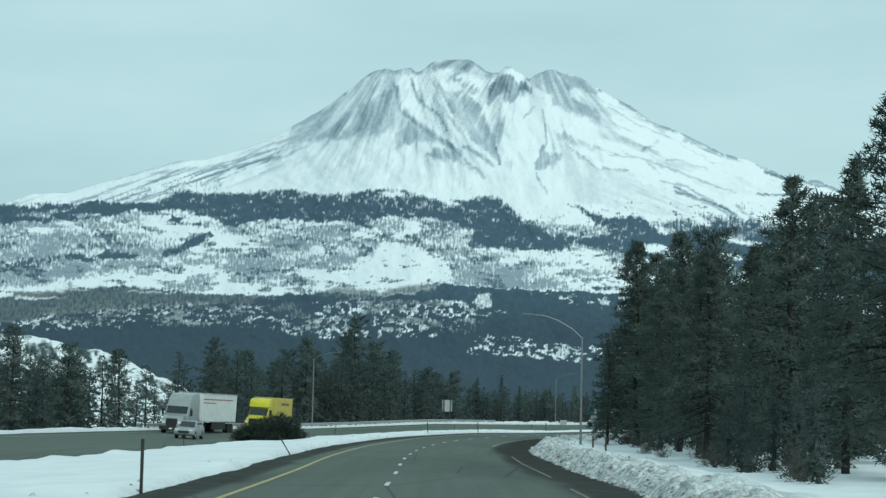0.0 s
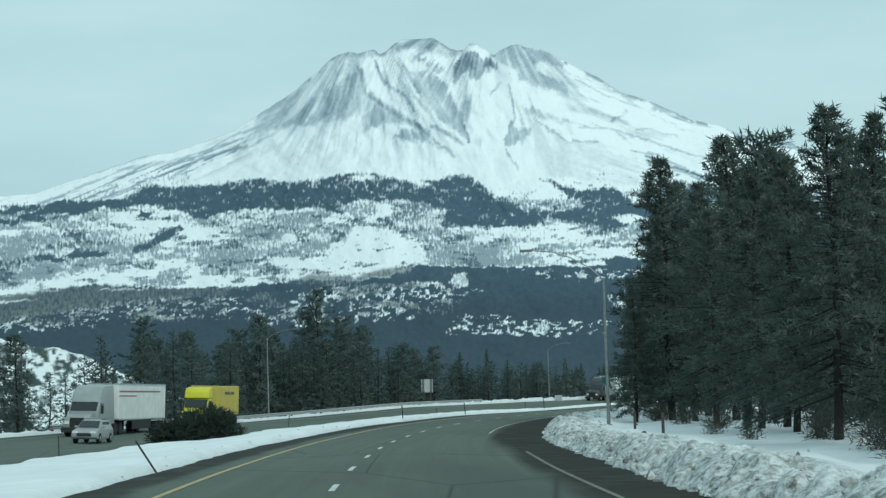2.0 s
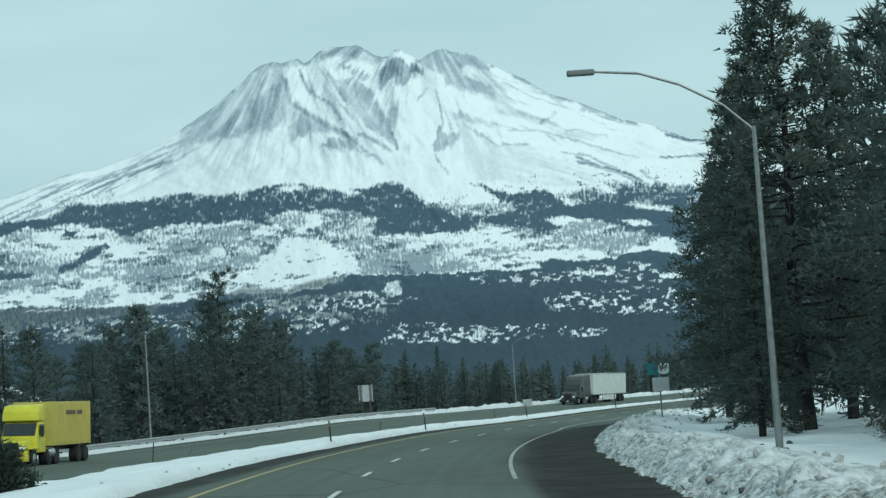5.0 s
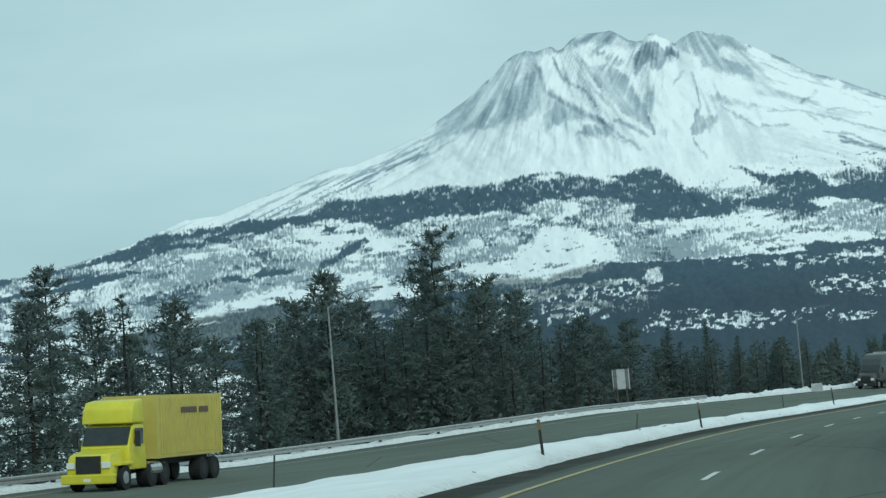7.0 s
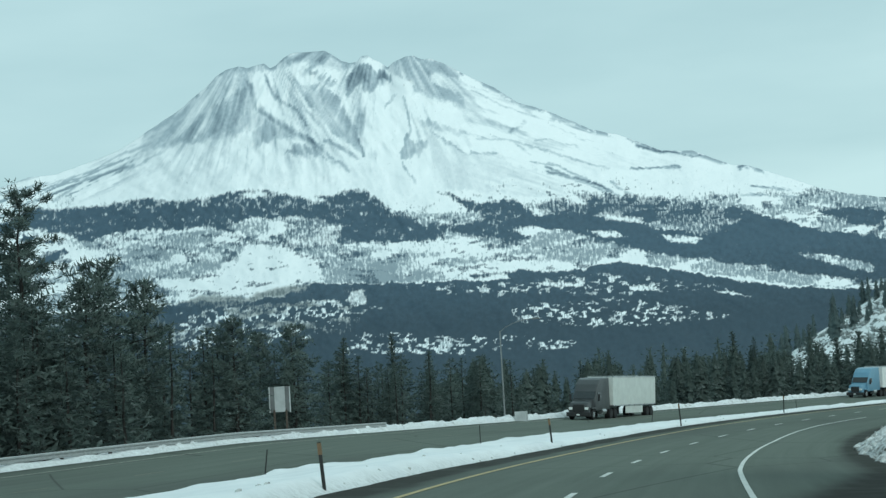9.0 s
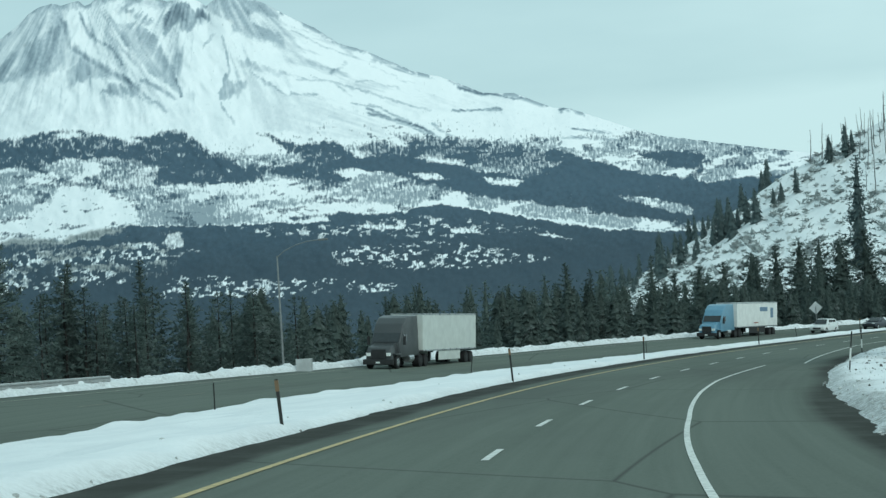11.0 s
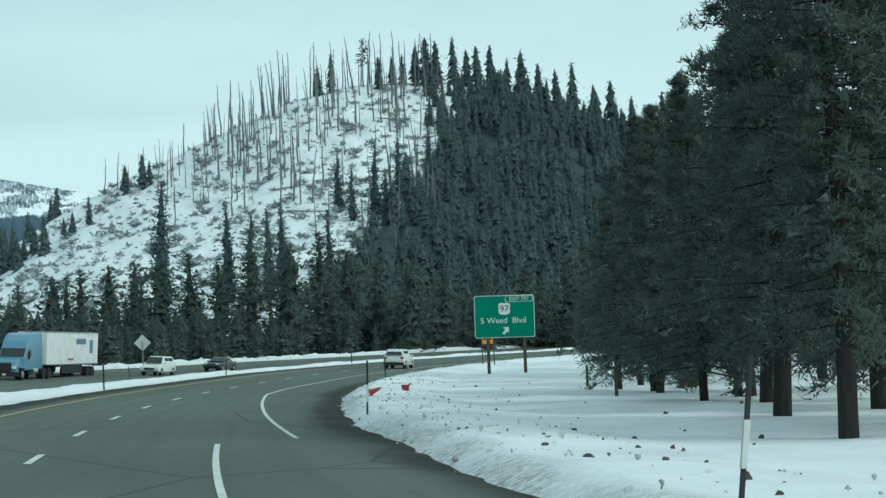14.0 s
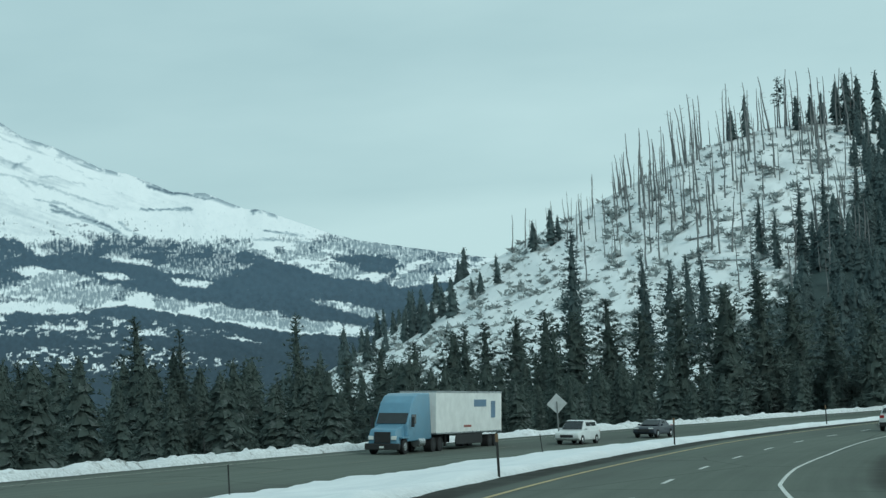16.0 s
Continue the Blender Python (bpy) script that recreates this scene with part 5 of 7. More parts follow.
for i, (az, el) in enumerate(((27.1, 9.3), (27.5, 9.65), (28.45, 9.9), (28.9, 9.5), (29.3, 9.5), (29.6, 9.55), (30.0, 9.8), (30.3, 10.0), (30.6, 9.9), (31.1, 10.0), (31.5, 9.6), (31.8, 9.7), (32.2, 9.7), (32.7, 9.3), (33.1, 9.5), (33.6, 9.1), (34.1, 8.9), (34.6, 9.1), (35.2, 8.4), (35.7, 8.5), (36.3, 8.0), (37.2, 8.1), (21.4, 6.6), (21.9, 6.9), (22.1, 6.7))):
    knob = az == 28.45
    top = el - (0.5 if knob else 0.62)
    dist = 798
    while 2.2 + dist * math.tan(radians(top)) - float(relief_height(az, dist, (HILL_AZ, HILL_EL), -0.9, 300, 800, 0.9)) < (13 if knob else 8.5 + 1.3 * (i % 4)) and dist > 730:
        dist -= 4
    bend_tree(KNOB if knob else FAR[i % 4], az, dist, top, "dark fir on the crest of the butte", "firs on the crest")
for i in range(16):
    bend_tree(FAR[i % 4], rng.uniform(15.5, 18.5) + 0.15 * i, 740, None, "dark fir on the lower crest of the butte", "firs on the crest", rng.uniform(8, 14))


# burnt trunks standing on the butte
def snag_mesh(seed):
    rnd = np.random.RandomState(seed)
    v, f = [], []
    n, sides = 5, 5
    for i in range(n + 1):
        r = 0.33 * (1 - 0.7 * i / n)
        cx, cy = rnd.normal(0, 0.12), rnd.normal(0, 0.12)
        for k in range(sides):
            t = 2 * math.pi * k / sides
            v.append((cx + r * math.cos(t), cy + r * math.sin(t), 18 * i / n - (0.5 if i == 0 else 0)))
    for i in range(n):
        for k in range(sides):
            a, b = i * sides + k, i * sides + (k + 1) % sides
            f.append((a, b, b + sides, a + sides))
    for k in range(rnd.randint(5, 14)):
        z, t, L = rnd.uniform(6, 17), rnd.uniform(0, 6.3), rnd.uniform(0.5, 1.6)
        d = np.array([math.cos(t), math.sin(t), rnd.uniform(-0.2, 0.5)]) * L
        i = len(v)
        v += [(0, 0, z - 0.07), (0, 0, z + 0.07), tuple(d + [0, 0, z]), (0.08, 0.08, z)]
        f += [(i, i + 1, i + 2), (i + 1, i + 3, i + 2), (i + 3, i, i + 2)]
    return mesh_from("burnt_trunk", np.array(v, float), f, CHAR, True)


# charred wood paled and greyed, with the hillside's haze put into its colour
CHAR = plain("hazed_charred_wood", (0.17, 0.178, 0.18), 0.9, vary=0.4, scale=0.6)
snags = [snag_mesh(i) for i in range(5)]
for i in range(228):
    az = rng.uniform(22.3, 30.8) if i < 220 else rng.uniform(20.7, 22.5)
    e = 1 - (0.34 if az < 26.5 else 0.5) * rng.random() ** 2.3 if i < 220 else rng.uniform(0.95, 1.0)
    dist = 300 + 500 * e
    a = radians(az)
    g = float(relief_height(az, dist, (HILL_AZ, HILL_EL), -0.9, 300, 800, 0.9))
    ob = new("burnt_tree", snags[i % 5])
    k = (rng.uniform(0.75, 1.2) if i % 4 else rng.uniform(0.3, 0.75)) * (1.1 if e > 0.85 else 1.0) * (1.0 if az > 24 else 0.7)
    ob.matrix_basis = pose(BEND[0] + dist * math.sin(a), BEND[1] + dist * math.cos(a), g - 0.3, rng.gauss(0, 2.5), rng.gauss(0, 2.5), rng.uniform(0, 360)) @ Matrix.Diagonal((k, k, k, 1))
    tagged(ob, "bare burnt tree trunk standing in the snow", "dead tree", "burnt trees on the butte")

bm = bmesh.new()
bmesh.ops.create_cone(bm, cap_ends=True, segments=6, radius1=0.32, radius2=0.16, depth=13)
log_me = bpy.data.meshes.new("fallen_log")
bm.to_mesh(log_me)
bm.free()
log_me.materials.append(CHAR)
for i in range(12):
    az, e = rng.uniform(25.5, 30.5), rng.uniform(0.6, 0.97)
    dist = 300 + 500 * e
    a = radians(az)
    g = float(relief_height(az, dist, (HILL_AZ, HILL_EL), -0.9, 300, 800, 0.9))
    ob = new("fallen_log", log_me)
    ob.matrix_basis = pose(BEND[0] + dist * math.sin(a), BEND[1] + dist * math.cos(a), g + 0.25, 0, 90 + rng.uniform(-14, 14), -az + rng.uniform(-50, 50))
    tagged(ob, "charred fallen log lying on the snowy slope", "log", "fallen logs on the butte")

# brush on the snow slope
bv, bf = [], []
rnd = np.random.RandomState(3)
for i in range(2800):
    az, e = rnd.uniform(13.5, 30.5), rnd.rand() ** 0.8
    dist = 300 + 500 * e
    if az > 26 + 5 * e:
        continue
    a = radians(az)
    g = float(relief_height(az, dist, (HILL_AZ, HILL_EL), -0.9, 300, 800, 0.9))
    c = np.array([BEND[0] + dist * math.sin(a), BEND[1] + dist * math.cos(a), g + 0.3])
    size = 0.5 + 2.3 * rnd.rand() ** 2
    for k in range(18):
        d = rnd.normal(0, 1, 3)
        d[2] = abs(d[2]) * 0.7
        d *= size / np.linalg.norm(d)
        w = rnd.normal(0, 0.16 * size, 3)
        j = len(bv)
        o = c + rnd.normal(0, 0.35 * size, 3) * (1, 1, 0.3)
        bv += [o + w, o - w, o + d]
        bf.append((j, j + 1, j + 2))
BRUSH = plain("dry_brush", (0.29, 0.32, 0.32), 0.9, vary=0.35, scale=0.8)
tagged(new("brush", mesh_from("brush", np.array(bv), bf, BRUSH, False)), "grey leafless brush scattered over the snowy slope", "brush", kind="stuff")
# ---- things beside the road ----
def part(name, bm, material, parent=None, label=""):
    me = bpy.data.meshes.new(name)
    bm.to_mesh(me)
    bm.free()
    me.materials.append(material)
    ob = new(name, me)
    if parent is not None:
        ob.parent = parent
    return tagged(ob, label) if label else ob


def box(bm, x0, x1, y0, y1, z0, z1, bevel=0.0):
    made = bmesh.ops.create_cube(bm, size=1)["verts"]
    for v in made:
        v.co = Vector(((x0 + x1) / 2 + v.co.x * (x1 - x0), (y0 + y1) / 2 + v.co.y * (y1 - y0), (z0 + z1) / 2 + v.co.z * (z1 - z0)))
    if bevel:
        edges = {e for v in made for e in v.link_edges}
        bmesh.ops.bevel(bm, geom=list(edges), offset=bevel, segments=2, affect="EDGES", profile=0.6)
    return made


def rod(bm, p, q, r0, r1=None, sides=10):
    p, q = Vector(p), Vector(q)
    d = q - p
    m = Matrix.Translation((p + q) / 2) @ d.to_track_quat("Z", "Y").to_matrix().to_4x4()
    return bmesh.ops.create_cone(bm, cap_ends=True, segments=sides, radius1=r0, radius2=r0 if r1 is None else r1, depth=d.length, matrix=m)["verts"]


def extrude_outline(bm, outline, y0, y1):
    """A prism of the outline (x, z) between y0 and y1."""
    a = [bm.verts.new((x, y0, z)) for x, z in outline]
    b = [bm.verts.new((x, y1, z)) for x, z in outline]
    bm.faces.new(a[::-1])
    bm.faces.new(b)
    for i in range(len(a)):
        j = (i + 1) % len(a)
        bm.faces.new((a[i], a[j], b[j], b[i]))
    bmesh.ops.recalc_face_normals(bm, faces=bm.faces[:])


def root_at(name, s, l, turn=None, dz=0.0, tilt=(0, 0)):
    x, y = (float(v) for v in spot(s, l))
    z = float(ground_height(np.array([float(s)]), np.array([float(l)]))[0]) + dz
    ob = new(name)
    ob.empty_display_size = 0.2
    ob.matrix_basis = pose(x, y, z, tilt[0], tilt[1], bearing(s) if turn is None else turn)
    return ob


GALV = plain("galvanised_steel", (0.25, 0.26, 0.26), 0.45, 0.7, 0.2, 5)
WOOD = plain("weathered_post_wood", (0.075, 0.06, 0.048), 0.85, vary=0.35, scale=5)
ALU = plain("bare_aluminium_sheet", (0.5, 0.52, 0.52), 0.5, 0.3, 0.12, 2)
ALU_DARK = plain("dull_grey_metal", (0.17, 0.18, 0.18), 0.6, 0.3, 0.15, 2)
POST_BROWN = plain("delineator_brown", (0.026, 0.027, 0.025), 0.7, vary=0.3)
ORANGE = plain("reflector_amber", (0.17, 0.11, 0.06), 0.5)
WHITE_PLASTIC = plain("delineator_white", (0.62, 0.63, 0.6), 0.5)
RED = plain("red_plastic", (0.36, 0.05, 0.045), 0.5)
SIGN_GREEN = plain("sign_green", (0.0, 0.19, 0.115), 0.45, vary=0.08, scale=1.2)
SIGN_WHITE = plain("sign_white", (0.72, 0.74, 0.72), 0.45, vary=0.06)
SIGN_ORANGE = plain("sign_orange", (0.62, 0.27, 0.03), 0.5, vary=0.08)
BLACK = plain("black_rubber", (0.012, 0.012, 0.013), 0.75, vary=0.3)
ROCK = plain("dark_rock", (0.07, 0.068, 0.062), 0.9, vary=0.5, scale=4)


PAINT_WORN = plain("lane_paint_worn", (0.17, 0.165, 0.13), 0.8, vary=0.4, scale=3)
PAINT_MID = plain("lane_paint_rubbed", (0.36, 0.36, 0.31), 0.8, vary=0.45, scale=2)
# lane dashes and edge line
DASH = 12.28
dash_s = [72.4 - DASH * 10 + DASH * i for i in range(58)]
for s in dash_s:
    d = stripe("lane_dash", s - 1.7, s + 1.7, 1.93, 0.14, PAINT_WHITE, 0.85)
    d.parent = road
for a, b, l in ((-60, 60, -3.6), (72, 112, -3.7), (150, 214, ((150, -2.3), (209, -2.0), (214, -1.75))), (214, 324, ((214, -1.75), (217, -1.6), (233, -1.45), (252, -1.55), (270, -1.5), (288, -1.2), (300, -1.1), (324, -1.4))), (327, 640, ((327, -3.2), (354, -2.35), (366, -1.85), (376, -1.35), (390, -1.3), (407, -1.55), (460, -1.6)))):
    e = stripe("edge_line", a, b, l, 0.12, PAINT_WHITE if a > 200 else PAINT_MID if a > 130 else PAINT_WORN)
    e.parent = road
far_line = stripe("edge_line", -60, 640, 33.2, 0.12, PAINT_MID)
far_line.parent = road_b
for i in range(46):
    d = stripe("lane_dash", -30 + 12.4 * i, -26.6 + 12.4 * i, 27.6, 0.12, PAINT_WORN, 0.85)
    d.parent = road_b

# guardrail
rail = new("guardrail")
rail.empty_display_size = 0.2
x, y = (float(v) for v in spot(193, 36))
rail.location = (x, y, float(bed(193.0, 36.0)))
ss = np.arange(193, 328, 1.0)
prof = [(0.0, 0.36), (-0.07, 0.41), (-0.07, 0.47), (0.0, 0.52), (0.0, 0.55), (-0.07, 0.6), (-0.07, 0.66), (0.0, 0.71), (0.025, 0.71), (0.025, 0.36)]
rv = []
for s in ss:
    for dl, z in prof:
        px, py = spot(s, 35.9 + dl)
        rv.append((float(px) - x, float(py) - y, float(bed(s, 36.0)) - 0.06 + z - rail.location.z))
n = len(prof)
rf = [(i * n + j, i * n + (j + 1) % n, (i + 1) * n + (j + 1) % n, (i + 1) * n + j) for i in range(len(ss) - 1) for j in range(n)]
beam = new("beam", mesh_from("beam", np.array(rv), rf, plain("guardrail_steel", (0.42, 0.43, 0.43), 0.5, 0.5, 0.2, 5), False))
beam.parent = rail
bm = bmesh.new()
box(bm, -0.09, 0.09, -0.07, 0.07, -0.5, 0.67)
post_me = bpy.data.meshes.new("post")
bm.to_mesh(post_me)
bm.free()
post_me.materials.append(WOOD)
for s in np.arange(194, 327, 1.9):
    px, py = (float(v) for v in spot(s, 36.08))
    ob = new("post", post_me)
    ob.parent = rail
    ob.matrix_basis = pose(px - x, py - y, float(bed(s, 36.0)) - rail.location.z, 0, 0, bearing(s))
tagged(rail, "galvanised steel guardrail on wooden posts, crusted with snow", "guardrail")


# delineator posts
def delineator(s, l, h, top, tilt=(0, 0), slim=False):
    r = root_at("delineator_post", s, l, tilt=tilt)
    w = 0.028 if slim or (top and top[1] > 0.5) else 0.04
    bm = bmesh.new()
    box(bm, -w, w, -0.02, 0.02, -0.3, h, 0.008)
    part("post", bm, POST_BROWN, r)
    if top:
        bm = bmesh.new()
        z1 = h - 0.03 if top[1] < 0.5 else top[1]
        box(bm, -w - 0.006, w + 0.006, -0.028, 0.028, z1 - min(top[1], 0.5), z1, 0.005)
        part("reflector", bm, top[0], r, top[2])
    return tagged(r, top[3] if top else "slim dark marker post standing in snow", "marker post", "marker posts")


AMBER = (ORANGE, 0.26, "amber reflector", "dark marker post with an amber reflector in the median snow")
PALE = (WHITE_PLASTIC, 0.85, "white sleeve", "marker post with a white sleeve in the snow bank")
for s, l, h, tilt in ((48.3, 7.6, 1.35, (0, 0)), (194.7, 7.75, 0.95, (0, -3)), (224.4, 7.7, 1.05, (0, -4)), (267, 7.9, 1.05, (0, -4)), (304, 7.7, 1.4, (0, -3)), (342, 7.7, 1.4, (0, 2)), (384, 7.7, 1.4, (0, 0)), (424, 7.7, 1.4, (0, 2)), (468, 7.8, 1.4, (0, 0)), (512, 7.8, 1.4, (0, 0))):
    delineator(s, l, h, AMBER if s > 60 else None, tilt)
for s, l in ((78, 18.5), (97, 7.5), (141, 19.5), (185, 19.2), (205, 19.5), (262, 19.4), (300, 19.5), (345, 19.5), (392, 19.5), (440, 19.5), (322, 37.5), (352, 37.2), (430, 37.0), (475, 37.0)):
    delineator(s, l, 1.1, None, (0, -32 if l < 10 else rng.uniform(-8, 8)), True)
for s, l, h, tilt in ((301, -6.2, 1.5, (0, 7)), (338.5, -5.55, 1.55, (0, 2)), (400, -6.0, 1.2, (0, 0))):
    delineator(s, l, h, PALE if s < 400 else AMBER, tilt)
for s, l in ((352.5, -15.1), (374, -16.4), (121, -9.6), (133, -9.4)):
    r = root_at("marker_stake", s, l)
    bm = bmesh.new()
    box(bm, -0.06, 0.06, -0.05, 0.05, -0.3, 1.0, 0.012)
    part("stake", bm, WOOD, r)
    tagged(r, "short weathered wooden stake in the snow", "stake")


# street lamps
def street_lamp(x, y, z, turn, h, arm, label, lift=1.0):
    r = new("street_lamp")
    r.matrix_basis = pose(x, y, z, 0, 0, turn)
    bm = bmesh.new()
    box(bm, -0.2, 0.2, -0.2, 0.2, -0.4, 0.12, 0.02)
    part("base_plate", bm, GALV, r)
    bm = bmesh.new()
    rod(bm, (0, 0, 0.1), (0, 0, h), 0.1, 0.055, 12)
    part("pole", bm, GALV, r)
    bm = bmesh.new()
    pts = [(0, 0, h - 0.1), (-0.18 * arm, 0, h + 0.33 * lift), (-0.45 * arm, 0, h + 0.68 * lift), (-0.7 * arm, 0, h + 0.88 * lift), (-arm, 0, h + 0.95 * lift)]
    for p, q in zip(pts, pts[1:]):
        rod(bm, p, q, 0.035, 0.03, 8)
    part("arm", bm, GALV, r)
    bm = bmesh.new()
    box(bm, -arm - 0.6, -arm + 0.1, -0.13, 0.13, h + 0.95 * lift - 0.08, h + 0.95 * lift + 0.06, 0.04)
    part("lamp_head", bm, ALU_DARK, r, "flat grey lamp head")
    return tagged(r, label, "street lamp", "street lamps")


px, py = (float(v) for v in spot(150.2, -8.9))
street_lamp(px, py, float(ground_height(np.array([148.7]), np.array([-8.9]))[0]), bearing(148.7), 8.2, 4.0, "tall galvanised street lamp with a curved arm in the snow bank", 1.75)
street_lamp(-12.9, 267.1, 0.4, 180 - 12, 9.3, 3.2, "tall grey street lamp behind the guardrail")
street_lamp(26.9, 362.6, 0.9, 180 - 20, 9.0, 3.2, "slim grey street lamp beside a cabinet")
r = new("control_cabinet")
r.matrix_basis = pose(28.3, 361.6, 1.25, 0, 0, -20)
bm = bmesh.new()
box(bm, -0.55, 0.55, -0.3, 0.3, 0.0, 1.15, 0.03)
part("body", bm, ALU, r)
bm = bmesh.new()
box(bm, -0.48, -0.02, -0.325, -0.3, 0.1, 1.05, 0.008)
part("door", bm, ALU, r)
bm = bmesh.new()
box(bm, -0.62, 0.62, -0.36, 0.36, -0.5, 0.02, 0.02)
part("plinth", bm, ROCK, r, "concrete plinth")
tagged(r, "pale grey metal control cabinet on a snow bank", "cabinet")


# signs
def lettering(name, text, size, x, y, z, mat, parent, label=""):
    cu = bpy.data.curves.new(name, "FONT")
    cu.body, cu.size, cu.align_x, cu.align_y, cu.extrude = text, size, "CENTER", "CENTER", 0.004
    tmp = bpy.data.objects.new(name, cu)
    scene.collection.objects.link(tmp)
    me = bpy.data.meshes.new_from_object(tmp.evaluated_get(bpy.context.evaluated_depsgraph_get()))
    bpy.data.objects.remove(tmp)
    me.materials.clear()
    me.materials.append(mat)
    ob = new(name, me)
    ob.parent = parent
    ob.matrix_basis = pose(x, y, z, 90, 0, 0)
    return tagged(ob, label) if label else ob


def rounded(w, h, r, n=5):
    pts = []
    for cx, cz, a0 in ((w / 2 - r, h / 2 - r, 0), (-w / 2 + r, h / 2 - r, 90), (-w / 2 + r, -h / 2 + r, 180), (w / 2 - r, -h / 2 + r, 270)):
        for i in range(n + 1):
            a = radians(a0 + 90 * i / n)
            pts.append((cx + r * math.cos(a), cz + r * math.sin(a)))
    return pts


def plate(name, outline, x, z, y0, y1, mat, parent, label=""):
    bm = bmesh.new()
    extrude_outline(bm, [(x + a, z + b) for a, b in outline], y0, y1)
    return part(name, bm, mat, parent, label)


exit_sign = new("exit_sign")
exit_sign.matrix_basis = pose(101.2, 391.2, 0.45, 0, 0.6, -31)
W, H, ZC = 4.05, 2.85, 4.3
plate("border", rounded(W, H, 0.16), 0, ZC, -0.03, 0.0, SIGN_WHITE, exit_sign)
plate("panel", rounded(W - 0.08, H - 0.08, 0.13), 0, ZC, -0.038, -0.03, SIGN_GREEN, exit_sign, "green retroreflective panel")
plate("exit_tab", rounded(1.85, 0.42, 0.07), 1.0, ZC + 1.18, -0.045, -0.036, SIGN_WHITE, exit_sign)
plate("exit_tab_panel", rounded(1.79, 0.36, 0.05), 1.0, ZC + 1.18, -0.053, -0.044, SIGN_GREEN, exit_sign)
lettering("exit_text", "EXIT 747", 0.34, 1.0, -0.06, ZC + 1.17, SIGN_WHITE, exit_sign)
shield = [(-0.34, 0.36), (-0.17, 0.40), (0, 0.36), (0.17, 0.40), (0.34, 0.36), (0.42, 0.2), (0.36, 0.0), (0.4, -0.2), (0.3, -0.36), (0, -0.42), (-0.3, -0.36), (-0.4, -0.2), (-0.36, 0.0), (-0.42, 0.2)]
plate("route_shield", shield, 0.0, ZC + 0.52, -0.05, -0.037, SIGN_WHITE, exit_sign, "white route shield")
lettering("route_number", "97", 0.62, 0.0, -0.058, ZC + 0.5, BLACK, exit_sign)
for word, dx in (("S", -1.5), ("Weed", -0.5), ("Blvd", 0.98)):
    lettering("street_text", word, 0.55, dx, -0.045, ZC - 0.28, SIGN_WHITE, exit_sign)
arrow = [(-0.22, -0.16), (-0.1, -0.28), (0.1, -0.06), (0.2, -0.16), (0.22, 0.24), (-0.18, 0.22), (-0.08, 0.12), (-0.02, 0.06)]
plate("arrow", arrow, 0.05, ZC - 0.95, -0.047, -0.037, SIGN_WHITE, exit_sign)
for dx in (-1.15, 1.3):
    bm = bmesh.new()
    box(bm, dx - 0.11, dx + 0.11, 0.0, 0.2, -0.8, ZC + 1.2, 0.02)
    part("post", bm, WOOD, exit_sign, "brown wooden post")
tagged(exit_sign, "large green exit sign on two brown wooden posts", "road sign")

warn = new("ramp_sign")
warn.matrix_basis = pose(118.5, 421.5, 0.62, 0, 0, -33)
plate("panel", rounded(0.9, 0.9, 0.08), 0, 3.0, -0.03, 0.0, SIGN_ORANGE, warn, "orange-yellow panel")
bm = bmesh.new()
box(bm, -0.35, 0.35, -0.036, -0.03, 2.9, 3.15)
part("text_bar", bm, BLACK, warn)
for dx in (-0.5, 0.5):
    bm = bmesh.new()
    box(bm, dx - 0.05, dx + 0.05, 0, 0.1, -0.5, 3.4, 0.01)
    part("post", bm, WOOD, warn)
tagged(warn, "square orange warning sign behind the exit sign", "road sign")

r = root_at("route_marker_sign", 203, -7.9)
bm = bmesh.new()
rod(bm, (0, 0.05, -0.4), (0, 0.05, 2.9), 0.04, None, 8)
part("post", bm, GALV, r)
plate("panel", rounded(1.15, 0.62, 0.05), -0.05, 2.55, -0.02, 0.0, plain("sign_teal", (0.03, 0.16, 0.19), 0.5), r, "teal panel")
plate("route_shield", [(a * 0.7, b * 0.72) for a, b in shield], 0.24, 2.55, -0.035, -0.02, SIGN_WHITE, r)
lettering("route_number", "97", 0.42, 0.24, -0.042, 2.54, BLACK, r)
plate("lower_plate", rounded(0.85, 0.7, 0.05), 0.05, 1.75, -0.02, 0.0, ALU, r, "pale grey lower plate")
tagged(r, "teal and white route marker on a steel post", "road sign")

r = new("sign_seen_from_behind")
r.matrix_basis = pose(6.5, 334, 0.9, 0, 0, -12)
for dx, w, m in ((-0.62, 0.4, ALU_DARK), (0.0, 0.85, ALU), (0.62, 0.4, ALU_DARK)):
    bm = bmesh.new()
    box(bm, dx - w / 2 + 0.012, dx + w / 2 - 0.012, -0.03, 0.0, 2.45, 4.4, 0.01)
    part("panel", bm, m, r)
for dx in (-0.8, 0.8):
    bm = bmesh.new()
    box(bm, dx - 0.04, dx + 0.04, -0.08, -0.02, 2.4, 4.4, 0.008)
    part("stiffener", bm, ALU, r)
for dx in (-0.45, 0.5):
    bm = bmesh.new()
    box(bm, dx - 0.07, dx + 0.07, -0.17, -0.03, -0.9, 2.6, 0.015)
    part("post", bm, WOOD, r)
tagged(r, "back of an aluminium road sign on wooden posts", "road sign")

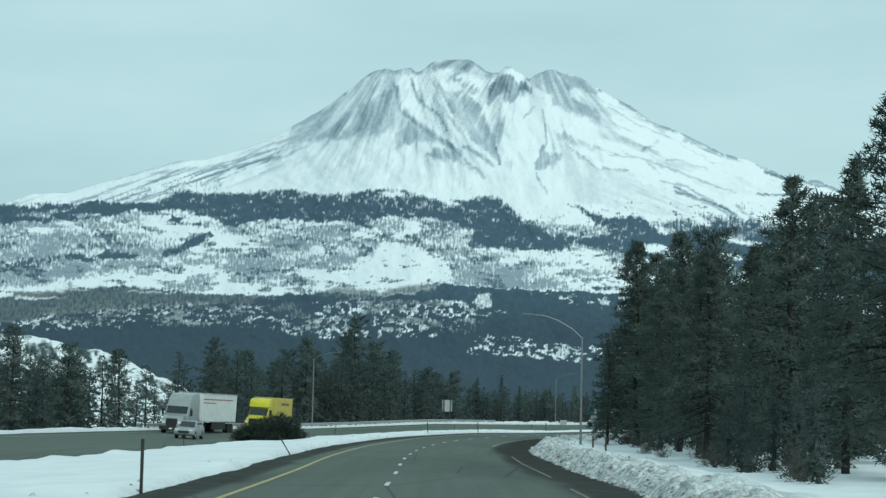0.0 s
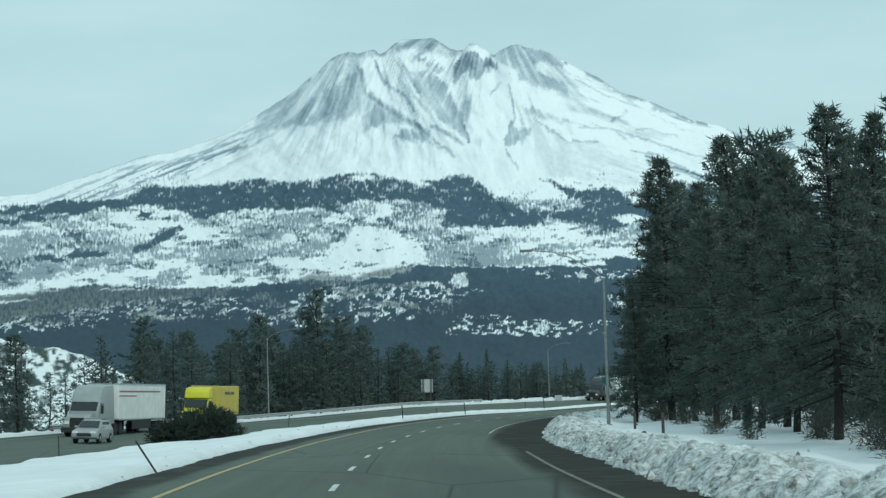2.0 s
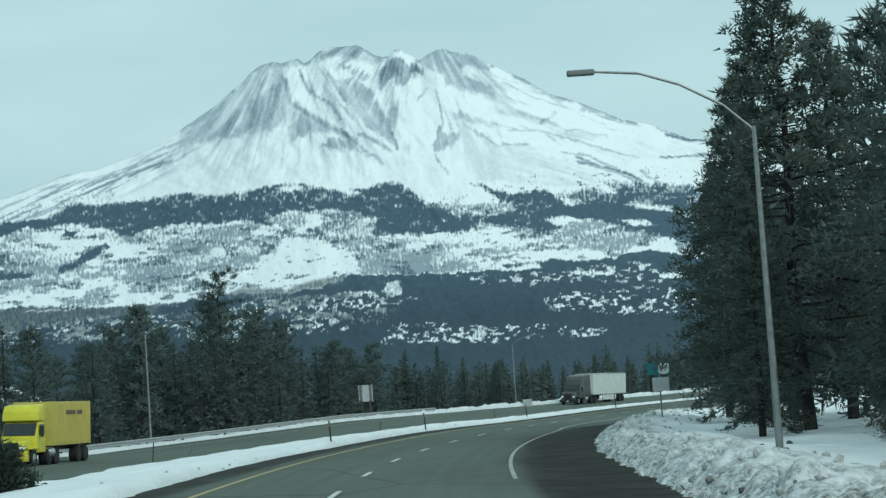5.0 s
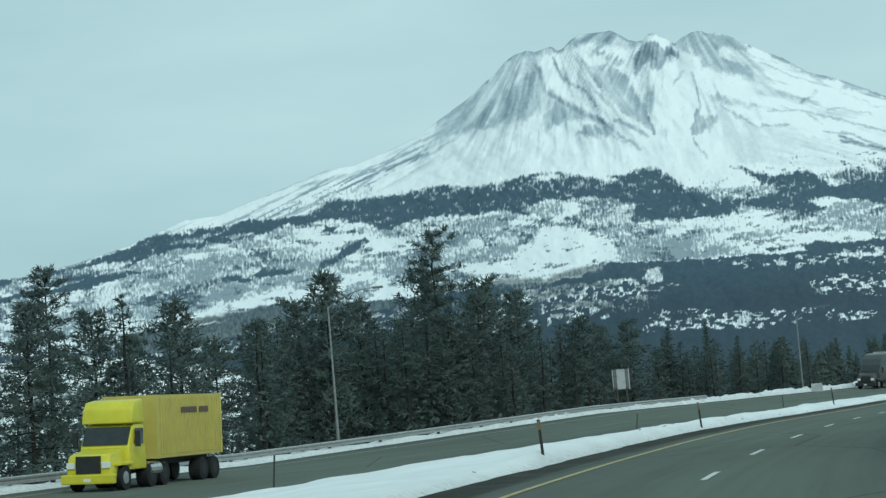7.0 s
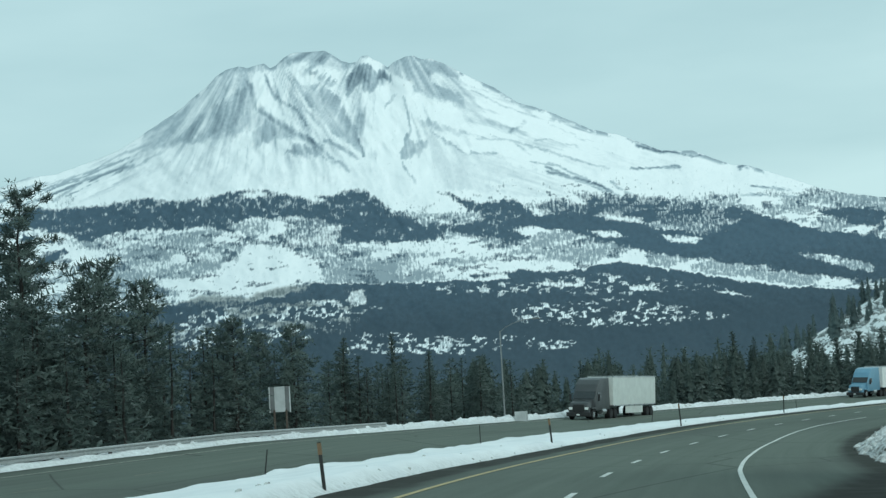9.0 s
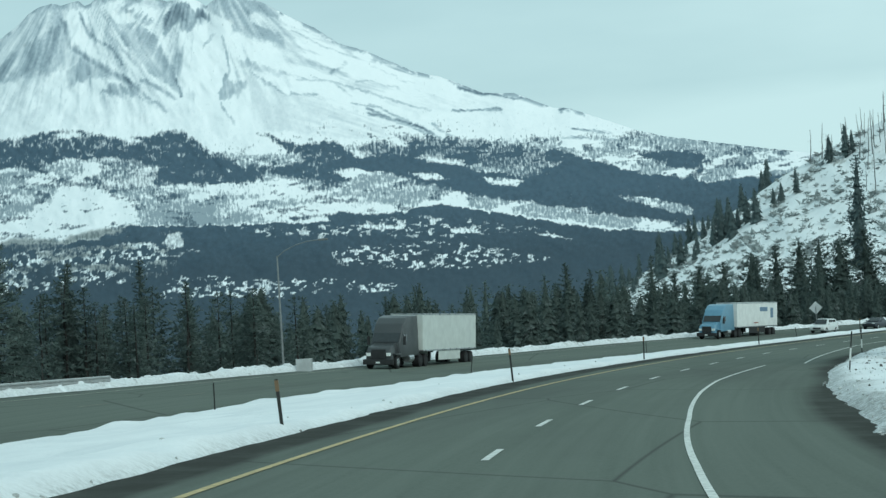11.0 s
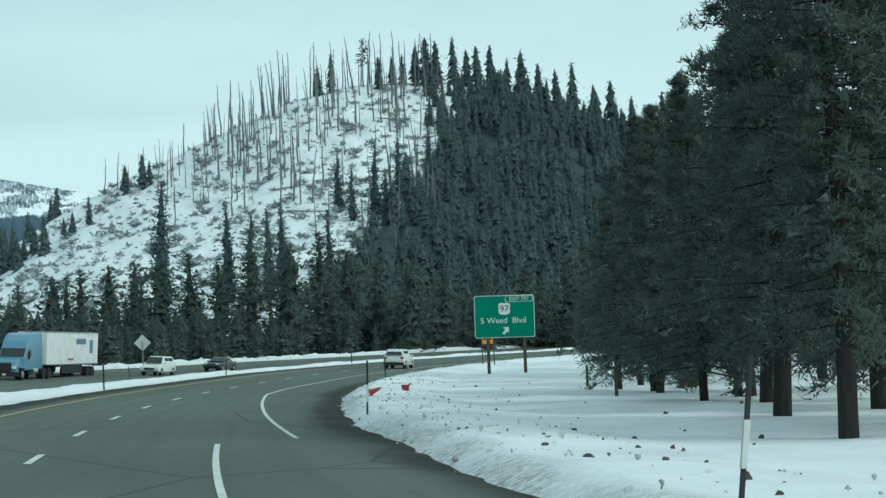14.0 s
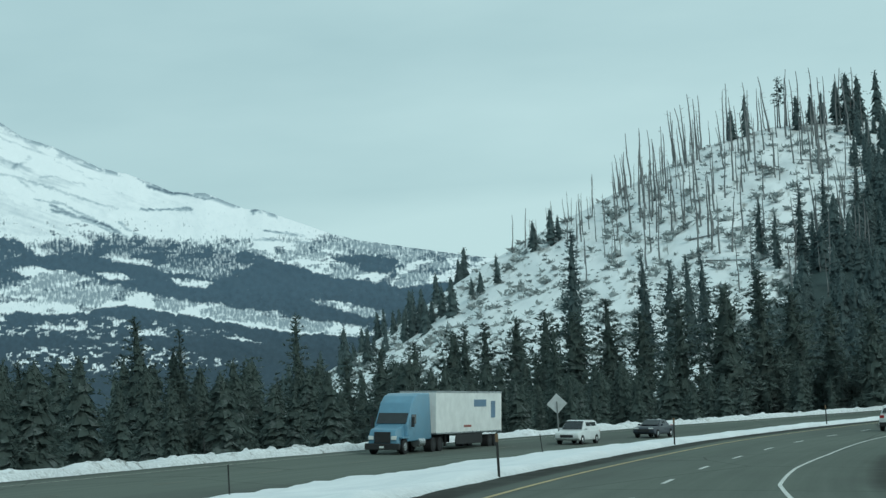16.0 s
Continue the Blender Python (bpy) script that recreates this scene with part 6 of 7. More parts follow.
for x, y, z, k, lab in ((107.5, 472.1, 2.35, 0.97, "back of a grey diamond warning sign on a post"), (205, 585, 2.3, 0.9, "back of a small dark sign beside the road")):
    r = new("diamond_sign")
    r.matrix_basis = pose(x, y, z, 0, 0, -22)
    plate("panel", [(k * math.cos(radians(a)) * 0.9, k * math.sin(radians(a)) * 0.9) for a in (0, 90, 180, 270)] if k > 0.95 else rounded(1.6, 1.6, 0.1), 0, 2.7, -0.02, 0.0, ALU if k > 0.95 else ALU_DARK, r)
    bm = bmesh.new()
    box(bm, -0.06, 0.06, -0.09, -0.02, -1.0, 2.9, 0.01)
    part("post", bm, GALV, r)
    tagged(r, lab, "road sign")

# bush in the median
NEEDLE_BUSH = needle_material("bush_needles", (0.03, 0.042, 0.034), (0.062, 0.08, 0.064))
rnd = np.random.RandomState(8)
V, F = [], []
for k in range(3400):
    u = rnd.normal(0, 1, 3)
    u[2] = abs(u[2])
    u /= np.linalg.norm(u)
    c = u * np.array([2.9, 1.8, 2.0]) * rnd.uniform(0.6, 1.0) * (1 + 0.25 * math.sin(3 * u[0] + 4 * u[1]))
    d = u + rnd.normal(0, 0.6, 3)
    d *= 0.34 / np.linalg.norm(d)
    w = rnd.normal(0, 0.03, 3)
    for q in range(4):
        o = c + rnd.normal(0, 0.1, 3)
        j = len(V)
        V += [o + w, o - w, o + d + rnd.normal(0, 0.1, 3)]
        F.append((j, j + 1, j + 2))
r = root_at("median_bush", 173, 18.6)
ob = new("foliage", mesh_from("foliage", np.array(V), F, NEEDLE_BUSH, False))
ob.parent = r
bm = bmesh.new()
for k in range(7):
    rod(bm, (rng.uniform(-0.3, 0.3), rng.uniform(-0.5, 0.5), -0.3), (rng.uniform(-2, 2), rng.uniform(-0.9, 0.9), 1.2), 0.05, 0.015, 6)
part("stem_cluster", bm, BARK, r)
tagged(r, "wide dark evergreen bush standing in the median snow", "bush")


# brush under the verge pines
TWIG = plain("dark_twigs", (0.085, 0.08, 0.066), 0.9, vary=0.5, scale=3)


def bare_bush(s, l, size, seed, label):
    rd = np.random.RandomState(seed)
    V, F = [], []
    for k in range(int(620 * size)):
        t, e = rd.uniform(0, 6.3), rd.uniform(0.2, 1.3)
        d = np.array([math.cos(t) * math.cos(e), math.sin(t) * math.cos(e), math.sin(e)])
        o = d * rd.uniform(0.1, 0.9) * size + rd.normal(0, 0.15, 3)
        d = (d + rd.normal(0, 0.8, 3)) * rd.uniform(0.12, 0.3) * size
        w = np.cross(d, rd.normal(0, 1, 3))
        w *= 0.016 / (np.linalg.norm(w) + 1e-9)
        j = len(V)
        V += [o + w, o - w, o + d]
        F.append((j, j + 1, j + 2))
    r = root_at("bare_shrub", s, l)
    ob = new("twig_tangle", mesh_from("twig_tangle", np.array(V), F, TWIG, False))
    ob.parent = r
    tagged(ob, kind="stuff")
    return tagged(r, label, "shrub", "shrubs under the pines")


for i, (s, l, size) in enumerate(((84, -13, 1.1), (90, -12.2, 0.9), (98, -13.5, 1.3), (112, -14.5, 1.2), (70, -12.5, 1.3), (77, -14, 1.2), (192, -12, 1.3), (184, -12.5, 1.1), (199, -12.5, 1.4), (174, -12.6, 1.0), (372, -21, 1.4), (366, -20, 1.0), (140, -14, 1.1), (158, -13.5, 1.2), (120, -13, 0.7), (128, -12.5, 0.6))):
    bare_bush(s, l, size * 0.85, 40 + i, "tangle of grey-brown leafless twigs in the snow")


# lumps of ploughed ice and stones on the banks
def lump_mesh(seed, mat):
    bm = bmesh.new()
    bmesh.ops.create_icosphere(bm, subdivisions=1, radius=0.5)
    rd = random.Random(seed)
    for v in bm.verts:
        v.co *= rd.uniform(0.65, 1.2)
        v.co.z *= 0.7
    me = bpy.data.meshes.new("lump")
    bm.to_mesh(me)
    bm.free()
    me.materials.append(mat)
    return me


ICE = plain("dirty_ice", (0.4, 0.41, 0.4), 0.6, vary=0.35, scale=5)
stones, ices = [lump_mesh(i, ROCK) for i in range(3)], [lump_mesh(10 + i, ICE) for i in range(4)]
for i in range(290):
    s = rng.uniform(60, 240)
    l = -5.6 - abs(rng.gauss(0, 1.6))
    x, y = (float(v) for v in spot(s, l))
    z = float(ground_height(np.array([s]), np.array([l]))[0])
    k = rng.uniform(0.08, 0.26)
    ob = new("ice_chunk", ices[i % 4] if rng.random() < 0.75 else stones[i % 3])
    ob.parent = ground
    ob.matrix_basis = pose(x, y, z, rng.uniform(0, 360), rng.uniform(0, 360), rng.uniform(0, 360)) @ Matrix.Diagonal((k, k * 1.2, k * 0.8, 1))
for i in range(180):
    s = rng.uniform(250, 400)
    l = -6.2 - abs(rng.gauss(0, 3.2))
    x, y = (float(v) for v in spot(s, l))
    z = float(ground_height(np.array([s]), np.array([l]))[0])
    k = rng.choice((0.05, 0.06, 0.08, 0.1, 0.12, 0.18))
    ob = new("stone", stones[i % 3])
    ob.matrix_basis = pose(x, y, z, rng.uniform(0, 360), rng.uniform(0, 360), 0) @ Matrix.Diagonal((k, k * 1.3, k * 0.8, 1))
    tagged(ob, "small dark stone thrown up on the snow bank", "stone", "stones on the snow bank")

# banks of broken crust thrown up by the plough
def bank(name, s0, s1, width, step, count, size, rough, label, side, seed, grime=0.35):
    """A strip of heaped lumps along an edge of the paving; side is -1 for the near edge, 1 for the far one."""
    rd = np.random.RandomState(seed)
    s, o = np.arange(s0, s1, step), np.arange(-0.12, width, step)
    a, b = np.meshgrid(s, o, indexing="ij")
    edge = right_edge(a) if side < 0 else far_edges(a)[1]
    l = edge + side * b
    lift = rough * (fbm(a * 1.1, b * 1.1, seed, 5, 0.62) - 0.42)
    for k in range(count):
        cs, co, r = rd.uniform(s0, s1), width * rd.rand() ** 0.85 * 0.95, size[0] + (size[1] - size[0]) * rd.rand() ** 2.2
        i0, i1 = np.searchsorted(s, (cs - r, cs + r))
        j0, j1 = np.searchsorted(o, (co - r, co + r))
        if i1 - i0 < 2 or j1 - j0 < 2:
            continue
        ds, do = s[i0:i1, None] - cs, o[None, j0:j1] - co
        t = rd.uniform(0, 3.1)
        u, v = ds * math.cos(t) + do * math.sin(t), (do * math.cos(t) - ds * math.sin(t)) * rd.uniform(1.0, 1.7)
        cap = np.sqrt(np.maximum(0, 1 - (np.abs(u / r) ** 2.6 + np.abs(v / r) ** 2.6))) * r * rd.uniform(0.45, 0.85)
        lift[i0:i1, j0:j1] = np.maximum(lift[i0:i1, j0:j1], cap + 0.2 * lift[i0:i1, j0:j1])
    fade = ramp(b, -0.12, 0.25) * (1 - ramp(b + 0.6 * (fbm(a * 0.7, a * 0 + seed, 2, 3) - 0.5), width * 0.6, width))
    x, y = spot(a, l)
    z = ground_height(a, l) + (lift - 0.12) * fade + 0.03 * fade - 0.12 * (1 - fade)
    soil = fbm(a * 0.45, b * 0.8, seed + 2, 4, 0.6)
    dirt = np.clip((grime + 1.7 * (soil - 0.45)) * (1.2 - 0.6 * ramp(b, 0.2, width * 0.75)), 0, 1)
    me = mesh_from(name, np.stack([x, y, z], -1).reshape(-1, 3), grid_faces(len(s), len(o)), SNOW, attrs={"dirt": ("FLOAT", dirt.ravel())})
    return tagged(new(name, me), label, "snow bank", kind="structure")


bank("snow_bank", 40, 170, 2.9, 0.12, 3000, (0.14, 0.44), 0.3, "lumpy grit-stained bank of ploughed snow", -1, 21, 0.95)
bank("snow_bank", 169.5, 264, 2.9, 0.13, 2200, (0.14, 0.4), 0.3, "lumpy grit-stained bank of ploughed snow", -1, 22, 0.75)
bank("snow_bank", 263.5, 430, 5.0, 0.14, 2600, (0.06, 0.17), 0.12, "broken crust along the edge of a snowfield", -1, 23, 0.68)
bank("snow_bank", 285, 560, 2.0, 0.24, 1200, (0.15, 0.4), 0.16, "lumpy snow bank beyond the far lanes", 1, 24)

LUMP = Mat("ploughed_crust", 0.75, spec=0.2)
_c = LUMP.ramp(LUMP.noise(0.8, 5, 0.6), (0.35, (0.42, 0.44, 0.43)), (0.65, (0.74, 0.76, 0.76)))
_c = LUMP.mix(LUMP.grey(LUMP.island(), 0.82, 0.97), _c, (0.17, 0.165, 0.15))
LUMP.color(LUMP.mix(LUMP.math("MULTIPLY", LUMP.grey(LUMP.noise(4, 6, 0.65), 0.42, 0.65), 0.7), _c, (0.25, 0.25, 0.24)))
LUMP.bump(LUMP.noise(14, 5, 0.6), 0.6, 0.04)
bm = bmesh.new()
bmesh.ops.create_icosphere(bm, subdivisions=1, radius=0.5)
P, T = np.array([v.co[:] for v in bm.verts]), np.array([[v.index for v in f.verts] for f in bm.faces])
bm.free()
rd = np.random.RandomState(31)
V, F = [], []
for i in range(2600):
    s = rd.uniform(50, 262) if i < 2000 else rd.uniform(262, 420)
    l = float(right_edge(np.array([s]))[0]) - 0.15 - (2.0 if i < 2000 else 4.0) * rd.rand() ** 1.3
    k = 0.06 + 0.2 * rd.rand() ** 2.4 if i < 2000 else 0.03 + 0.07 * rd.rand() ** 2
    x, y = spot(s, l)
    z = float(ground_height(np.array([s]), np.array([l]))[0])
    q = P * rd.uniform(0.45, 1.35, (len(P), 1)) * k * rd.uniform(0.6, 1.5, (1, 3))
    F.append(T + len(P) * i)
    V.append(q + (float(x), float(y), z + 0.1 * rd.rand()))
tagged(new("ploughed_crust", mesh_from("ploughed_crust", np.vstack(V), np.vstack(F), LUMP.m, False)), "loose dirty crumbs of ice on the snow bank", "snow", kind="stuff")

for i in range(70):
    s, l = rng.uniform(40, 330), 7.5 + abs(rng.gauss(0, 0.8))
    x, y = (float(v) for v in spot(s, l))
    z = float(ground_height(np.array([s]), np.array([l]))[0])
    k = rng.uniform(0.06, 0.16)
    ob = new("ice_clod", ices[i % 4])
    ob.matrix_basis = pose(x, y, z, rng.uniform(0, 360), rng.uniform(0, 360), 0) @ Matrix.Diagonal((k, k * 1.3, k * 0.8, 1))
    tagged(ob, "small grey clod of ice on the median snow", "ice clod", "ice clods on the median")

for s, l, turn in ((357, -6.3, 40), (369, -7.9, 120)):
    r = root_at("red_cone", s, l, turn, 0.1, (68, 0))
    bm = bmesh.new()
    bmesh.ops.create_cone(bm, cap_ends=True, segments=14, radius1=0.13, radius2=0.025, depth=0.5, matrix=Matrix.Translation((0, 0, 0.28)))
    part("cone", bm, RED, r)
    bm = bmesh.new()
    box(bm, -0.17, 0.17, -0.17, 0.17, 0.0, 0.035, 0.01)
    part("base", bm, RED, r)
    tagged(r, "fallen red traffic cone half sunk in snow", "traffic cone", "fallen cones")
# ---- vehicles ----
GLASS = plain("dark_vehicle_glass", (0.02, 0.025, 0.028), 0.12, vary=0.2, spec=0.6)
CHROME = plain("dull_chrome", (0.5, 0.51, 0.52), 0.3, 0.9, 0.1)
LAMP = plain("clear_headlamp", (0.75, 0.77, 0.75), 0.2, vary=0.05, spec=0.6)
TAIL = plain("red_tail_lamp", (0.32, 0.012, 0.012), 0.3, vary=0.1, spec=0.6)
DARK = plain("dark_chassis", (0.025, 0.026, 0.027), 0.7, vary=0.3)


def paint(name, c, rough=0.35):
    return plain(name, c, rough, 0.0, 0.1, 1.3, 0.5)


def prism(bm, outline, x0, x1, taper=0.0, bevel=0.0):
    """A solid of the side view (y, z) from x0 to x1; taper narrows it towards its top."""
    zs = [z for _, z in outline]
    lo, hi = min(zs), max(zs)
    mid, half = (x0 + x1) / 2, (x1 - x0) / 2
    sides = []
    for sgn in (-1, 1):
        sides.append([bm.verts.new((mid + sgn * half * (1 - taper * (z - lo) / (hi - lo)), y, z)) for y, z in outline])
    a, b = sides
    faces = [bm.faces.new(a[::-1]), bm.faces.new(b)]
    n = len(a)
    for i in range(n):
        faces.append(bm.faces.new((a[i], a[(i + 1) % n], b[(i + 1) % n], b[i])))
    bmesh.ops.recalc_face_normals(bm, faces=faces)
    if bevel:
        edges = list({e for f in faces for e in f.edges})
        bmesh.ops.bevel(bm, geom=edges, offset=bevel, segments=2, affect="EDGES", profile=0.6)


def solid(name, outline, x0, x1, mat, parent, taper=0.0, bevel=0.0, label=""):
    bm = bmesh.new()
    prism(bm, outline, x0, x1, taper, bevel)
    ob = part(name, bm, mat, parent, label)
    ob.data.shade_smooth() if bevel > 0.05 else None
    return ob


def block(name, x0, x1, y0, y1, z0, z1, mat, parent, bevel=0.02, label=""):
    bm = bmesh.new()
    box(bm, x0, x1, y0, y1, z0, z1, bevel)
    return part(name, bm, mat, parent, label)


def wheel(x, y, r, w, parent, rim=CHROME):
    bm = bmesh.new()
    v = rod(bm, (x - w / 2, y, r), (x + w / 2, y, r), r, None, 20)
    bmesh.ops.bevel(bm, geom=[e for e in bm.edges if abs(e.verts[0].co.x - e.verts[1].co.x) < 1e-4], offset=0.05 * r, segments=1, affect="EDGES")
    t = part("tyre", bm, BLACK, parent)
    bm = bmesh.new()
    out = 1 if x > 0 else -1
    rod(bm, (x + out * (w / 2 - 0.02), y, r), (x + out * (w / 2 + 0.012), y, r), 0.56 * r, 0.5 * r, 14)
    part("rim", bm, rim, t)


def on_road(name, s, l, oncoming, dz=0.0):
    x, y = (float(v) for v in spot(s, l))
    ob = new(name)
    ob.empty_display_size = 0.2
    tilt = math.degrees(math.atan2(float(bed(s, l + 0.5) - bed(s, l - 0.5)), 1.0))
    turn = bearing(s) + (180 if oncoming else 0)
    ob.matrix_basis = pose(x, y, float(bed(s, l)) + dz, 0, tilt * (1 if not oncoming else -1), turn)
    return ob


def tractor(root, mat, day=False):
    """The tractor, its front at y = 0, with everything behind it at negative y."""
    if day:
        hood = [(0, 0.55), (0.05, 1.2), (-0.1, 1.5), (-1.5, 1.72), (-1.6, 0.75), (-0.3, 0.5)]
        cab = [(-1.45, 0.8), (-1.5, 1.75), (-1.95, 2.6), (-2.2, 2.7), (-3.1, 2.7), (-3.1, 0.8)]
        solid("hood", hood, -1.0, 1.0, mat, root, 0.12, 0.06)
        solid("cab", cab, -1.15, 1.15, mat, root, 0.08, 0.06)
        solid("roof_fairing", [(-1.75, 2.72), (-1.85, 3.3), (-2.1, 3.62), (-2.9, 3.72), (-3.05, 2.72)], -1.15, 1.15, mat, root, 0.04, 0.06)
        glass = [(-1.53, 1.82), (-1.93, 2.55), (-1.97, 2.53), (-1.57, 1.80)]
        back, gz = -3.1, (1.85, 2.5, -2.0, -2.75)
    else:
        hood = [(0, 0.55), (0.06, 1.25), (-0.12, 1.6), (-1.5, 1.9), (-1.6, 0.75), (-0.3, 0.5)]
        cab = [(-1.4, 0.8), (-1.45, 1.9), (-1.95, 2.65), (-2.3, 3.3), (-2.9, 3.75), (-3.6, 3.92), (-5.6, 3.95), (-5.7, 0.9)]
        solid("hood", hood, -1.02, 1.02, mat, root, 0.14, 0.08)
        solid("cab", cab, -1.22, 1.22, mat, root, 0.1, 0.1)
        glass = [(-1.48, 1.95), (-1.95, 2.62), (-1.99, 2.6), (-1.52, 1.93)]
        back, gz = -5.6, (1.95, 2.55, -2.1, -2.9)
    solid("windscreen", [(y + 0.05, z + 0.03) for y, z in glass], -1.02, 1.02, GLASS, root)
    for sx in (-1, 1):
        bm = bmesh.new()
        box(bm, sx * 1.17 - 0.02, sx * 1.17 + 0.02, gz[3], gz[2], gz[0], gz[1], 0.015)
        part("side_window", bm, GLASS, root)
        block("headlamp", sx * 0.78 - 0.17, sx * 0.78 + 0.17, -0.05, 0.1, 0.95, 1.2, LAMP, root)
        block("mirror", sx * 1.42 - 0.1, sx * 1.42 + 0.1, -1.75, -1.62, 1.75, 2.4, DARK, root)
        bm = bmesh.new()
        rod(bm, (sx * 1.0, -3.2, 0.75), (sx * 1.0, -4.3, 0.75), 0.32, None, 14)
        part("fuel_tank", bm, CHROME, root)
        wheel(sx * 1.02, -1.0, 0.51, 0.3, root)
        for dy in (back - 0.3, back - 1.6):
            wheel(sx * 0.98, dy, 0.51, 0.55, root, DARK)
        block("fender", sx * 1.02 - 0.2, sx * 1.02 + 0.2, -1.65, -0.4, 1.02, 1.14, mat, root, 0.03)
    block("grille", -0.55, 0.55, -0.02, 0.1, 0.75, 1.45, DARK, root, 0.03)
    block("bumper", -1.18, 1.18, -0.1, 0.2, 0.32, 0.72, mat if day else DARK, root, 0.06)
    block("number_plate", -0.16, 0.16, 0.2, 0.21, 0.42, 0.55, SIGN_WHITE, root, 0.004)
    block("chassis", -0.45, 0.45, back - 2.3, -0.6, 0.6, 0.9, DARK, root)
    return back


def semi(s, l, cab, trailer, label, length=13.7, marks=None):
    r = on_road("semi_truck", s, l, True)
    back = tractor(r, cab)
    y0 = back - 0.7
    y1 = y0 - length
    body = block("trailer", -1.3, 1.3, y1, y0, 1.22, 4.08, trailer, r, 0.04)
    for z in (1.24, 4.02):
        block("side_rail", -1.325, 1.325, y1, y0, z - 0.05, z + 0.06, CHROME, body, 0.01)
    for sx in (-1, 1):
        block("skirt", sx * 1.24 - 0.02, sx * 1.24 + 0.02, y1 + 4.2, y0 - 4.0, 0.45, 1.18, trailer if marks is None else DARK, r, 0.01)
        for dy in (y1 + 1.2, y1 + 2.5):
            wheel(sx * 0.98, dy, 0.51, 0.55, r, DARK)
        block("landing_leg", sx * 0.7 - 0.08, sx * 0.7 + 0.08, y0 - 3.4, y0 - 3.2, 0.35, 1.2, DARK, r)
        for mk in marks or ():
            bm = bmesh.new()
            ya, yb, za, zb = mk[:4]
            box(bm, sx * 1.31 - 0.012, sx * 1.31 + 0.012, y0 - yb, y0 - ya, za, zb)
            part("marking", bm, mk[4], body)
    return tagged(r, label, "truck")


BLUE_GREY, STEEL_GREY, DARK_CAB = paint("cab_blue_grey", (0.13, 0.26, 0.36)), paint("cab_pale_grey", (0.3, 0.32, 0.32)), paint("cab_dark_grey", (0.05, 0.055, 0.058))
BOX_WHITE, BOX_GREY = paint("trailer_white", (0.72, 0.73, 0.71), 0.5), paint("trailer_off_white", (0.6, 0.63, 0.6), 0.5)
MARK_BLUE, MARK_RED, MARK_DARK = paint("marking_blue", (0.12, 0.2, 0.3)), paint("marking_red", (0.3, 0.1, 0.08)), paint("marking_dark", (0.1, 0.05, 0.03))
semi(186, 31.2, STEEL_GREY, BOX_WHITE, "semi truck with a pale grey cab and a white trailer", 13.7, [(0.2, 12, 3.4, 3.52, MARK_RED), (0.2, 5, 3.05, 3.15, MARK_RED)])
semi(360, 31.2, DARK_CAB, BOX_GREY, "semi truck with a dark cab and an off-white trailer", 13.7)
semi(441, 30.5, BLUE_GREY, BOX_WHITE, "semi truck with a blue-grey cab and a white trailer", 13.7, [(7.6, 10.2, 3.0, 3.5, MARK_BLUE), (11.3, 12.2, 2.2, 3.4, MARK_BLUE), (5.5, 7, 1.6, 1.75, MARK_RED)])

# container truck
YELLOW = paint("truck_yellow", (0.62, 0.56, 0.04), 0.4)
BOX_YELLOW = paint("container_yellow", (0.5, 0.42, 0.1), 0.55)
r = on_road("container_truck", 214.5, 31.2, True)
back = tractor(r, YELLOW, True)
cy0, cy1 = back - 0.9, back - 8.0
cont = block("container", -1.2, 1.2, cy1, cy0, 1.15, 3.85, BOX_YELLOW, r, 0.02)
for sx in (-1, 1):
    bm = bmesh.new()
    for k in range(24):
        y = cy1 + 0.25 + k * 0.285
        box(bm, sx * 1.2, sx * 1.235, y, y + 0.14, 1.32, 3.7)
    part("corrugation", bm, BOX_YELLOW, cont)
    for ya, yb in ((2.6, 4.3), (4.6, 5.6)):
        bm = bmesh.new()
        box(bm, sx * 1.24 - 0.01, sx * 1.24 + 0.01, cy0 - yb, cy0 - ya, 3.05, 3.3)
        part("marking", bm, MARK_DARK, cont)
    for dy in (cy1 + 0.9, cy1 + 2.2):
        wheel(sx * 0.98, dy, 0.51, 0.55, r, DARK)
    for yy in (cy0 - 0.09, cy1 + 0.09):
        block("corner_post", sx * 1.21 - 0.06, sx * 1.21 + 0.06, yy - 0.1, yy + 0.1, 1.15, 3.86, BOX_YELLOW, cont, 0.01)
block("chassis_frame", -0.5, 0.5, cy1, cy0, 0.85, 1.14, DARK, r)
tagged(r, "bright yellow day-cab truck carrying a yellow shipping container", "truck")


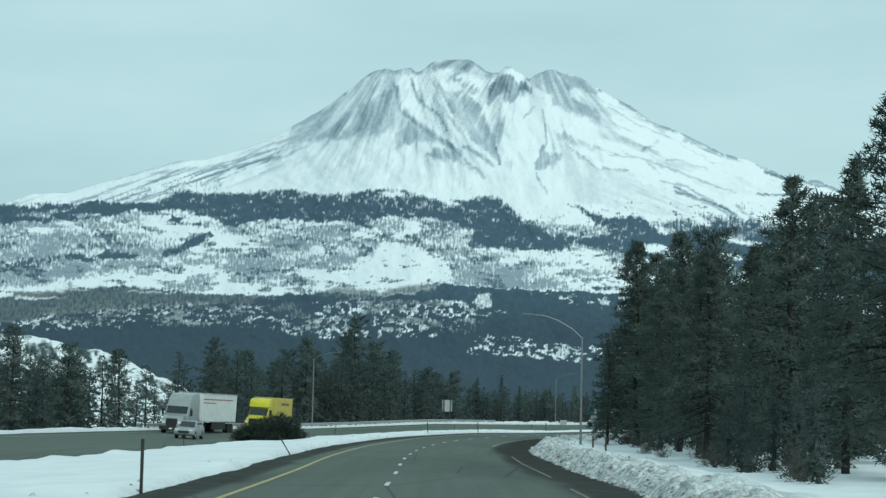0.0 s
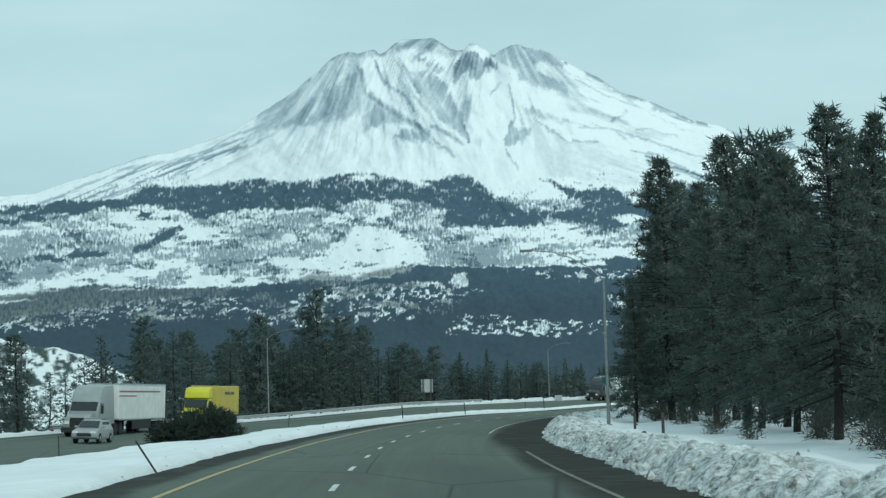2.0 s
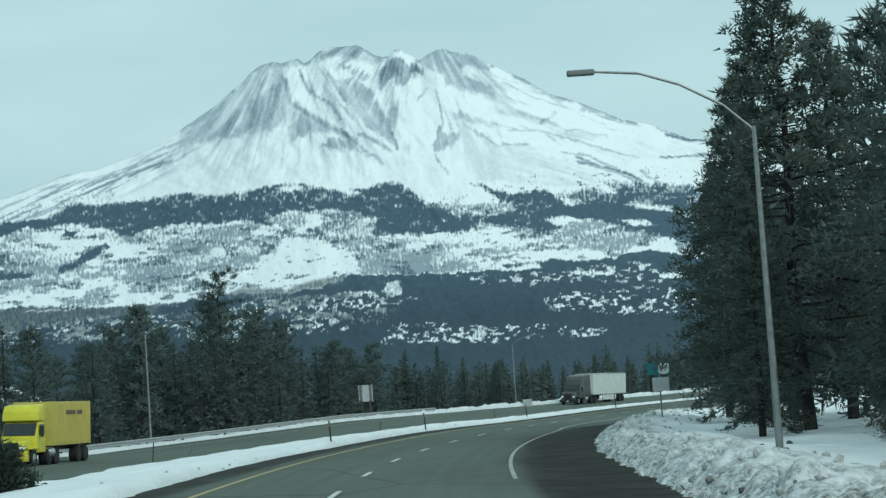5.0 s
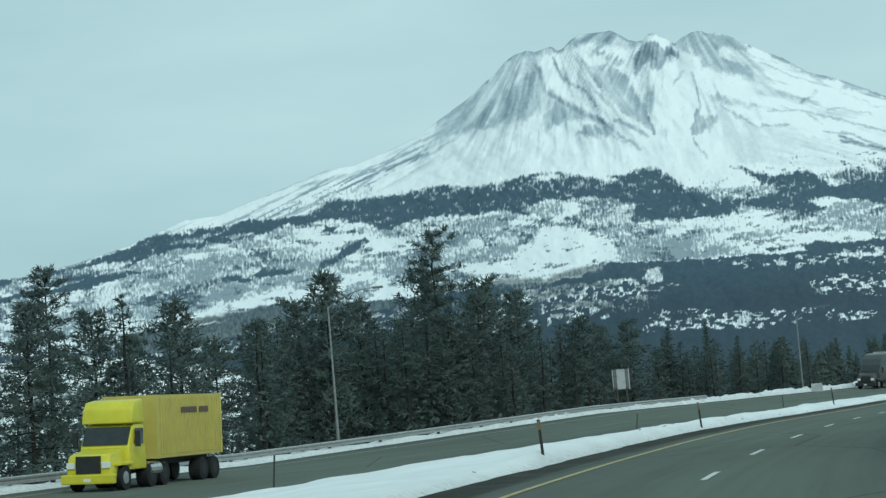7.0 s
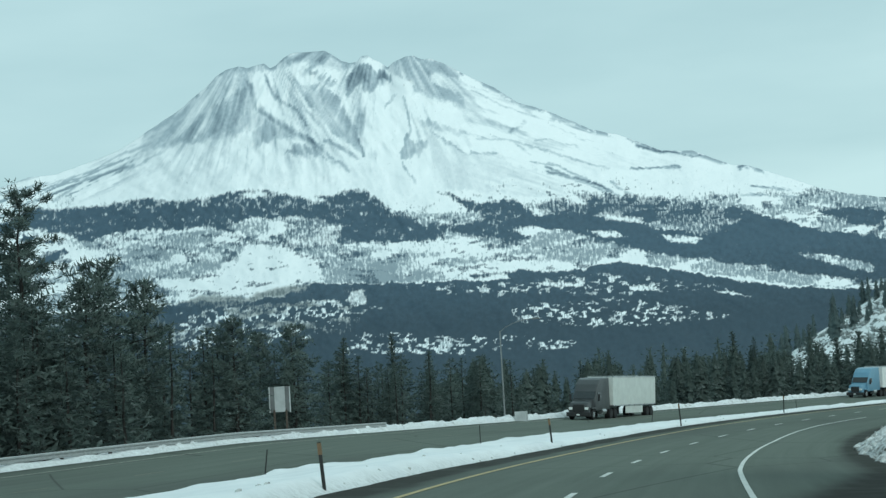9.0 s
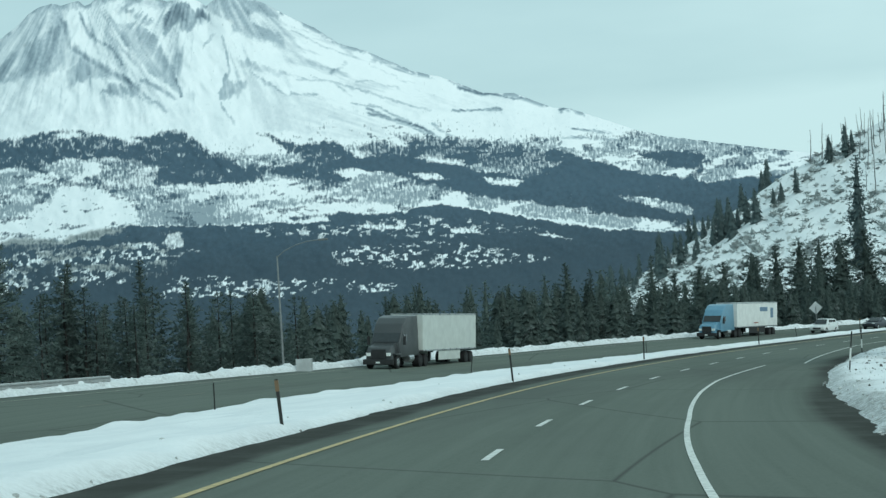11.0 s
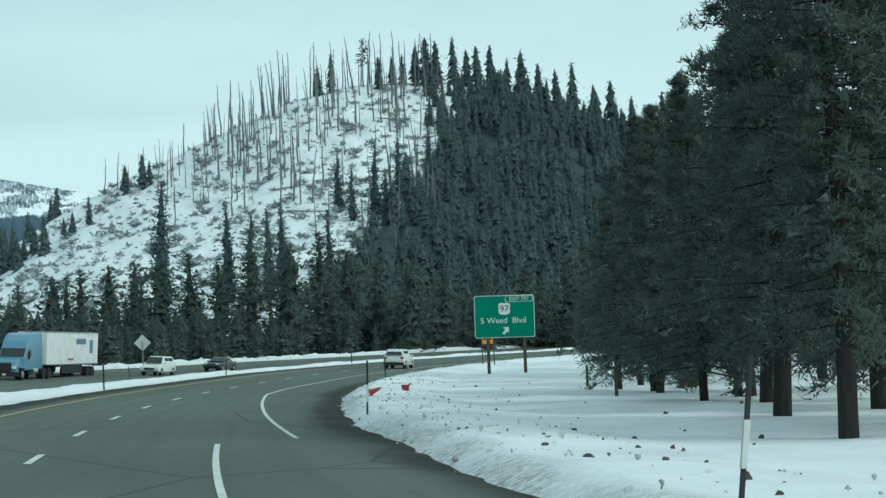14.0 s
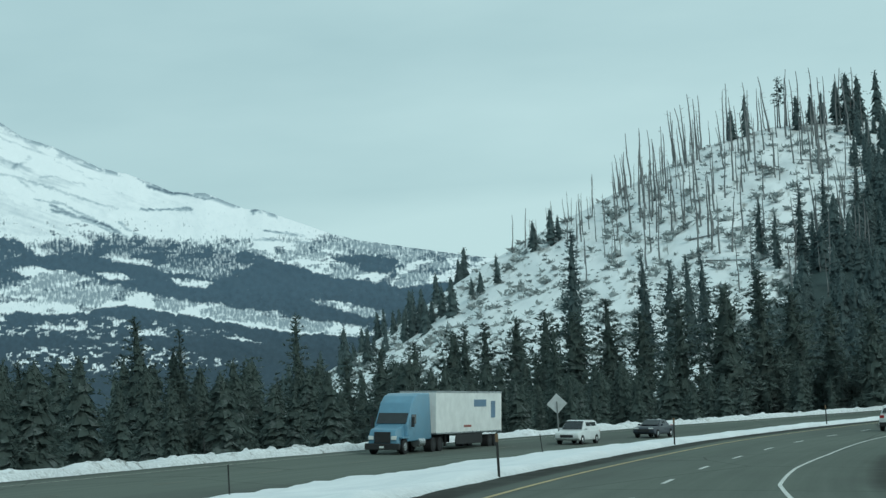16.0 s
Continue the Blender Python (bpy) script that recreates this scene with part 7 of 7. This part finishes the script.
def car(name, s, l, oncoming, mat, label, category, L=4.5, W=1.84, H=1.66, style="suv"):
    r = on_road(name, s, l, oncoming)
    h0, belt = 0.3, (1.02 if style != "sedan" else 0.93)
    body = [(L / 2, 0.42), (L / 2 + 0.03, 0.72), (L / 2 - 0.15, 0.88), (L / 2 - 1.05, belt), (-L / 2 + 0.12, belt + 0.02), (-L / 2 - 0.02, 0.8), (-L / 2, 0.42), (-L / 2 + 0.25, h0), (L / 2 - 0.3, h0)]
    shell = solid("body", body, -W / 2, W / 2, mat, r, 0.06, 0.07)
    if style == "suv":
        top = [(L / 2 - 1.1, belt - 0.03), (L / 2 - 1.85, H - 0.05), (L / 2 - 2.3, H), (-L / 2 + 0.7, H - 0.03), (-L / 2 + 0.35, H - 0.12), (-L / 2 + 0.06, belt - 0.02)]
    elif style == "pickup":
        top = [(L / 2 - 1.35, belt - 0.03), (L / 2 - 2.0, H - 0.04), (L / 2 - 2.3, H), (-0.75, H - 0.02), (-0.95, belt - 0.03)]
    else:
        top = [(L / 2 - 1.25, belt - 0.03), (L / 2 - 2.05, H - 0.03), (L / 2 - 2.5, H), (-L / 2 + 1.55, H - 0.02), (-L / 2 + 0.75, belt - 0.02)]
    cabin = solid("cabin", top, -W / 2 + 0.08, W / 2 - 0.08, mat, r, 0.22, 0.05)
    # glass
    (fa, fz), (fb, gz) = top[0], top[1]
    solid("windscreen", [(fa - 0.08, fz + 0.12), (fb + 0.06, gz - 0.04), (fb + 0.1, gz - 0.02), (fa - 0.02, fz + 0.14)], -W / 2 + 0.2, W / 2 - 0.2, GLASS, cabin, 0.14)
    ra, rz = top[-1]
    rb, sz = top[-2]
    solid("rear_window", [(ra + 0.06, rz + 0.17), (rb + 0.02, sz - 0.08), (rb - 0.03, sz - 0.07), (ra - 0.005, rz + 0.17)], -W / 2 + 0.22, W / 2 - 0.22, GLASS, cabin, 0.14)
    ys = (fb - 0.2, rb + 0.3)
    for sx in (-1, 1):
        x = sx * (W / 2 - 0.15)
        for ya, yb in ((ys[1], (ys[0] + ys[1]) / 2 - 0.05), ((ys[0] + ys[1]) / 2 + 0.05, ys[0])):
            bm = bmesh.new()
            prism(bm, [(ya, belt + 0.08), (yb, belt + 0.08), (yb, H - 0.16), (ya, H - 0.16)], x - 0.02, x + 0.02)
            for v in bm.verts:
                v.co.x -= sx * 0.24 * (v.co.z - belt) * (W / 2) * 0.6 / max(0.1, H - belt) * 0.55
            part("side_window", bm, GLASS, cabin)
        for y in (L / 2 - 0.85, -L / 2 + 0.85):
            wheel(sx * (W / 2 - 0.1), y, 0.35, 0.23, r)
        block("headlamp", sx * (W / 2 - 0.3) - 0.2, sx * (W / 2 - 0.3) + 0.2, L / 2 - 0.22, L / 2 + 0.01, 0.68, 0.83, LAMP, shell, 0.03)
        block("tail_lamp", sx * (W / 2 - 0.2) - 0.14, sx * (W / 2 - 0.2) + 0.14, -L / 2 - 0.02, -L / 2 + 0.2, 0.82, 1.0, TAIL, shell, 0.03)
        block("mirror", sx * (W / 2 + 0.06) - 0.1, sx * (W / 2 + 0.06) + 0.1, fa - 0.45, fa - 0.3, belt + 0.03, belt + 0.17, mat, r, 0.03)
        if style == "suv":
            block("roof_rail", sx * (W / 2 - 0.3) - 0.02, sx * (W / 2 - 0.3) + 0.02, -L / 2 + 0.8, L / 2 - 2.4, H, H + 0.05, DARK, r, 0.01)
    block("grille", -0.5, 0.5, L / 2 - 0.1, L / 2 + 0.03, 0.5, 0.72, DARK, shell, 0.02)
    block("rear_bumper", -W / 2 + 0.05, W / 2 - 0.05, -L / 2 - 0.06, -L / 2 + 0.25, 0.3, 0.56, DARK if style == "suv" else mat, shell, 0.04)
    block("number_plate", -0.2, 0.2, -L / 2 - 0.075, -L / 2 - 0.06, 0.62, 0.74, SIGN_WHITE, shell, 0.003)
    if style == "pickup":
        block("load_bed", -W / 2 + 0.12, W / 2 - 0.12, -L / 2 + 0.1, -1.05, belt - 0.2, belt + 0.03, DARK, r, 0.01)
    return tagged(r, label, category)


CAR_WHITE, CAR_DARK, CAR_SILVER = paint("car_white", (0.62, 0.64, 0.64)), paint("car_dark_blue", (0.035, 0.042, 0.055)), paint("car_silver", (0.3, 0.32, 0.33))
car("compact_suv", 452, -0.4, False, CAR_WHITE, "white compact SUV with dark bumper driving ahead", "car")
car("suv", 463, 25.2, True, CAR_WHITE, "white SUV in the oncoming lane", "car", 4.75, 1.9, 1.76)
car("sedan", 477, 24.6, True, CAR_DARK, "dark blue sedan in the oncoming lane", "car", 4.7, 1.84, 1.45, "sedan")
car("small_car", 173.5, 26.0, True, CAR_SILVER, "silver compact car in the oncoming lane", "car", 4.4, 1.8, 1.6)
